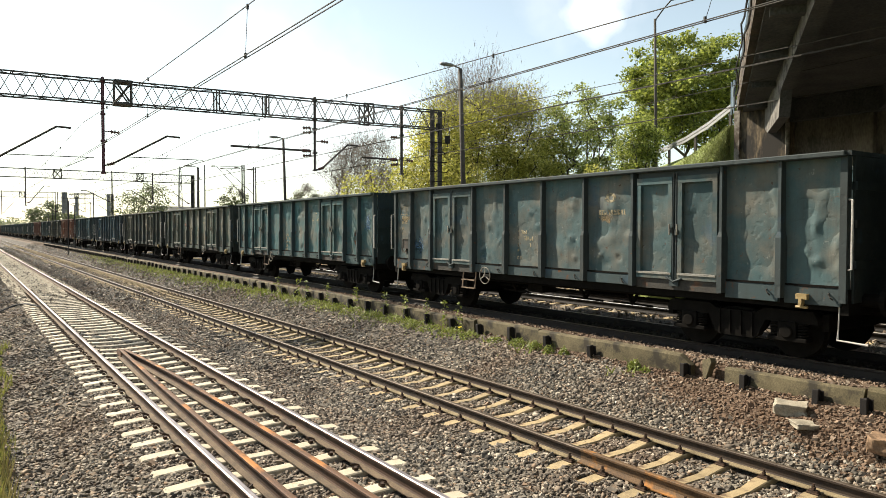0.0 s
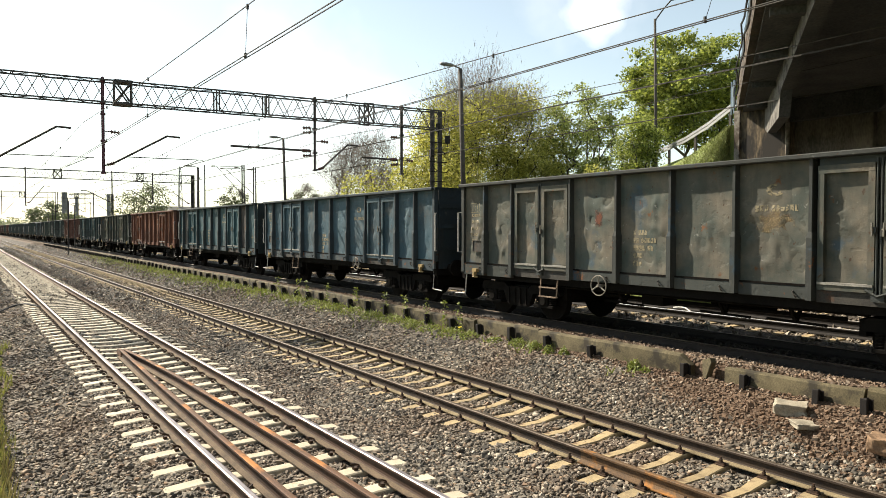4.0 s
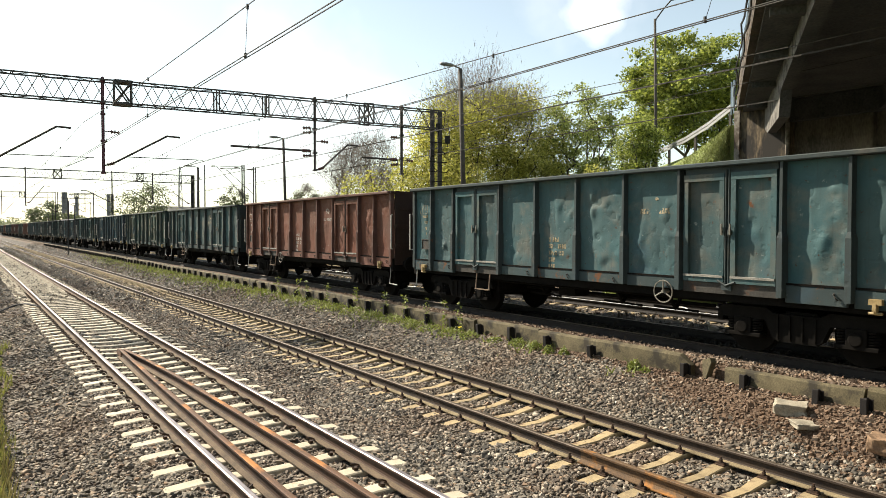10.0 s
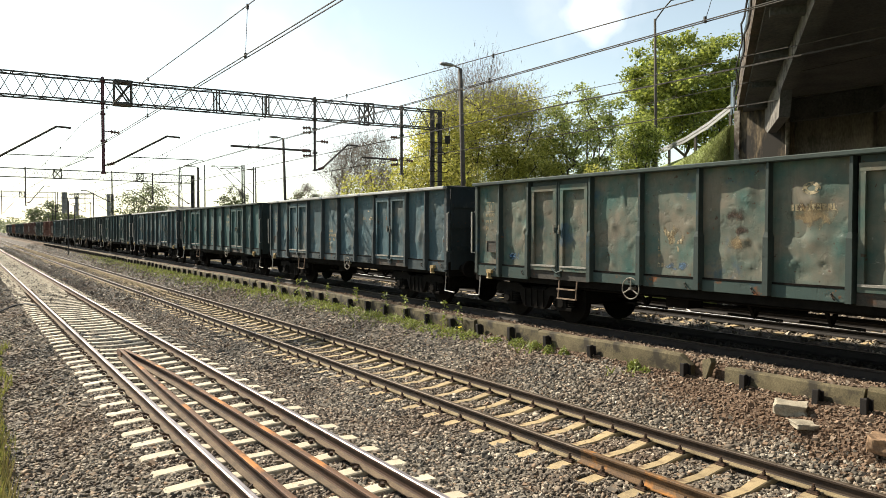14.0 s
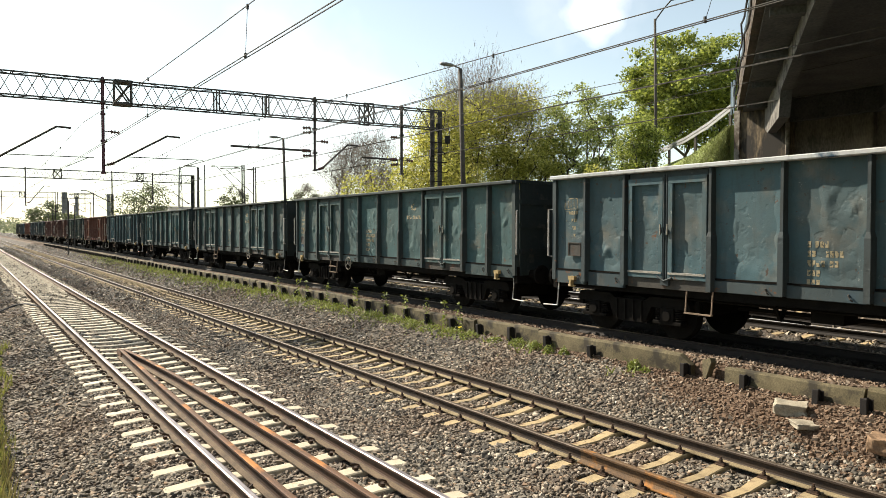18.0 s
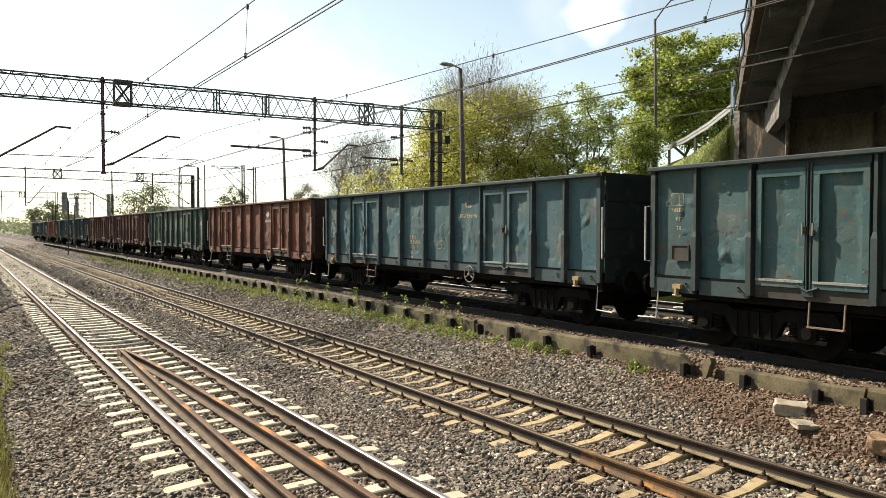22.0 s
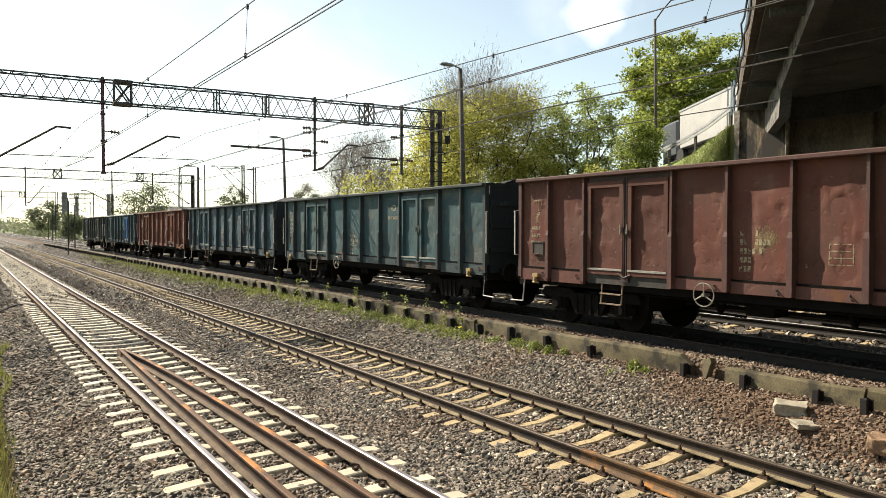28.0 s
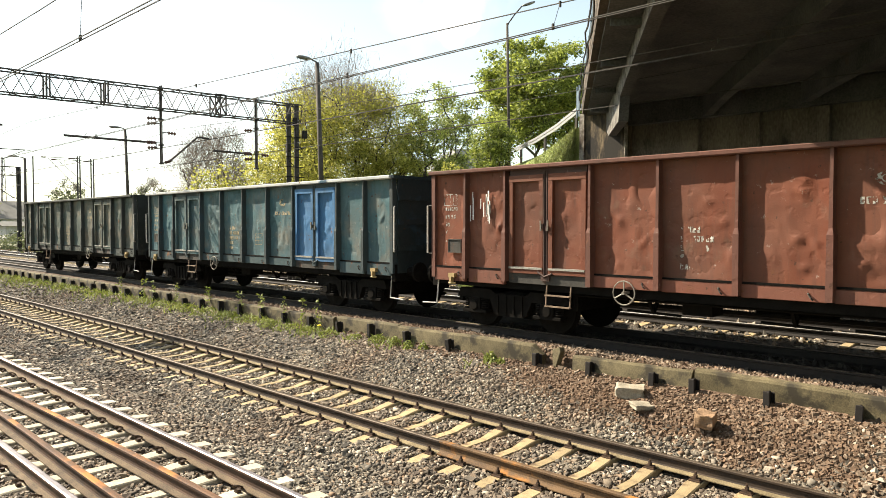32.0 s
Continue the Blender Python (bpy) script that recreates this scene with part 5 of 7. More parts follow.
def rolled(t):
    """How far the train has rolled towards -y since the start, in metres."""
    stops = ((0.0, -0.34), (1.0, 11.1), (3.0, 33.86), (6.0, 67.7), (9.0, 101.68), (12.0, 135.61), (14.0, 158.05), (17.0, 191.8), (20.0, 225.2),
             (22.0, 247.66), (25.0, 280.81), (28.0, 314.14), (29.0, 325.03), (32.0, 358.01))
    for (ta, sa), (tb, sb) in zip(stops, stops[1:]):
        if ta <= t <= tb:
            return sa + (sb - sa) * (t - ta) / (tb - ta)
    return 0.0


wagons, loads = [], []


def build_train():
    for i, (colour, pattern, word) in enumerate(TRAIN):
        n = i - 1
        w = copy_thing(PROTO[pattern], pose(T3, 17.42 + 14.04 * n - HALF, Z3))
        tagged(w, word + " open freight wagon with double doors on the raised track", "freight wagon", "freight train wagons")
        rs = random.Random(i * 17 + 3)
        for o in w.children:
            k = rs.uniform(0.72, 1.12) if o.name.startswith("door_leaf") else rs.uniform(0.86, 1.12)
            o.color = (*(c * k for c in colour), DUST.get(i, 0.0 if n in RUSSET else 0.16))
            if n in WHEEL_Y and o.name.startswith("brake_handwheel"):
                o.matrix_basis = pose(0, WHEEL_Y[n] - PROTO_WHEEL[pattern], 0)
            if o.name.startswith("foot_step"):
                o.matrix_basis = pose(0, STEP_Y.get(n, 3.2) - PROTO_STEP[pattern], 0)
            if n in RUSSET and o.name.startswith(("side_rib", "top_rail", "corner_post", "bottom_strip")):
                o.color = (*(c * 2.2 for c in colour), 0.0)
            if n == 5 and o.name.startswith("side_panel"):            # two panels replaced and left in dark primer
                at = sum(v.co.y for v in o.data.vertices) / len(o.data.vertices)
                if 4.5 < abs(at) < 5.3:
                    o.color = (0.046, 0.040, 0.040, 0.0)
            if n in (12, 14, 26) and o.name.startswith("top_rail"):
                o.color = (1.35, 1.4, 1.42, 1)
            if n == 26 and o.name.startswith("door_leaf") and o.data.vertices[0].co.y < 0:
                o.color = (0.030, 0.125, 0.26, 0.0)
            if n == 2 and o.name.startswith("side_panel") and rs.random() < 0.3:
                o.color = (0.035, 0.085, 0.09, 1)
        ink = M_MARK_W if n in (6, 9, 25) else M_MARK_Y
        fields = FIELDS[pattern]

        def lies(y, z):
            for a, b, f in fields:
                if a <= y <= b:
                    return f(y, z)
            return -SKIN - 0.002

        bay = fields[1][1] - fields[1][0] + 0.04
        end = fields[5][0]
        z = 2.06 if rs.random() < 0.6 else 1.90
        big, low_z = (1.35, 2.47) if n == 19 else (1.15, 2.46)      # one wagon wears a large fresh mark
        for name, bm in (("data_lettering", mark_bars(((0.10, 0.22), (0.12, 0.34), (0.28, 0.16), (0.20,), (0.18,)), 0.92, z, 0.095, 0.05, lies)),
                         ("owner_mark", mark_bars(((0.16 * big, 0.36 * big),), -1.90 + 0.28 * big, low_z, 0.085 * big, 0.05, lies)),
                         ("data_lettering", mark_bars(((0.34,), (0.12, 0.16), (0.30,), (0.26,), (0.12, 0.1)), end + 0.62, 2.46, 0.075, 0.085, lies)),
                         *((("data_table", mark_table(-0.52, -0.86, 1.55, 1.86, 3, 2, lies)),) if n % 4 == 2 else ()),
                         ("data_table", mark_table(end + 0.66, end + 0.30, 2.50, 2.72, 1, 4, lies))):
            tagged(part(name, bm, M_LETTER if n == 19 and name == "owner_mark" else ink, w), "faded lettering in plain bars", kind="stuff")
        bm = bmesh.new()
        ro = []
        for a in range(0, 360, 20):
            ring = []
            for ry, rz in ((0.13 * big, 0.085 * big), (0.10 * big, 0.064 * big), (0.06 * big, 0.04 * big)):
                yy, zz = -1.90 + ry * math.cos(radians(a)), 2.70 + rz * math.sin(radians(a))
                ring.append(bm.verts.new((lies(yy, zz) - 0.004, yy, zz)))
            ro.append(ring)
        for k in range(len(ro)):
            j = (k + 1) % len(ro)
            for q in range(2):
                bm.faces.new((ro[k][q], ro[j][q], ro[j][q + 1], ro[k][q + 1]))
        part("owner_mark", bm, M_LETTER if n == 19 else ink, w, "painted eye-shaped mark")
        for k, (kind, y, z, ry, rz) in enumerate(PATCHES.get(n, ())):
            mat, said = {"rust": (M_PATCH_RUST, "dark red rust patch"), "blue": (M_PATCH_BLUE, "touched-up blue patch"), "tan": (M_PATCH_TAN, "scraped khaki patch"),
                         "dark": (M_PATCH_DARK, "dark scorched patch")}[kind]
            part("paint_patch", blotch(y, z, ry, rz, n * 10 + k, lies), mat, w, said)
        if n == 20:
            curve = bpy.data.curves.new("uic_mark", "FONT")
            curve.body, curve.size = "UIC", 0.20
            holder = bpy.data.objects.new("uic_mark", curve)
            me = bpy.data.meshes.new_from_object(holder)
            bpy.data.objects.remove(holder)
            me.materials.append(M_LETTER)
            me.transform(Matrix(((0, 0, -1, -SKIN - 0.02), (-1, 0, 0, -5.80), (0, 1, 0, 2.30), (0, 0, 0, 1))))
            part("uic_mark", me, None, w, "white painted letters UIC")
        x = -SKIN - 0.030
        if n == 24:
            for y0, z0, y1, z1 in ((5.05, 1.72, 5.0, 2.0), (5.0, 2.0, 4.93, 1.8), (4.93, 1.8, 4.86, 2.0), (4.86, 2.0, 4.80, 1.74), (4.72, 1.98, 4.76, 1.72), (4.72, 1.98, 4.62, 1.9), (4.62, 1.9, 4.74, 1.85), (4.74, 1.85, 4.58, 1.66)):
                bm = bmesh.new()
                bar(bm, (x + 0.016, y0, z0), (x + 0.016, y1, z1), 0.012, 0.016)
                part("scribble_stroke", bm, M_DRIP, w, "white sprayed stroke")
        if n == 25:
            for k in range(16):
                yy, zt = rs.choice((5.28, 5.2, 5.1, 5.0, 4.92, 4.86, 4.3)) + rs.uniform(-0.05, 0.05), rs.uniform(2.45, 2.85)
                bm = bmesh.new()
                box(bm, x - 0.003, x, yy, yy + rs.uniform(0.012, 0.035), zt - rs.uniform(0.12, 0.45), zt)
                part("paint_drip", bm, M_DRIP, w, "white paint drip")
            bm = bmesh.new()
            box(bm, x - 0.008, x, 3.35, 3.6, 2.45, 2.62)
            part("pale_patch", bm, M_MARK_W, w, "pale patch on a door")
        wagons.append((w, n))
        if n in LOADED:
            bm = bmesh.new()
            rows = []
            for a in range(31):
                y = -6.3 + 12.6 * a / 30
                row = []
                for b in range(9):
                    xx = -1.22 + 2.44 * b / 8
                    hump = 0.52 * max(0.0, 1 - (xx / 1.25) ** 2) * (0.55 + 0.9 * noise.noise((y * 0.5, n, 0.3)))
                    row.append(bm.verts.new((xx, y, 2.86 + hump + 0.05 * noise.noise((xx * 5, y * 5, n)))))
                rows.append(row)
            for ra, rb in zip(rows, rows[1:]):
                for b in range(8):
                    bm.faces.new((ra[b], ra[b + 1], rb[b + 1], rb[b]))
            low = [bm.verts.new((xx, y, 1.2)) for xx, y in ((-1.22, -6.3), (1.22, -6.3), (1.22, 6.3), (-1.22, 6.3))]
            bm.faces.new(low)
            for q in (([r[0] for r in rows], low[0], low[3]), ([r[-1] for r in rows], low[1], low[2]), (rows[0], low[0], low[1]), (rows[-1], low[3], low[2])):
                bm.faces.new([*q[0], q[2], q[1]])
            c = single("coal_load", bm, M_COAL, "heap of black coal filling an open wagon", "coal", pose(T3, 17.42 + 14.04 * n - HALF, Z3))
            loads.append((c, n))
    for p in PROTO:
        for o in (*p.children_recursive, p):
            bpy.data.objects.remove(o)


build_train()


def train_rows(n):
    return [(t, pose(T3, 17.42 + 14.04 * n - HALF - rolled(t), Z3)) for t in (0, 1, 3, 6, 9, 12, 14, 17, 20, 22, 25, 28, 29, 32)]

# ---- overhead line: gantries, droppers, wires ----


def lattice(bm, x0, x1, y, z0, z1, deep, step):
    """A box girder of four chords with zigzag lacing on all sides."""
    for yy in (y - deep / 2, y + deep / 2):
        for z in (z0, z1):
            bar(bm, (x0, yy, z), (x1, yy, z), 0.045, 0.045)
        k, x = (0 if yy < y else 1), x0
        while x < x1 - 0.01:
            xe = min(x + step, x1)
            a, b = (z0, z1) if k % 2 == 0 else (z1, z0)
            bar(bm, (x, yy, a), (xe, yy, b), 0.022, 0.022)
            x, k = xe, k + 1
    x, k = x0, 0
    while x < x1 - 0.01:
        xe = min(x + step * 1.5, x1)
        s = 1 if k % 2 else -1
        for z in (z0, z1):
            bar(bm, (x, y - s * deep / 2, z), (xe, y + s * deep / 2, z), 0.022, 0.022)
        x, k = xe, k + 1


def insulator(bm, a, b, r=0.06, n=5):
    a, b = Vector(a), Vector(b)
    tube(bm, [a, b], r * 0.45, 6)
    for k in range(n):
        p = a.lerp(b, (k + 0.5) / n)
        d = (b - a).normalized() * 0.018
        tube(bm, [p - d, p + d], r, 8)


def build_gantry(y, turn, beam, z0, masts, legs, frames, arms, bars, full):
    """A portal over all tracks: lattice beam, hanging masts, cantilevers, strain bars and legs."""
    g = thing("catenary_gantry", "dark steel lattice catenary gantry spanning all the tracks", "gantry", pose(0, y, 0, 0, 0, turn), "catenary gantries")
    z1 = z0 + 0.72
    bm = bmesh.new()
    lattice(bm, beam[0], beam[1], 0, z0, z1, 0.5, 0.37)
    part("lattice_beam", bm, M_STEELDARK, g)
    for x0, wide in frames:
        for yy in (-0.27, 0.27):
            bm = bmesh.new()
            ends = [((x0, z0 - 0.02), (x0, z1 + 0.02)), ((x0 + wide, z0 - 0.02), (x0 + wide, z1 + 0.02))]
            if wide > 0.3:
                ends += [((x0, z0), (x0 + wide, z1)), ((x0, z1), (x0 + wide, z0)), ((x0, z0 - 0.02), (x0 + wide, z0 - 0.02)), ((x0, z1 + 0.02), (x0 + wide, z1 + 0.02))]
            for p, q in ends:
                bar(bm, (p[0], yy, p[1]), (q[0], yy, q[1]), 0.045, 0.045)
            part("splice_frame", bm, M_STEELDARK, g)
        if wide > 0.45:
            for z in (z0, z1):
                bm = bmesh.new()
                box(bm, x0 - 0.03, x0 + wide + 0.03, -0.28, 0.28, z - 0.035, z + 0.035)
                part("splice_plate", bm, M_STEELDARK, g)
    for x, low, mat in masts:
        bm = bmesh.new()
        for dy in (-0.05, 0.05):
            bar(bm, (x, dy, low), (x, dy, z1 + 0.12), 0.125, 0.03)
        bar(bm, (x, 0, low), (x, 0, z1 + 0.12), 0.035, 0.10)
        for z in (low + 0.02, 5.6, 6.5, z0, z1):
            box(bm, x - 0.078, x + 0.078, -0.078, 0.078, z - 0.03, z + 0.03)
        part("hanging_mast", bm, mat, g, "maroon hanging mast" if mat is M_STEELRED else "dark hanging mast")
    for x, foot in legs:
        bm = bmesh.new()
        for dx in (-0.05, 0.05):
            bar(bm, (x + dx, 0, foot), (x + dx, 0, z1 + 0.05), 0.03, 0.10)
        z, k = foot, 0
        while z < z0:
            sg = 1 if k % 2 else -1
            bar(bm, (x - 0.05, sg * 0.045, z), (x + 0.05, sg * 0.045, z + 0.4), 0.025)
            z, k = z + 0.4, k + 1
        part("gantry_leg", bm, M_STEELDARK, g)
    # cantilevers: a strut from the mast's foot up over the wire, and a steady arm
    for x, z, tip, top, steady in arms:
        d = 1 if tip > x else -1
        bm = bmesh.new()
        tube(bm, [(x, 0, z), (x + d * 0.30, 0, z + 0.07)], 0.028, 6)
        tube(bm, [(x + d * 0.28, 0, z + 0.08), (tip, 0, top), (tip + d * 0.42, 0, top - 0.02)], 0.036, 8)
        c = part("cantilever", bm, M_STEELDARK, g)
        bm = bmesh.new()
        insulator(bm, (x + d * 0.12, 0, z + 0.03), (x + d * 0.34, 0, z + 0.11), 0.055, 4)
        part("insulator", bm, M_INSUL, c)
        if steady:
            bm = bmesh.new()
            tube(bm, [(x + d * 0.68, 0, z + 0.32), (x + d * 3.15, 0, z + 0.33)], 0.016, 6)
            tube(bm, [(x + d * 3.0, 0, z + 0.33), (x + d * 2.35, 0, z + 0.0)], 0.014, 6)
            tube(bm, [(x + d * 1.9, 0, z + 0.32), (x + d * 2.0, 0, z + 0.45)], 0.01, 5)
            part("steady_arm", bm, M_STEELDARK, c)
    for x0, x1, z in bars:
        bm = bmesh.new()
        tube(bm, [(x0, 0, z + 0.02), (x1 - 0.36, 0, z)], 0.04, 8)
        tube(bm, [(x0 + 0.6, 0, z), (x0 + 0.68, 0, z + 0.14)], 0.012, 5)
        c = part("strain_bar", bm, M_STEELDARK, g)
        bm = bmesh.new()
        insulator(bm, (x1 - 0.40, 0, z), (x1 - 0.12, 0, z), 0.07, 4)
        part("insulator", bm, M_INSUL, c)
    if full:
        for x, zs, s in ((11.1, (5.66, 5.48), -1), (11.1, (6.52, 6.34), -1), (11.1, (6.04,), 1), (3.88, (5.92,), 1), (14.7, (5.50, 5.30), -1), (14.7, (6.40,), -1), (14.7, (5.49,), 1)):
            bm = bmesh.new()
            for z in zs:
                tube(bm, [(x, -0.08, z), (x + s * 0.2, -0.08, z)], 0.018, 6)
            if len(zs) > 1:
                tube(bm, [(x + s * 0.2, -0.08, zs[0] + 0.02), (x + s * 0.2, -0.08, zs[1] - 0.02)], 0.018, 6)
            c = part("wire_bracket", bm, M_STEELDARK, g)
            for z in zs:
                bm = bmesh.new()
                insulator(bm, (x + s * 0.2, -0.08, z), (x + s * 0.5, -0.08, z - 0.02), 0.065, 3)
                part("insulator", bm, M_INSUL, c)
        for x, z, w in ((16.72, 6.42, 0.16), (15.98, 5.82, 0.14), (16.3, 6.9, 0.12)):
            bm = bmesh.new()
            box(bm, x - w / 2, x + w / 2, -0.28, -0.10, z - 0.16, z + 0.16)
            tube(bm, [(x, -0.19, z - 0.16), (x + 0.05, -0.17, z - 0.5), (16.3, -0.12, z - 0.7)], 0.02, 6)
            part("switch_box", bm, M_POST, g, bevel=0.015)
        bm = bmesh.new()
        for k in range(5):
            tube(bm, [(15.9, -0.12, 6.3 - k * 0.4), (16.75, -0.12, 6.28 - k * 0.4)], 0.02, 6)
        part("cross_bar", bm, M_POST, g)
    return g


build_gantry(25.72, -6.05, (-4.2, 16.6), 6.86, ((0.45, 4.46, M_STEELDARK), (3.88, 4.54, M_STEELRED), (11.1, 4.92, M_STEELDARK), (14.72, 4.93, M_STEELDARK)),
             ((16.12, 0.3), (16.47, 0.3), (-4.1, 0.9)), ((4.22, 0.52), (7.46, 0.09), (9.2, 0.09), (13.0, 0.40)),
             ((0.45, 4.72, 2.54, 5.99, True), (3.88, 4.80, 5.85, 5.89, True), (11.1, 4.95, 12.41, 5.98, False)),
             ((7.98, 11.0, 5.67), (13.0, 14.6, 5.51)), True)
for y in (67.4, 110.0):
    build_gantry(y, 0, (-4.2, 18.0), 7.0, ((4.36, 4.64, M_STEELDARK), (10.94, 5.02, M_STEELDARK), (14.33, 5.09, M_STEELDARK)),
                 ((17.8, 0.3), (17.96, 0.3), (-4.1, 0.9)), ((6.4, 0.6), (13.0, 0.5)),
                 ((4.36, 4.85, 5.71, 6.33, False), (10.94, 5.06, 8.9, 6.05, False), (14.33, 5.12, 12.5, 6.2, False), (17.7, 5.06, 16.1, 6.12, False)), (), False)


def sagging(x0, y0, z0, x1, y1, z1, sag, n=10):
    return [(x0 + (x1 - x0) * k / n, y0 + (y1 - y0) * k / n, z0 + (z1 - z0) * k / n - sag * 4 * (k / n) * (1 - k / n)) for k in range(n + 1)]


def build_wires():
    """Over each track a twin contact wire under a carrier wire, with droppers between."""
    # track, contact height, carrier heights behind the camera and at the gantry, sag, dropper places in the near span
    for x, zc, z_back, z_gantry, y_back, sag, drops in ((3.21, 5.06, 6.10, 6.10, -22.0, 0.42, (9.4, 3.0, 15.5, 20.5)), (7.01, 5.09, 4.93, 6.05, -10.0, 0.04, (8.85, 4.9, 14.0, 19.5)),
                                                       (T3, 5.70, 6.28, 6.28, -22.0, 0.42, (12.0, 5.0, 18.5)), (T4, 5.77, 6.80, 5.95, -10.0, 0.0, (9.0, 16.0))):
        line = thing("overhead_line", "dark catenary wire with contact wires and droppers", "overhead wire", group="overhead lines")
        for o in (-0.03, 0.03):
            bm = bmesh.new()
            tube(bm, [(x + o, -22, zc), (x + o, 200, zc)], 0.008, 5)
            part("contact_wire", bm, M_WIRE, line)
        spans = ((y_back, z_back, 25.07, z_gantry, sag), (25.07, z_gantry, 67.4, 6.1, 0.4), (67.4, 6.1, 110.0, 6.1, 0.42), (110.0, 6.1, 200.0, 6.1, 0.42))
        bm = bmesh.new()
        for ya, za, yb, zb, sg in spans:
            tube(bm, sagging(x, ya, za, x, yb, zb, sg), 0.008, 5)
        part("carrier_wire", bm, M_WIRE, line)
        places = [(y, spans[0]) for y in drops] + [(25.07 + 42.33 * k / 7, spans[1]) for k in range(1, 7)]
        for y, (ya, za, yb, zb, sg) in places:
            u = (y - ya) / (yb - ya)
            z = za + (zb - za) * u - sg * 4 * u * (1 - u)
            bm = bmesh.new()
            tube(bm, [(x, y, zc), (x, y - 0.1, z)], 0.004, 4)
            tube(bm, [(x, y, zc - 0.02), (x, y, zc + 0.05)], 0.02, 6)
            tube(bm, [(x, y - 0.1, z - 0.05), (x, y - 0.1, z + 0.02)], 0.018, 6)
            part("dropper", bm, M_WIRE, line)


build_wires()

# ---- lamp poles ----


def lamp_pole(x, y, top, arm, lean=0.0, girth=1.0, foot=0.4, turn=0.0):
    p = thing("lamp_pole", "weathered grey concrete lamp pole with one lamp", "street lamp", pose(x, y, foot, 0, lean, turn), "lamp poles")
    top = top - foot + 0.4
    bm = bmesh.new()
    tube(bm, [(0, 0, 0), (0, 0, top - 0.4)], 0.14 * girth, 10, 0.10 * girth)
    part("pole", bm, M_POLE, p, smooth=True)
    bm = bmesh.new()
    ax, az = arm
    tube(bm, [(0, 0, top - 0.6), (ax * 0.1, 0, top - 0.38), (ax * 0.5, 0, top - 0.4 + az * 0.5), (ax, 0, top - 0.4 + az)], 0.035, 8)
    part("lamp_arm", bm, M_POLE, p)
    bm = bmesh.new()
    d = 1 if ax > 0 else -1
    rings = []
    for u, w, h in ((0, 0.05, 0.04), (0.15, 0.12, 0.07), (0.45, 0.15, 0.09), (0.7, 0.09, 0.05)):
        c = Vector((ax + d * u, 0, top - 0.4 + az + u * az * 0.35))
        rings.append([bm.verts.new(c + Vector((0, w * math.cos(a), h * math.sin(a)))) for a in [k * math.pi / 4 for k in range(8)]])
    for a, b in zip(rings, rings[1:]):
        for i in range(8):
            bm.faces.new((a[i], a[(i + 1) % 8], b[(i + 1) % 8], b[i]))
    bm.faces.new(rings[0])
    bm.faces.new(rings[-1])
    part("lamp_head", bm, M_LAMPHEAD, p, smooth=True)


lamp_pole(18.3, 24.75, 9.72, (-0.32, 0.10), -2.0, 0.95)
lamp_pole(18.0, 44.6, 8.75, (-0.25, 0.08), -1.6, 0.8)
lamp_pole(29.76, 23.6, 13.6, (0.85, 0.95), -1.0, 0.62, 5.2, -34.6)
lamp_pole(18.0, 66.0, 8.4, (-0.5, 0.1), 0.0)


def signal_mast(x, y, top, w=0.13):
    bm = bmesh.new()
    tube(bm, [(x, y, ground_z(x) - 0.1), (x, y, top)], w / 2, 8, w / 2.6)
    single("line_mast", bm, M_STEELDARK, "slim dark steel mast beside the track", "mast", group="line masts")


for x, y, top in ((9.3, 84, 6.0), (10.4, 88, 5.4), (13.2, 149, 9.3), (13.9, 149, 9.3), (16.92, 60.0, 8.1), (12.2, 126, 8.6)):
    signal_mast(x, y, top)

def bracket_mast(x, y, top, reach, drop):
    """A slim mast that carries a bracket with a stay, for the sidings' wire."""
    m = thing("bracket_mast", "slim dark mast with a braced bracket arm", "mast", pose(x, y, 0.4), "bracket masts")
    bm = bmesh.new()
    tube(bm, [(0, 0, 0), (0, 0, top)], 0.07, 8, 0.055)
    part("mast", bm, M_STEELDARK, m)
    bm = bmesh.new()
    tube(bm, [(0, 0, top - 0.2), (-reach, 0, top - 0.25)], 0.025, 6)
    tube(bm, [(0, 0, top - drop), (-reach * 0.95, 0, top - 0.3)], 0.025, 6)
    part("bracket_arm", bm, M_STEELDARK, m)
    bm = bmesh.new()
    insulator(bm, (-reach, 0, top - 0.25), (-reach - 0.35, 0, top - 0.27))
    part("insulator", bm, M_INSUL, m)


for x, y, top, reach, drop in ((20.12, 60.0, 7.93, 2.3, 2.6), (20.30, 60.0, 7.93, 0.5, 0.6), (21.14, 60.0, 7.78, 2.6, 2.4), (21.34, 60.0, 7.78, 0.4, 0.6), (12.9, 92.0, 6.6, 2.2, 1.4), (13.4, 120.0, 6.6, 2.2, 1.4), (17.8, 130.0, 6.8, 2.4, 1.5)):
    bracket_mast(x, y, top, reach, drop)


def radio_mast():
    m = thing("radio_mast", "thin grey lattice radio mast behind the sidings", "mast", pose(25.3, 101.9, 0.5))
    bm = bmesh.new()
    for k in range(3):
        a = radians(120 * k)
        bar(bm, (0.5 * math.cos(a), 0.5 * math.sin(a), 0), (0.15 * math.cos(a), 0.15 * math.sin(a), 11), 0.07)
    for j in range(11):
        for k in range(3):
            a, b = radians(120 * k), radians(120 * (k + 1))
            r0, r1 = 0.5 - 0.032 * j, 0.5 - 0.032 * (j + 1)
            bar(bm, (r0 * math.cos(a), r0 * math.sin(a), j), (r1 * math.cos(b), r1 * math.sin(b), j + 1), 0.04)
    part("lattice_frame", bm, M_FARTOWER, m)


radio_mast()

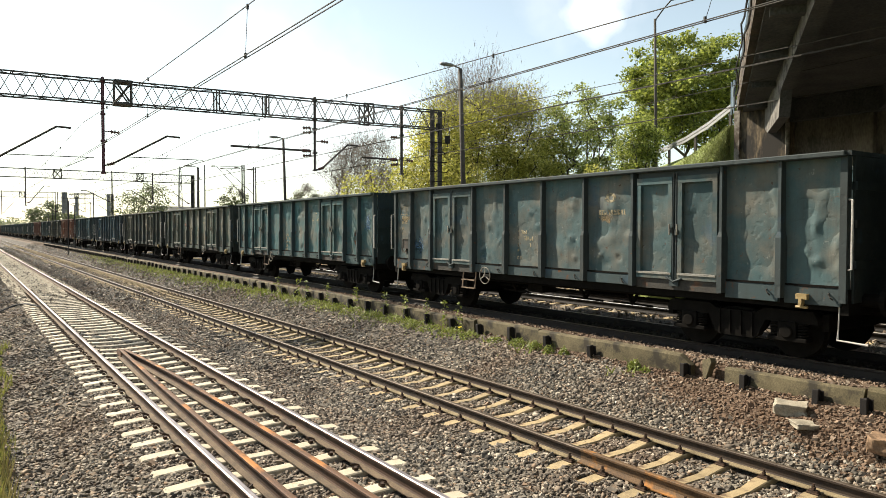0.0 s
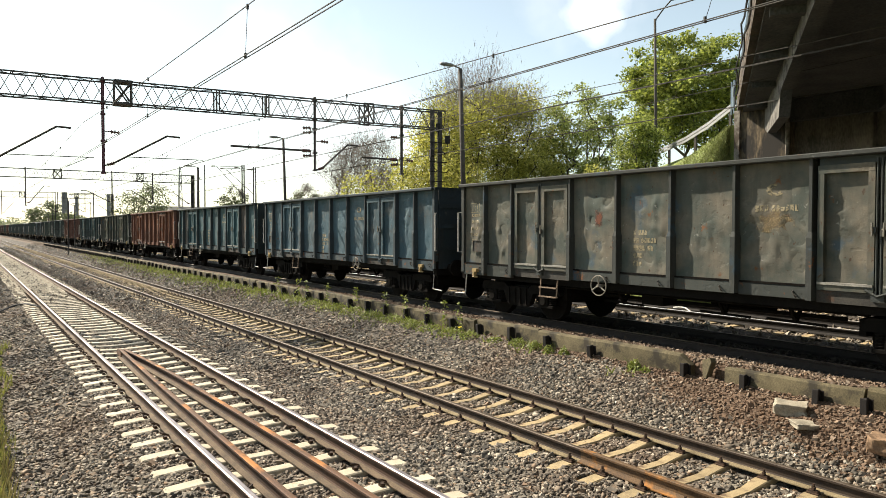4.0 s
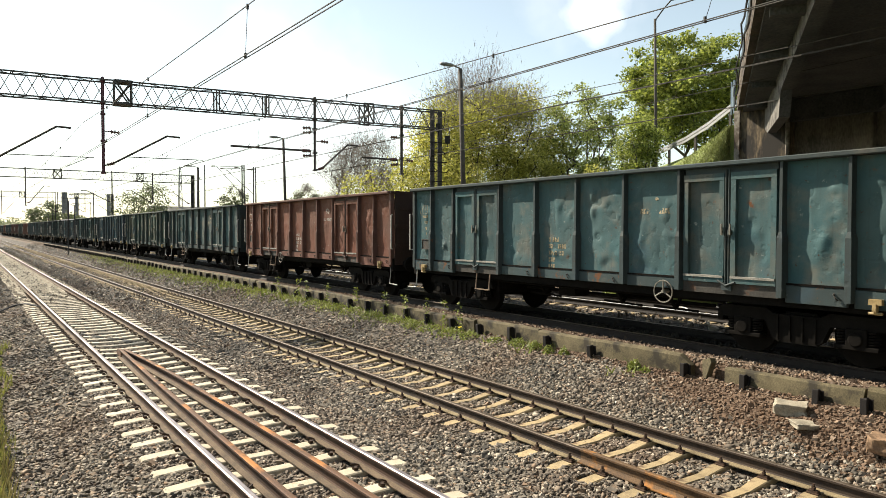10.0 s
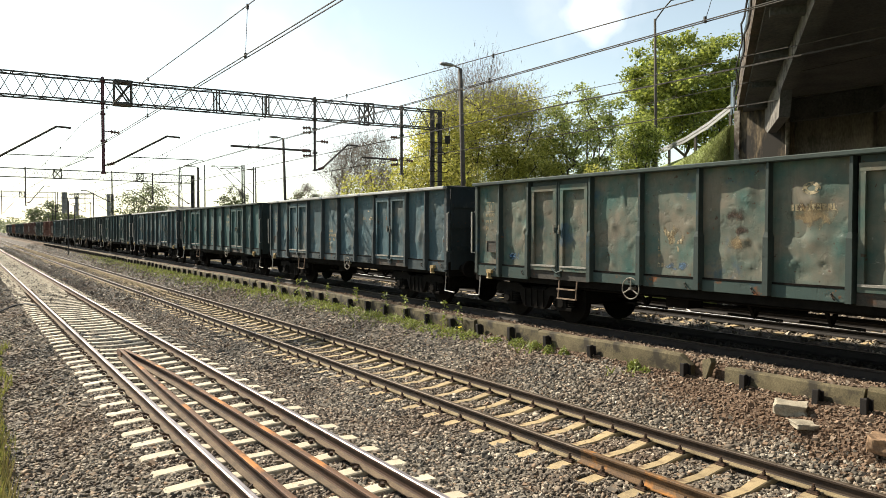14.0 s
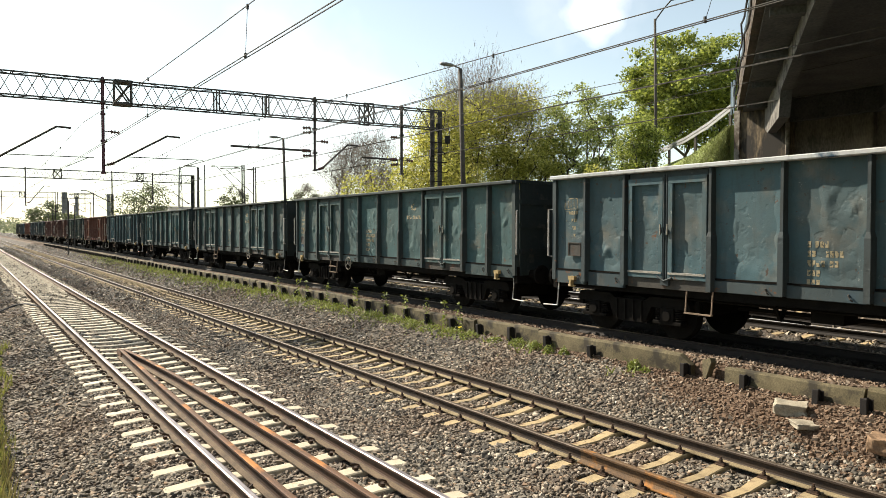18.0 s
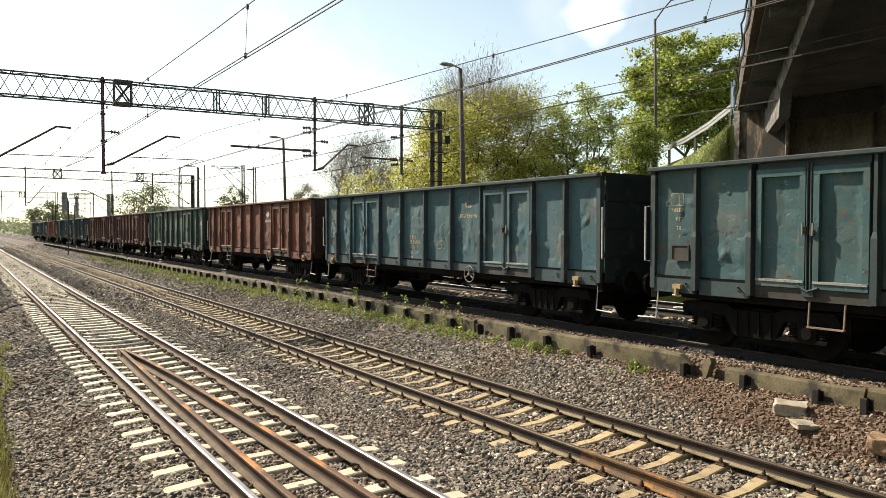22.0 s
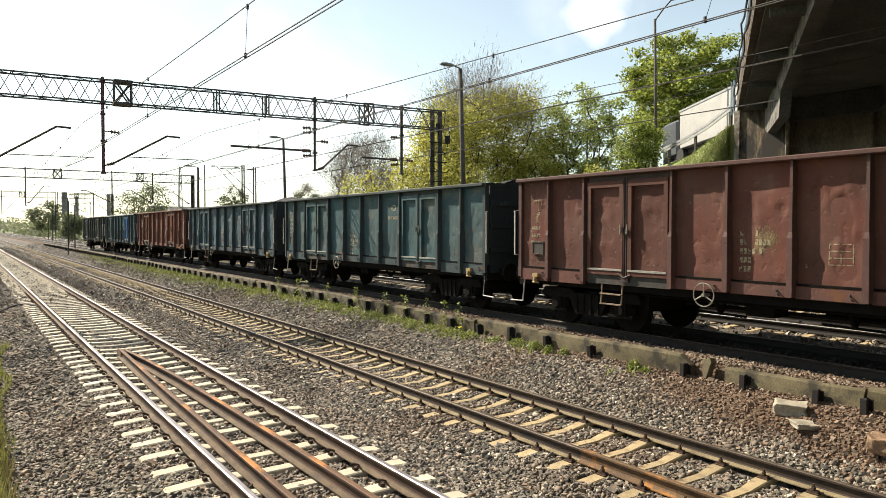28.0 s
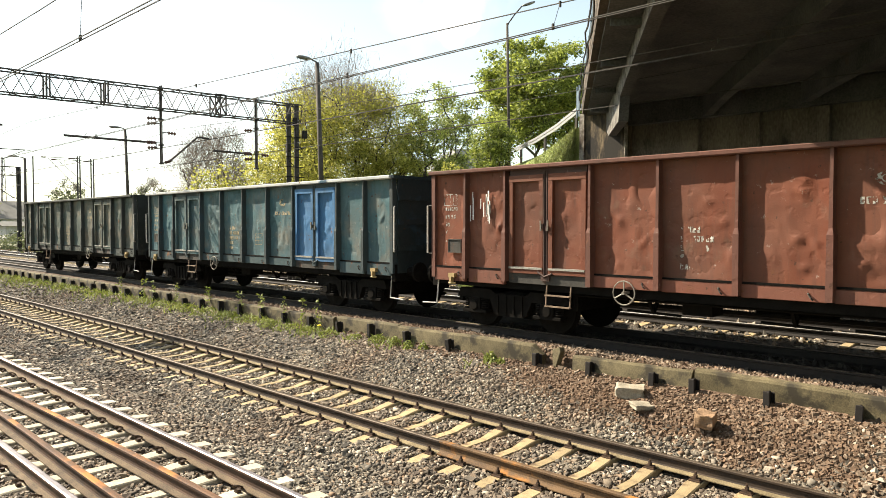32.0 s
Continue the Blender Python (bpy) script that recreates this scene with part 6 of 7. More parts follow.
# ---- road bridge over the tracks ----
DIR = Vector((0.830, 0.558, 0))          # along the bridge, away from the camera
SIDE = Vector((0.558, -0.830, 0))        # across it


def on_bridge(s, c, z):
    p = DIR * s + SIDE * (c + 0.66)
    return (p.x, p.y, z)


def slab(bm, s0, s1, c0, c1, z0, z1):
    v = [bm.verts.new(on_bridge(s, c, z)) for z in (z0, z1) for c in (c0, c1) for s in (s0, s1)]
    for q in ((0, 2, 3, 1), (4, 5, 7, 6), (0, 1, 5, 4), (2, 6, 7, 3), (0, 4, 6, 2), (1, 3, 7, 5)):
        bm.faces.new([v[i] for i in q])


def build_bridge():
    b = thing("road_bridge", "old concrete road bridge crossing above the tracks, coloured dark beneath for shade", "bridge", kind="structure")
    far = 24.0
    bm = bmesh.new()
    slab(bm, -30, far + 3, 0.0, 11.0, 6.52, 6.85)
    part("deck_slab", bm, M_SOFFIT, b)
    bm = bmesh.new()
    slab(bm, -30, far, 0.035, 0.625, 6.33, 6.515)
    part("cantilever_slab", bm, M_SOFFIT, b, "slab under the footway, coloured dark for shade")
    bm = bmesh.new()
    slab(bm, -30, far, -0.12, 0.03, 6.40, 7.05)
    part("deck_edge", bm, M_FASCIA, b, "rust-stained concrete deck edge")
    for k, c in enumerate((0.75, 3.4, 5.6, 7.8, 10.0)):
        bm = bmesh.new()
        rows = []
        line = ((-30, 6.06), (12, 6.04), (17.4, 5.84), (17.9, 5.31), (21.9, 5.46), (23.2, 5.78)) if k == 0 else ((-30, 6.10), (12, 6.10), (19, 6.02), (23.4, 5.80))
        for s, z in line:
            rows.append([bm.verts.new(on_bridge(s, c + d, zz)) for d, zz in ((-0.12, z), (0.12, z), (0.12, 6.56), (-0.12, 6.56))])
        for ra, rb in zip(rows, rows[1:]):
            for i in range(4):
                bm.faces.new((ra[i], ra[(i + 1) % 4], rb[(i + 1) % 4], rb[i]))
        bm.faces.new(rows[0])
        bm.faces.new(rows[-1])
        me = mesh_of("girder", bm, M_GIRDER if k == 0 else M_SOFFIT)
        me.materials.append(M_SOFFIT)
        # downward faces get the darker colour, as painted-in shade
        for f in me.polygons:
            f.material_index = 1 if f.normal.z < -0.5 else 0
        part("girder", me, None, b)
    s = -6.0
    while s < far - 1:
        bm = bmesh.new()
        slab(bm, s, s + 0.22, 0.1, 0.80, 6.20, 6.40)
        part("bracket", bm, M_SOFFIT, b)
        bm = bmesh.new()
        slab(bm, s + 0.5, s + 0.72, 0.75, 0.82, 6.1, 6.4)
        part("drain_stub", bm, M_SOFFIT, b)
        s += 3.1
    # far abutment with upright ribs
    bm = bmesh.new()
    box(bm, 19.9, 21.6, 11.12, 12.6, 0.2, 6.5)
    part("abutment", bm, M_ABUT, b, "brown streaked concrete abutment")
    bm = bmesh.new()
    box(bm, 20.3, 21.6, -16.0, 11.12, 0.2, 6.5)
    part("abutment_wall", bm, M_SHADEWALL, b, "abutment wall coloured dark for the shade under the deck")
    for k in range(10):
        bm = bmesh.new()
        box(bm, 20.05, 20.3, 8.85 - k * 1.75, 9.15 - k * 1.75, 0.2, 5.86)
        part("abutment_rib", bm, M_SHADEWALL, b, bevel=0.02)
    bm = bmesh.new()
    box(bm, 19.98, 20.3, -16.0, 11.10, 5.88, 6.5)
    part("bearing_beam", bm, M_SOFFIT, b, "bearing beam coloured dark for the shade under the deck")
    bm = bmesh.new()
    tube(bm, [(19.80, 11.06, 0.4), (19.80, 11.06, 5.9)], 0.06, 8)
    part("drain_pipe", bm, M_CONC, b, "pale drain pipe")
    bm = bmesh.new()
    box(bm, 19.82, 20.2, 12.6, 12.78, 0.3, 6.4)
    part("abutment_corner", bm, M_CONC, b, "crumbling corner pillar")
    bm = bmesh.new()
    box(bm, 19.82, 19.9, 10.8, 12.6, 4.62, 4.74)
    part("abutment_ledge", bm, M_CONC, b)
    # side railing with faded blue panels
    bm = bmesh.new()
    for z in (7.25, 7.6, 7.95):
        a, e = on_bridge(-20, -0.02, z), on_bridge(far, -0.02, z)
        tube(bm, [a, e], 0.03, 6)
    s = -20.0
    while s <= far:
        bar(bm, on_bridge(s, -0.02, 7.0), on_bridge(s, -0.02, 8.0), 0.06)
        s += 1.6
    part("railing", bm, M_BLUERAIL, b, "faded blue steel railing")
    bm = bmesh.new()
    for z in (6.8, 7.12):
        bar(bm, (20.24, 13.06, z), (20.41, 13.26, z), 0.02, 0.32)
    for p in ((20.24, 13.06), (20.41, 13.26)):
        bar(bm, (*p, 6.4), (*p, 7.45), 0.045)
    part("end_panel", bm, M_BLUERAIL, b, "faded blue panel at the railing's end")
    # cables hung under the deck
    bm = bmesh.new()
    for c, z, sag in ((-0.18, 6.6, 0.06), (-0.22, 6.85, 0.1)):
        pts = []
        for k in range(60):
            s = far - 0.5 - k * 0.5
            pts.append(on_bridge(s, c + 0.06 * noise.noise((s * 0.8, z, 0)), z + 0.25 * noise.noise((s * 0.45, c, 2))))
        tube(bm, pts, 0.02, 5)
    part("cable", bm, M_TYRE, b, "loose black cables along the deck edge")


build_bridge()

# ---- road ramp beyond the bridge, with its grass slope and guard rail ----
RAMP0 = Vector((21.7, 14.1, 0))
RAMP_DIR = Vector((0.616, 0.788, 0)).normalized()
RAMP_SIDE = Vector((RAMP_DIR.y, -RAMP_DIR.x, 0))


def ramp(d, c, z):
    p = RAMP0 + RAMP_DIR * d + RAMP_SIDE * c
    return Vector((p.x, p.y, z))


def road_z(d):
    if d < 0:
        return 6.32 + min(0.54, -0.12 * d)
    d = min(d, 7.0)
    return 6.32 - 0.12 * d + 0.0086 * d * d


CONE = ((-3.0, -3.6), (-3.3, -2.6), (-3.1, -1.6), (-2.6, -0.6))       # toe of the slope's end, along and across the ramp


def build_ramp():
    bm = bmesh.new()
    rows = []
    for k in range(17):
        d = -2 + k * 4.0
        z = road_z(d)
        if d > 55:
            z = max(z - (d - 55) * 0.05, 0.7)
        rows.append([bm.verts.new(ramp(d, c, zz)) for c, zz in ((-4.2 * (z - 0.4) / 5.8, 0.35), (-0.75, z - 0.62), (0.3, z - 0.05), (12, z), (22, 0.35))])
    for a, b in zip(rows, rows[1:]):
        for i in range(4):
            bm.faces.new((a[i], a[i + 1], b[i + 1], b[i]))
    bm.faces.new(rows[-1])
    toe = [rows[0][0]] + [bm.verts.new(ramp(d, c, 0.35)) for d, c in CONE]
    for a, b in zip(toe, toe[1:]):
        bm.faces.new((rows[0][1], a, b))
    bm.faces.new((rows[0][2], rows[0][1], toe[-1]))
    ob = single("road_embankment", bm, surface("grassy_slope", (0.10, 0.13, 0.03), (0.21, 0.25, 0.07), 2.5, 0.95, 0, 0.3, 30, 0.02),
                "grass-covered road embankment rising to the bridge", "embankment", kind="structure")
    bm = bmesh.new()
    rows = [[bm.verts.new(ramp(-2 + k * 4, c, road_z(-2 + k * 4) + 0.02)) for c in (0.6, 8.6)] for k in range(14)]
    for a, b in zip(rows, rows[1:]):
        bm.faces.new((a[0], a[1], b[1], b[0]))
    single("road", bm, M_ASPHALT, "grey asphalt ramp road", "road", kind="structure")
    g = thing("guard_rail", "galvanised steel road guard rail along the ramp", "guard rail")
    for z0 in (0.50, 0.63):
        for k in range(12):
            a, b = -0.5 + k * 3, 2.5 + k * 3
            bm = bmesh.new()
            bar(bm, ramp(a, 0.0, road_z(a) + z0), ramp(b, 0.0, road_z(b) + z0), 0.035, 0.10)
            part("rail_beam", bm, M_GALV, g)
    for k in range(9):
        d = 0.2 + k * 4.0
        bm = bmesh.new()
        bar(bm, ramp(d, 0.05, road_z(d) - 0.6), ramp(d, 0.05, road_z(d) + 0.68), 0.09)
        part("rail_post", bm, M_POLE, g)
    # grass blades on the slope
    rs = np.random.RandomState(8)
    n = 52000
    d, u = -2.0 + 30 * rs.uniform(0, 1, n) ** 1.6, rs.uniform(0, 1, n)
    z = np.array([road_z(v) for v in d])
    c = -0.75 - u * (4.2 * (z - 0.4) / 5.8 - 0.75)
    zz = z - 0.62 - u * (z - 0.97)
    p = np.array(RAMP0) + d[:, None] * np.array(RAMP_DIR) + c[:, None] * np.array(RAMP_SIDE)
    p[:, 2] = zz
    # and round the cone at its end
    apex = np.array(ramp(-2, -0.75, road_z(-2) - 0.62))
    rim = [np.array(ramp(-2, -4.2 * (road_z(-2) - 0.4) / 5.8, 0.35))] + [np.array(ramp(dd, cc, 0.35)) for dd, cc in CONE]
    for a, b in zip(rim, rim[1:]):
        u, w = rs.uniform(0, 1, 3500) ** 0.7, rs.uniform(0, 1, 3500)
        p = np.concatenate([p, apex + u[:, None] * (a + w[:, None] * (b - a) - apex)])
    blades("slope_grass", p, 0.11, 0.010, M_SLOPE, rs, "long spring grass on the embankment slope")


def blades(name, p, height, width, material, rs, label, lean=0.5):
    """Grass blades as narrow bent triangles, one mesh."""
    n = len(p)
    a = rs.uniform(0, 2 * np.pi, n)
    h = height * rs.uniform(0.5, 1.3, n)
    s = np.stack([np.cos(a), np.sin(a), np.zeros(n)], 1) * (width * rs.uniform(0.6, 1.4, n))[:, None]
    b = rs.uniform(0, 2 * np.pi, n)
    tip = p + np.stack([np.cos(b) * lean * h, np.sin(b) * lean * h, h], 1)
    v = np.stack([p - s, p + s, tip], 1).reshape(-1, 3)
    ob = new(name, raw(name, v, np.arange(3 * n).reshape(-1, 3), material))
    return tagged(ob, label, "grass", kind="stuff")


build_ramp()

# ---- plants ----


def leaves_at(p, size, rs, flat=0.3):
    """Leaf clumps: small bent quads round the points p."""
    n = len(p)
    nrm = rs.normal(0, 1, (n, 3))
    nrm[:, 2] = np.abs(nrm[:, 2]) + flat
    nrm /= np.linalg.norm(nrm, axis=1)[:, None]
    ref = rs.normal(0, 1, (n, 3))
    a = np.cross(nrm, ref)
    a /= np.linalg.norm(a, axis=1)[:, None] + 1e-9
    b = np.cross(nrm, a)
    s = (size * rs.uniform(0.55, 1.35, n))[:, None]
    v = np.stack([p - a * s, p + b * s * 0.6 - nrm * s * 0.15, p + a * s, p - b * s * 0.6 - nrm * s * 0.15], 1).reshape(-1, 3)
    return v, np.arange(4 * n).reshape(-1, 4)


def build_tree(name, label, x, y, z, height, radius, low, stems, leaf_mat, leaf_size, count, seed, clumps=80, bare=2.0, group="", puff=0.17):
    """A tree: stems whose limbs fork out to leaf clumps within an uneven crown; above bare x height only twigs."""
    ns = np.random.RandomState(seed)
    t = thing(name, label, "shrub" if name == "shrub" else "tree", pose(x, y, z), group)
    hz = height * (1 - low) / 2
    mid = height * (1 + low) / 2
    d = ns.normal(0, 1, (clumps, 3))
    d /= np.linalg.norm(d, axis=1)[:, None]
    far = ns.uniform(0.05, 1, clumps) ** 0.42
    lump = np.array([1.0 + 0.30 * noise.noise(Vector(q) * 1.7 + Vector((seed, 0, 0))) for q in d])
    c = d * (far * lump)[:, None] * np.array((radius, radius, hz)) * 0.9
    c[:, 2] += mid
    nodes, parent = [], []
    for k in range(stems):
        a = 2 * math.pi * k / stems + seed
        base = np.array((math.cos(a), math.sin(a), 0.0)) * (0.0 if stems == 1 else 0.16 * radius)
        lean = np.array((math.cos(a), math.sin(a), 0.0)) * (0.05 if stems == 1 else 0.30) * radius
        for m in range(7):
            u = m / 6
            p = base + lean * u + ns.normal(0, 0.02, 3) * radius * u
            p[2] = (mid + 0.25 * hz) * u
            nodes.append(p)
            parent.append(len(nodes) - 2 if m else -1)
    root = np.array((0, 0, mid - hz))
    for q in c[np.argsort(np.linalg.norm(c - root, axis=1))]:
        arr = np.array(nodes)
        gap = np.linalg.norm(arr - q, axis=1) + 2.0 * np.maximum(0, arr[:, 2] - q[2] + 0.12 * height * 0.5)
        k = int(np.argmin(gap))
        bend = (arr[k] + q) / 2 + ns.normal(0, 0.05, 3) * radius + np.array((0, 0, 0.04 * radius))
        nodes += [bend, q]
        parent += [k, len(nodes) - 2]
    load = [1] * len(nodes)
    for k in range(len(nodes) - 1, -1, -1):
        if parent[k] >= 0:
            load[parent[k]] += load[k]
    r0 = 0.0115 * height / math.sqrt(max(load))
    stem, boles = [], []
    for k, p in enumerate(parent):
        if p < 0:
            stem.append(len(boles))
            boles.append(bmesh.new())
        else:
            stem.append(stem[p])
            ra, rb = r0 * math.sqrt(min(load[p], load[k] * 1.6)), r0 * math.sqrt(load[k])
            tube(boles[stem[p]], [nodes[p], nodes[k]], ra, 5, rb, caps=False)
    for bm in boles:
        part("trunk", bm, M_BARK, t, smooth=True)
    leafy = c[c[:, 2] < bare * height]
    if len(leafy) and count:
        per = leafy[ns.randint(0, len(leafy), count)]
        pick = per + ns.normal(0, puff * radius, (count, 3)) * np.array((1, 1, 0.62))
        pick = pick[pick[:, 2] > 0.1]
        v, f = leaves_at(pick, leaf_size, ns)
        part("crown", raw("crown", v, f, leaf_mat), None, t)
    dry = c[c[:, 2] >= (bare - 0.12) * height]
    if len(dry):
        n = len(dry) * 240
        p = dry[ns.randint(0, len(dry), n)] + ns.normal(0, 0.12 * radius, (n, 3))
        way = p - np.array((0, 0, mid - hz * 0.6))
        way = way / np.linalg.norm(way, axis=1)[:, None] + np.clip(ns.normal(0, 0.45, (n, 3)), -0.8, 0.8)
        tip = p + way * (0.045 * radius + 0.10) * ns.uniform(0.5, 1.4, n)[:, None]
        side = ns.normal(0, 1, (n, 3)) * 0.0075
        v = np.stack([p - side, p + side, tip], 1).reshape(-1, 3)
        part("upper_crown", raw("upper_crown", v, np.arange(3 * n).reshape(-1, 3), M_TWIG), None, t, "bare grey twigs")
    return t


TREES = "trees behind the railway"
build_tree("tree", "tall spreading tree with yellow-green spring leaves and bare grey top", 27.75, 35.7, 0.5, 13.5, 5.0, 0.02, 3, M_LEAF_A, 0.075, 62000, 11, 270, 0.80, TREES, 0.12)
build_tree("tree", "broad leafy tree with yellow-green spring leaves", 29.3, 33.2, 0.5, 9.9, 3.0, 0.05, 2, M_LEAF_A, 0.075, 24000, 12, 100, 2.0, TREES, 0.13)
build_tree("tree", "bushy tree with yellow-green spring leaves", 25.0, 37.6, 0.5, 9.0, 3.1, 0.02, 3, M_LEAF_A, 0.08, 19000, 22, 120, 2.0, TREES, 0.14)
build_tree("tree", "slender group of light green trees with dark stems", 32.95, 32.1, 2.9, 9.6, 3.1, 0.08, 5, M_LEAF_B, 0.08, 19000, 13, 190, 2.0, TREES, 0.085)
build_tree("tree", "large round maple with bright green leaves", 54.6, 40.05, 5.9, 15.0, 6.9, 0.24, 1, M_LEAF_C, 0.155, 40000, 14, 230, 2.0, TREES, 0.068)
build_tree("shrub", "upright bushy green shrub on the embankment", 25.2, 21.0, 4.5, 3.75, 1.15, 0.0, 7, M_LEAF_C, 0.06, 9000, 15, 120, 2.0, "shrubs on the embankment")
build_tree("shrub", "yellow-green shrub below the embankment", 23.6, 21.9, 1.2, 4.6, 1.5, 0.05, 4, M_LEAF_A, 0.07, 6000, 16, 50, 2.0, "shrubs on the embankment")
build_tree("tree", "bare grey tree with few young leaves", 24.3, 45.6, 0.5, 10.0, 3.0, 0.1, 4, M_LEAF_A, 0.08, 1500, 17, 150, 0.4, TREES)
build_tree("shrub", "yellow-green bush beside the sidings", 21.8, 41.0, 0.4, 6.0, 2.5, 0.0, 4, M_LEAF_A, 0.085, 9000, 29, 80, 2.0, "shrubs on the embankment", 0.14)
build_tree("tree", "light green tree behind the sidings", 19.8, 98.0, 0.5, 8.8, 3.8, 0.1, 4, M_LEAF_FAR, 0.14, 4500, 18, 70, 0.9, TREES)
build_tree("tree", "dull green tree far along the line", 17.6, 150.0, 0.5, 5.5, 3.0, 0.05, 3, M_LEAF_FAR, 0.22, 3500, 19, 50, 2.0, TREES)
build_tree("tree", "dark green tree far along the line", 19.0, 219.0, 0.5, 9.5, 4.6, 0.05, 3, M_LEAF_FAR, 0.3, 3500, 20, 50, 2.0, TREES)
build_tree("tree", "small light tree behind the sidings", 24.6, 76.1, 0.5, 7.4, 1.8, 0.1, 3, M_LEAF_FAR, 0.12, 2200, 21, 50, 0.85, TREES)
build_tree("tree", "small sparse tree behind the sidings", 27.0, 62.0, 0.5, 7.0, 2.0, 0.1, 3, M_LEAF_FAR, 0.10, 2200, 23, 50, 0.8, TREES)


def hedge():
    """Scrub along the far side of the sidings."""
    ns = np.random.RandomState(31)
    n = 52000
    y = ns.uniform(55, 320, n)
    x = 19.5 + ns.normal(0, 1.0, n)
    h = 0.5 + 0.9 * np.abs(np.sin(y * 0.11) + 0.6 * np.sin(y * 0.29 + 1))
    p = np.stack([x, y, 0.5 + h * ns.uniform(0, 1, n) ** 0.7], 1)
    v, f = leaves_at(p, 0.13 + 0.0009 * (y - 55), ns)
    tagged(new("scrub", raw("scrub", v, f, M_LEAF_FAR)), "light green scrub along the far sidings", "shrubs", kind="stuff")
    n = 22000
    y = ns.uniform(300, 700, n)
    x = 60 + ns.normal(0, 60, n)
    p = np.stack([x, y, 1 + 6 * ns.uniform(0, 1, n) ** 0.6 * (0.6 + 0.5 * np.abs(np.sin(x * 0.05 + y * 0.02)))], 1)
    v, f = leaves_at(p, 0.55, ns)
    tagged(new("far_woods", raw("far_woods", v, f, M_LEAF_FAR)), "hazy far woods at the horizon", "woods", kind="stuff")


hedge()


def low_plants():
    ns = np.random.RandomState(41)
    # tall grass on the bank beside the camera
    n = 5000
    y = 4 + 26 * ns.uniform(0, 1, n) ** 1.3
    x = ns.uniform(-1.4, 0.34, n) + 0.012 * np.clip(y - 8, 0, 18)
    p = np.stack([x, y, np.interp(x, [q[0] for q in PROFILE], [q[1] for q in PROFILE])], 1)
    m = 1500
    y = ns.uniform(7.5, 21, m)
    x = 0.0372 * y - 0.10 + 0.26 * ns.uniform(-1, 1, m) * np.abs(np.sin(y * 1.3) * 0.7 + 0.35)
    q = np.stack([x, y, np.interp(x, [q[0] for q in PROFILE], [q[1] for q in PROFILE])], 1)
    p = np.concatenate([p, q])
    blades("bank_grass", p, 0.19, 0.009, M_GRASS, ns, "tall unmown grass on the bank", 0.35)
    n = 1500
    y = ns.uniform(6, 16, n)
    x = ns.uniform(0.0, 0.42, n)
    p = np.stack([x, y, np.interp(x, [q[0] for q in PROFILE], [q[1] for q in PROFILE])], 1)
    blades("dry_bank_grass", p, 0.3, 0.008, M_DRYGRASS, ns, "dry yellow grass stalks on the bank", 0.3)
    # weeds in front of the edging
    pts = []
    for cy, spread, count in ((8.4, 0.14, 30), (11.3, 0.4, 90), (13.9, 0.6, 120), (15.8, 0.8, 160), (17.6, 0.8, 160), (20.5, 1.2, 300), (24, 1.0, 300), (27.5, 1.2, 420), (31, 1.0, 330), (36, 2.2, 800), (44, 4, 1000), (60, 9, 1200)):
        yy = ns.normal(cy, spread, count)
        xx = 10.12 - np.abs(ns.normal(0, 0.22 + 0.005 * cy, count))
        pts.append(np.stack([xx, yy, np.interp(xx, [q[0] for q in PROFILE], [q[1] for q in PROFILE])], 1))
    blades("edging_weeds", np.concatenate(pts), 0.14, 0.022, M_WEED, ns, "low fresh weeds along the concrete edging", 0.8)
    # leafy clumps among them
    pts = []
    for cy, cx, wide, tall, count in ((8.35, 9.98, 0.13, 0.16, 260), (8.08, 9.95, 0.09, 0.09, 110), (10.15, 9.98, 0.10, 0.16, 170), (10.55, 9.92, 0.13, 0.14, 200), (11.0, 9.95, 0.16, 0.16, 240),
                                      (11.6, 9.98, 0.2, 0.13, 240), (12.3, 9.9, 0.2, 0.12, 220), (13.2, 9.86, 0.3, 0.10, 260), (14.0, 9.8, 0.3, 0.12, 280), (14.9, 9.82, 0.3, 0.10, 260), (15.8, 9.85, 0.3, 0.12, 280),
                                      (16.8, 9.85, 0.4, 0.12, 300), (17.9, 9.85, 0.4, 0.13, 300), (19.2, 9.85, 0.5, 0.12, 300), (20.6, 9.85, 0.5, 0.12, 280), (22.0, 9.85, 0.5, 0.12, 240)):
        a, u = ns.uniform(0, 2 * np.pi, count), ns.uniform(0, 1, count) ** 0.5
        xx, yy = cx + 0.75 * wide * u * np.cos(a), cy + 1.25 * wide * u * np.sin(a)
        zz = np.interp(xx, [q[0] for q in PROFILE], [q[1] for q in PROFILE]) + 0.02 + tall * (1 - u * u) * ns.uniform(0.3, 1.15, count)
        pts.append(np.stack([xx, yy, zz], 1))
    v, f = leaves_at(np.concatenate(pts), 0.024, ns)
    tagged(new("leafy_weeds", raw("leafy_weeds", v, f, M_WEED)), "small-leaved green weeds at the foot of the edging", "weeds", kind="stuff")
    # single tall weeds
    pts = []
    for cy in (17.6, 21.5, 19.4, 16.5, 15.4, 14.6, 13.9, 23.2, 24.0, 26):
        base = np.array((10.1, cy, 0.25))
        k = 40
        pts.append(base + np.stack([ns.normal(0, 0.05, k), ns.normal(0, 0.05, k), ns.uniform(0, 0.65, k)], 1))
    v, f = leaves_at(np.concatenate(pts), 0.045, ns)
    tagged(new("tall_weeds", raw("tall_weeds", v, f, M_WEED)), "thin tall weeds at the edging", "weeds", kind="stuff")


low_plants()


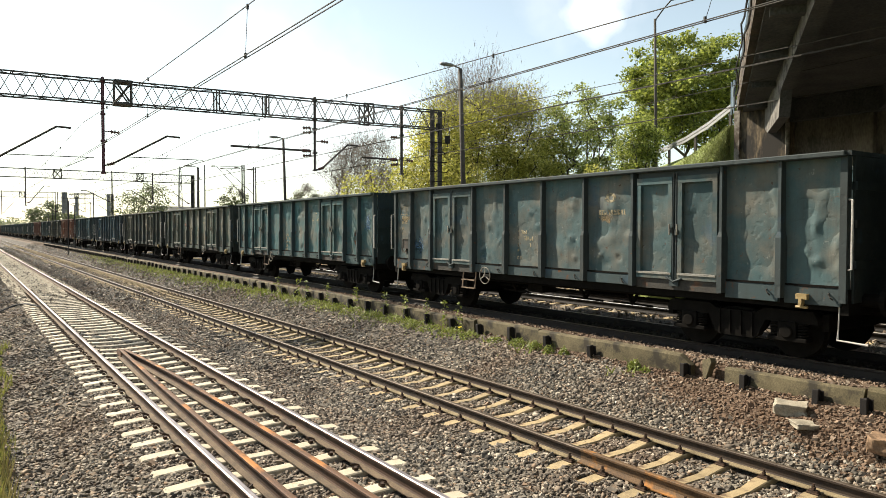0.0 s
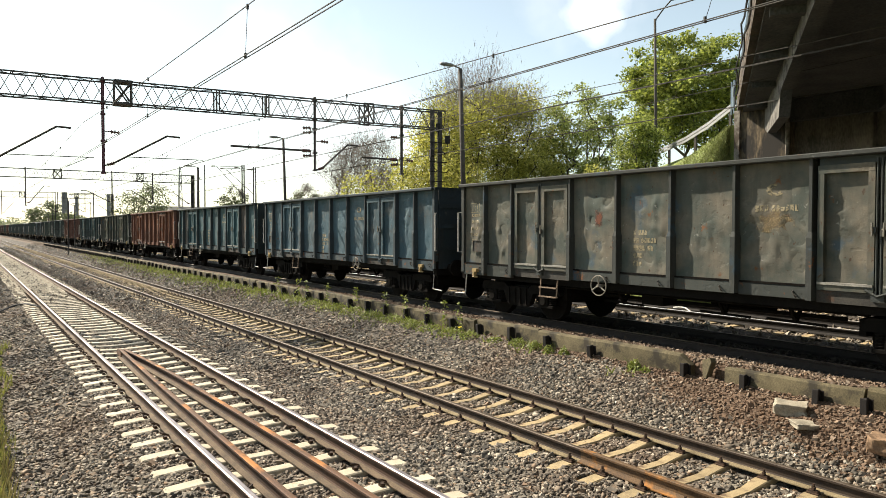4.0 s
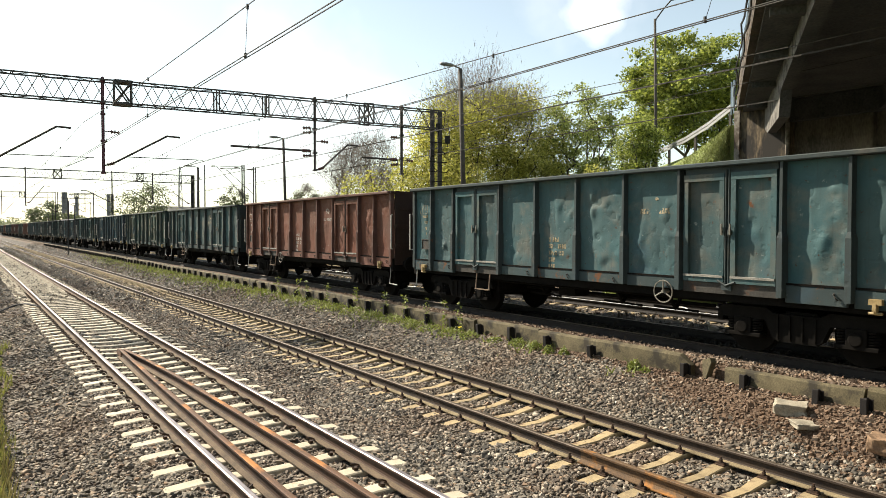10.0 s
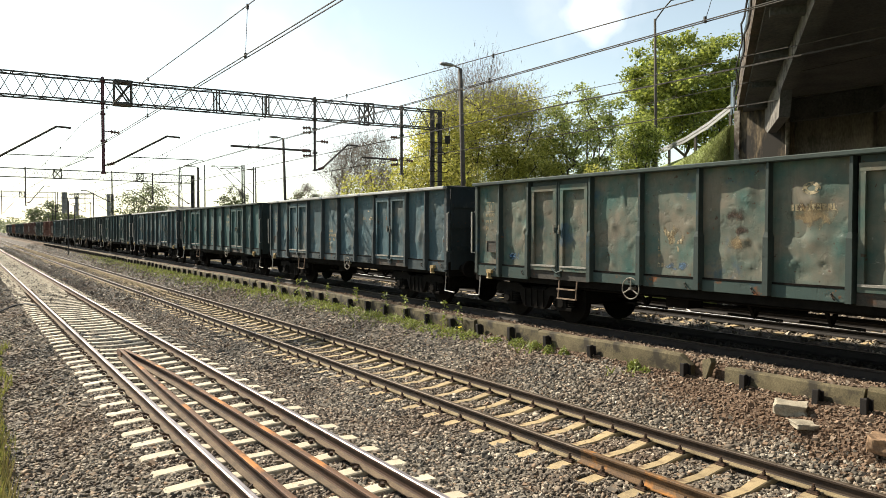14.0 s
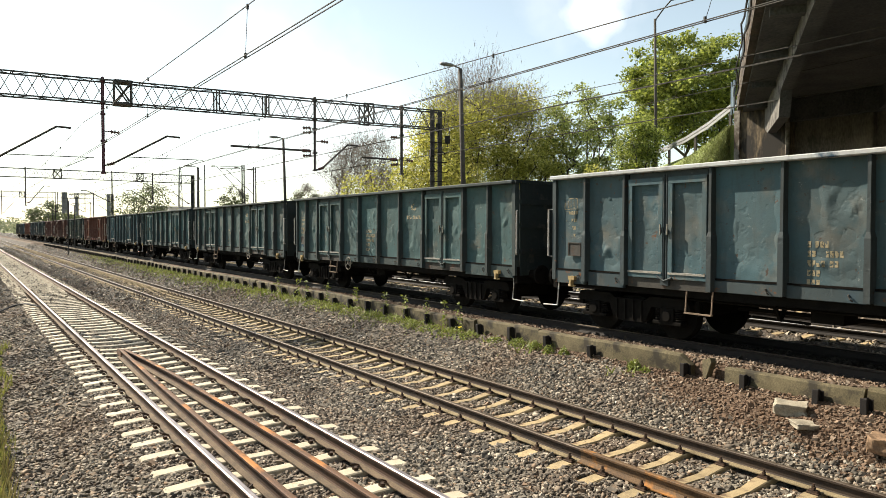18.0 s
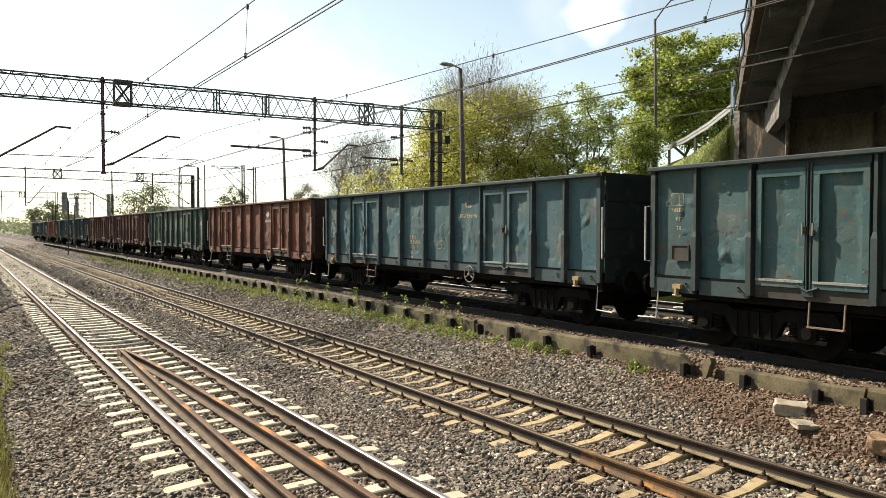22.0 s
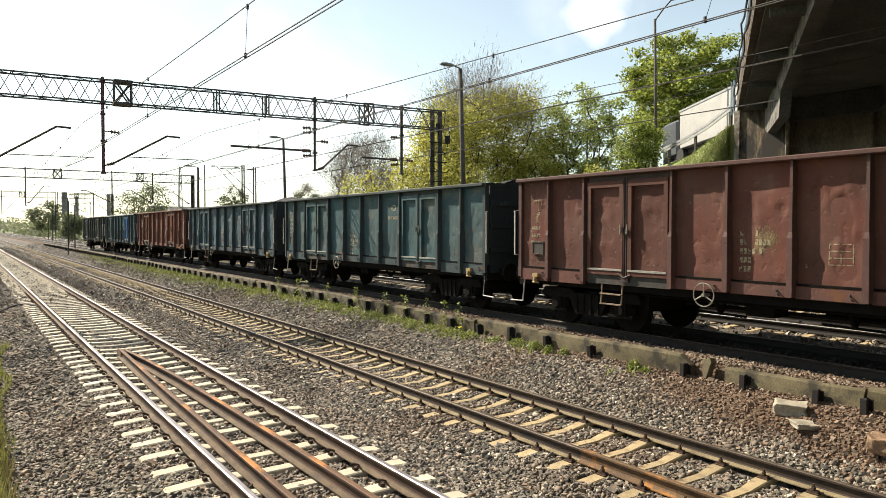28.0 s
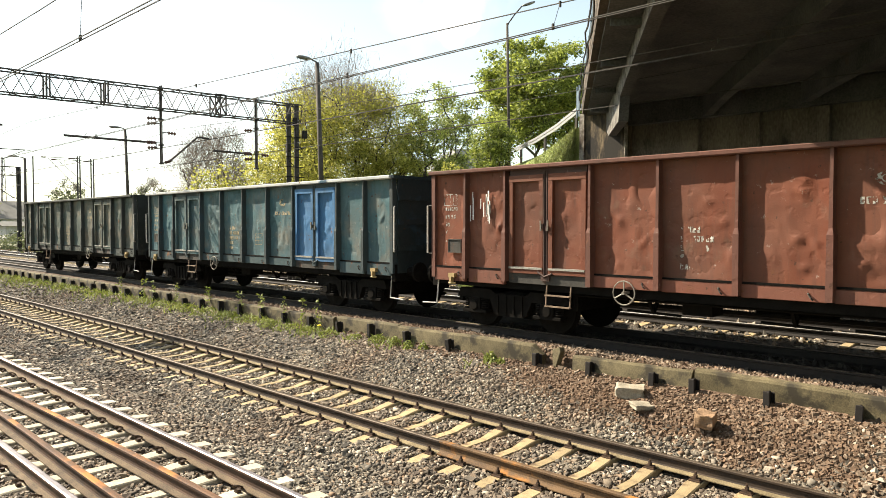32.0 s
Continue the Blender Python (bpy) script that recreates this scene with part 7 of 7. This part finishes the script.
def dandelion():
    """A single yellow flower in the weeds."""
    d = thing("dandelion", "single yellow dandelion in the weeds by the edging", "flower", pose(9.86, 13.55, ground_z(9.86)))
    bm = bmesh.new()
    tube(bm, [(0, 0, 0), (0.01, 0.0, 0.10), (0, 0, 0.19)], 0.006, 6)
    part("stem", bm, M_WEED, d)
    bm = bmesh.new()
    for k in range(18):
        a = k * 0.349
        for r, up in ((0.055, 0.0), (0.035, 0.018)):
            bar(bm, (0, 0, 0.19), (r * math.cos(a + up * 9), r * math.sin(a + up * 9), 0.20 + up), 0.014, 0.006)
    part("flower_head", bm, M_PETAL, d, "bright yellow petals")


dandelion()


def lying_hose():
    """A pale hose left between the sidings."""
    bm = bmesh.new()
    tube(bm, [(16.3 - 0.08 * k + 0.10 * math.sin(k * 0.9), 12.3 - 0.19 * k, Z3 - 0.10 + 0.04 * math.sin(k * 0.7)) for k in range(9)], 0.018, 8)
    single("hose", bm, M_DRIP, "pale hose lying beside the siding rails", "hose", smooth=True)


lying_hose()


def lying_cable():
    """A black cable that lies over the ballast to the first track's rail."""
    bm = bmesh.new()
    pts = []
    for k in range(13):
        u = k / 12
        x = 0.8 + 1.65 * u
        pts.append((x, 28.6 + 1.3 * math.sin(u * 2.6) - 2.9 * u ** 4, ground_z(x) + 0.05))
    tube(bm, pts, 0.045, 8)
    single("cable", bm, M_TYRE, "thick black cable lying across the ballast", "cable", smooth=True)


lying_cable()

# ---- loose stones by the edging ----


def rock(name, label, x, y, z, sx, sy, sz, mat, seed, rz):
    bm = bmesh.new()
    bmesh.ops.create_cube(bm, size=1.0)
    bmesh.ops.subdivide_edges(bm, edges=bm.edges[:], cuts=2, use_grid_fill=True)
    for v in bm.verts:
        k = 1 + 0.34 * noise.noise(v.co * 2.3 + Vector((seed, 0, 0)))
        v.co = Vector((v.co.x * sx * k, v.co.y * sy * k, (v.co.z + 0.5) * sz * k))
    single(name, bm, mat, label, "stone", pose(x, y, z, 4, -6, rz), "loose stones", bevel=0.01)


rock("stone", "pale broken concrete block on brown gravel", 9.68, 5.30, 0.08, 0.28, 0.40, 0.18, M_STONE, 1, 25)
rock("stone", "flat pale stone slab on brown gravel", 9.36, 4.95, 0.03, 0.24, 0.30, 0.07, M_STONE, 4, 60)
rock("stone", "brown rounded stone on gravel", 9.2, 3.92, 0.0, 0.26, 0.24, 0.18, M_BROWNSTONE, 7, 10)


def broken_corner():
    """A three-cornered piece broken off the edging, leaning in its gap."""
    bm = bmesh.new()
    front = [bm.verts.new((-0.05, y, z)) for y, z in ((0.10, 0.0), (0.15, 0.30), (-0.02, 0.37), (-0.07, 0.30), (0.03, -0.02))]
    back = [bm.verts.new((0.06, v.co.y, v.co.z)) for v in front]
    bm.faces.new(front)
    bm.faces.new(back[::-1])
    for k in range(5):
        bm.faces.new((front[k], back[k], back[(k + 1) % 5], front[(k + 1) % 5]))
    single("stone", bm, M_WALL, "broken concrete corner leaning in the gap of the edging", "stone", pose(10.16, 6.95, 0.22, 0, 6, -14), "loose stones", bevel=0.008)


broken_corner()


# ---- far buildings ----


def far_building(name, label, x0, x1, y0, y1, z1, roof, flat=False):
    b = thing(name, label, "building", pose(0, 0, 0.3))
    bm = bmesh.new()
    box(bm, x0, x1, y0, y1, 0, z1)
    part("wall", bm, M_FARWALL, b)
    bm = bmesh.new()
    mid = (y0 + y1) / 2
    a = [bm.verts.new(p) for p in ((x0 - 0.4, y0 - 0.4, z1), (x0 - 0.4, y1 + 0.4, z1), (x0 - 0.4, mid, z1 + roof))]
    c = [bm.verts.new(p) for p in ((x1 + 0.4, y0 - 0.4, z1), (x1 + 0.4, y1 + 0.4, z1), (x1 + 0.4, mid, z1 + roof))]
    bm.faces.new(a)
    bm.faces.new(c)
    for i in range(3):
        j = (i + 1) % 3
        bm.faces.new((a[i], a[j], c[j], c[i]))
    part("roof", bm, M_FARROOF, b)
    for k in range(4):
        bm = bmesh.new()
        x = x0 + (x1 - x0) * (k + 0.5) / 4
        box(bm, x - 0.8, x + 0.8, y0 - 0.06, y0 + 0.05, z1 * 0.25, z1 * 0.7)
        part("window", bm, M_CAB, b)


far_building("shed", "long grey-roofed shed beyond the sidings", 21.5, 40, 96, 108, 3.2, 2.4)
far_building("garage", "low white garage beyond the sidings", 20.5, 30, 82, 87, 2.4, 0.5)
for x, y, r, h in ((17.0, 159, 0.55, 10.1), (19.2, 158.8, 0.35, 9.2), (23.4, 148, 0.4, 9.4)):
    bm = bmesh.new()
    tube(bm, [(x, y, 0), (x, y, h - 1), (x, y, h)], r, 14, r * 0.9)
    single("tower", bm, M_FARTOWER, "plain grey masonry tower far along the line", "tower", group="distant towers")

# ---- lorry that rolls down the ramp ----


def build_lorry():
    t = thing("lorry", "white box trailer pulled by a dark cab down the ramp road", "truck")
    bm = bmesh.new()
    box(bm, -1.25, 1.25, 0.0, 11.8, 0.95, 3.12)
    part("trailer_box", bm, M_WHITE, t, bevel=0.03)
    bm = bmesh.new()
    for x in (-1.26, 1.26):
        box(bm, x - 0.02, x + 0.02, 0.0, 11.8, 3.03, 3.14)
    part("roof_rail", bm, M_GALV, t)
    bm = bmesh.new()
    box(bm, -1.1, 1.1, -0.05, 0.0, 1.0, 3.05)
    part("rear_door", bm, M_WHITE, t, "pale grey rear doors")
    bm = bmesh.new()
    box(bm, -0.9, 0.9, 0.2, 13.6, 0.75, 1.05)
    part("chassis", bm, M_CAB, t)
    bm = bmesh.new()
    v = box(bm, -1.22, 1.22, 12.3, 14.5, 0.6, 2.75)
    part("cab", bm, M_CAB, t, "dark grey cab", bevel=0.15)
    for y in (1.6, 2.9, 4.2, 11.9, 13.9):
        for x in (-1.05, 1.05):
            bm = bmesh.new()
            disc(bm, (x, y, 0.5), "x", 0.5, 0.3, 18)
            part("wheel", bm, M_TYRE, t)
    return t


lorry = build_lorry()


LANE = Vector((0.51, 0.86, 0)).normalized()


def lorry_rows():
    """It comes over the bridge, turns into the ramp's lane and rolls down."""
    rows = []
    mid = Vector((30.8, 20.0, 0)) + Vector((LANE.y, -LANE.x, 0)) * 1.25
    for t in (0.0, 20.0, 23.0, 25.0, 26.0, 26.5, 27.0, 27.5, 28.0, 28.5, 29.0, 29.5, 30.0, 31.0, 32.0):
        s = 2.6 + 6.9 * (max(t, 20.0) - 29.2)           # the rear doors along the lane
        head = -math.degrees(math.atan2(LANE.x, LANE.y))
        if s >= -14:
            p = mid + LANE * s
        else:
            p = mid + LANE * -14 + DIR * (s + 14)
            head = -56.5
        z = 5.92 + max(0.0, min(1.0, -0.10 * (s - 2.0)))
        rows.append((t, pose(p.x, p.y, z, -1.5 if s > -14 else 0, 0, head)))
    return rows


# ---- what moves ----


def motions():
    for w, n in wagons:
        walk(w, train_rows(n))
    for c, n in loads:
        walk(c, train_rows(n))
    walk(lorry, lorry_rows())


motions()
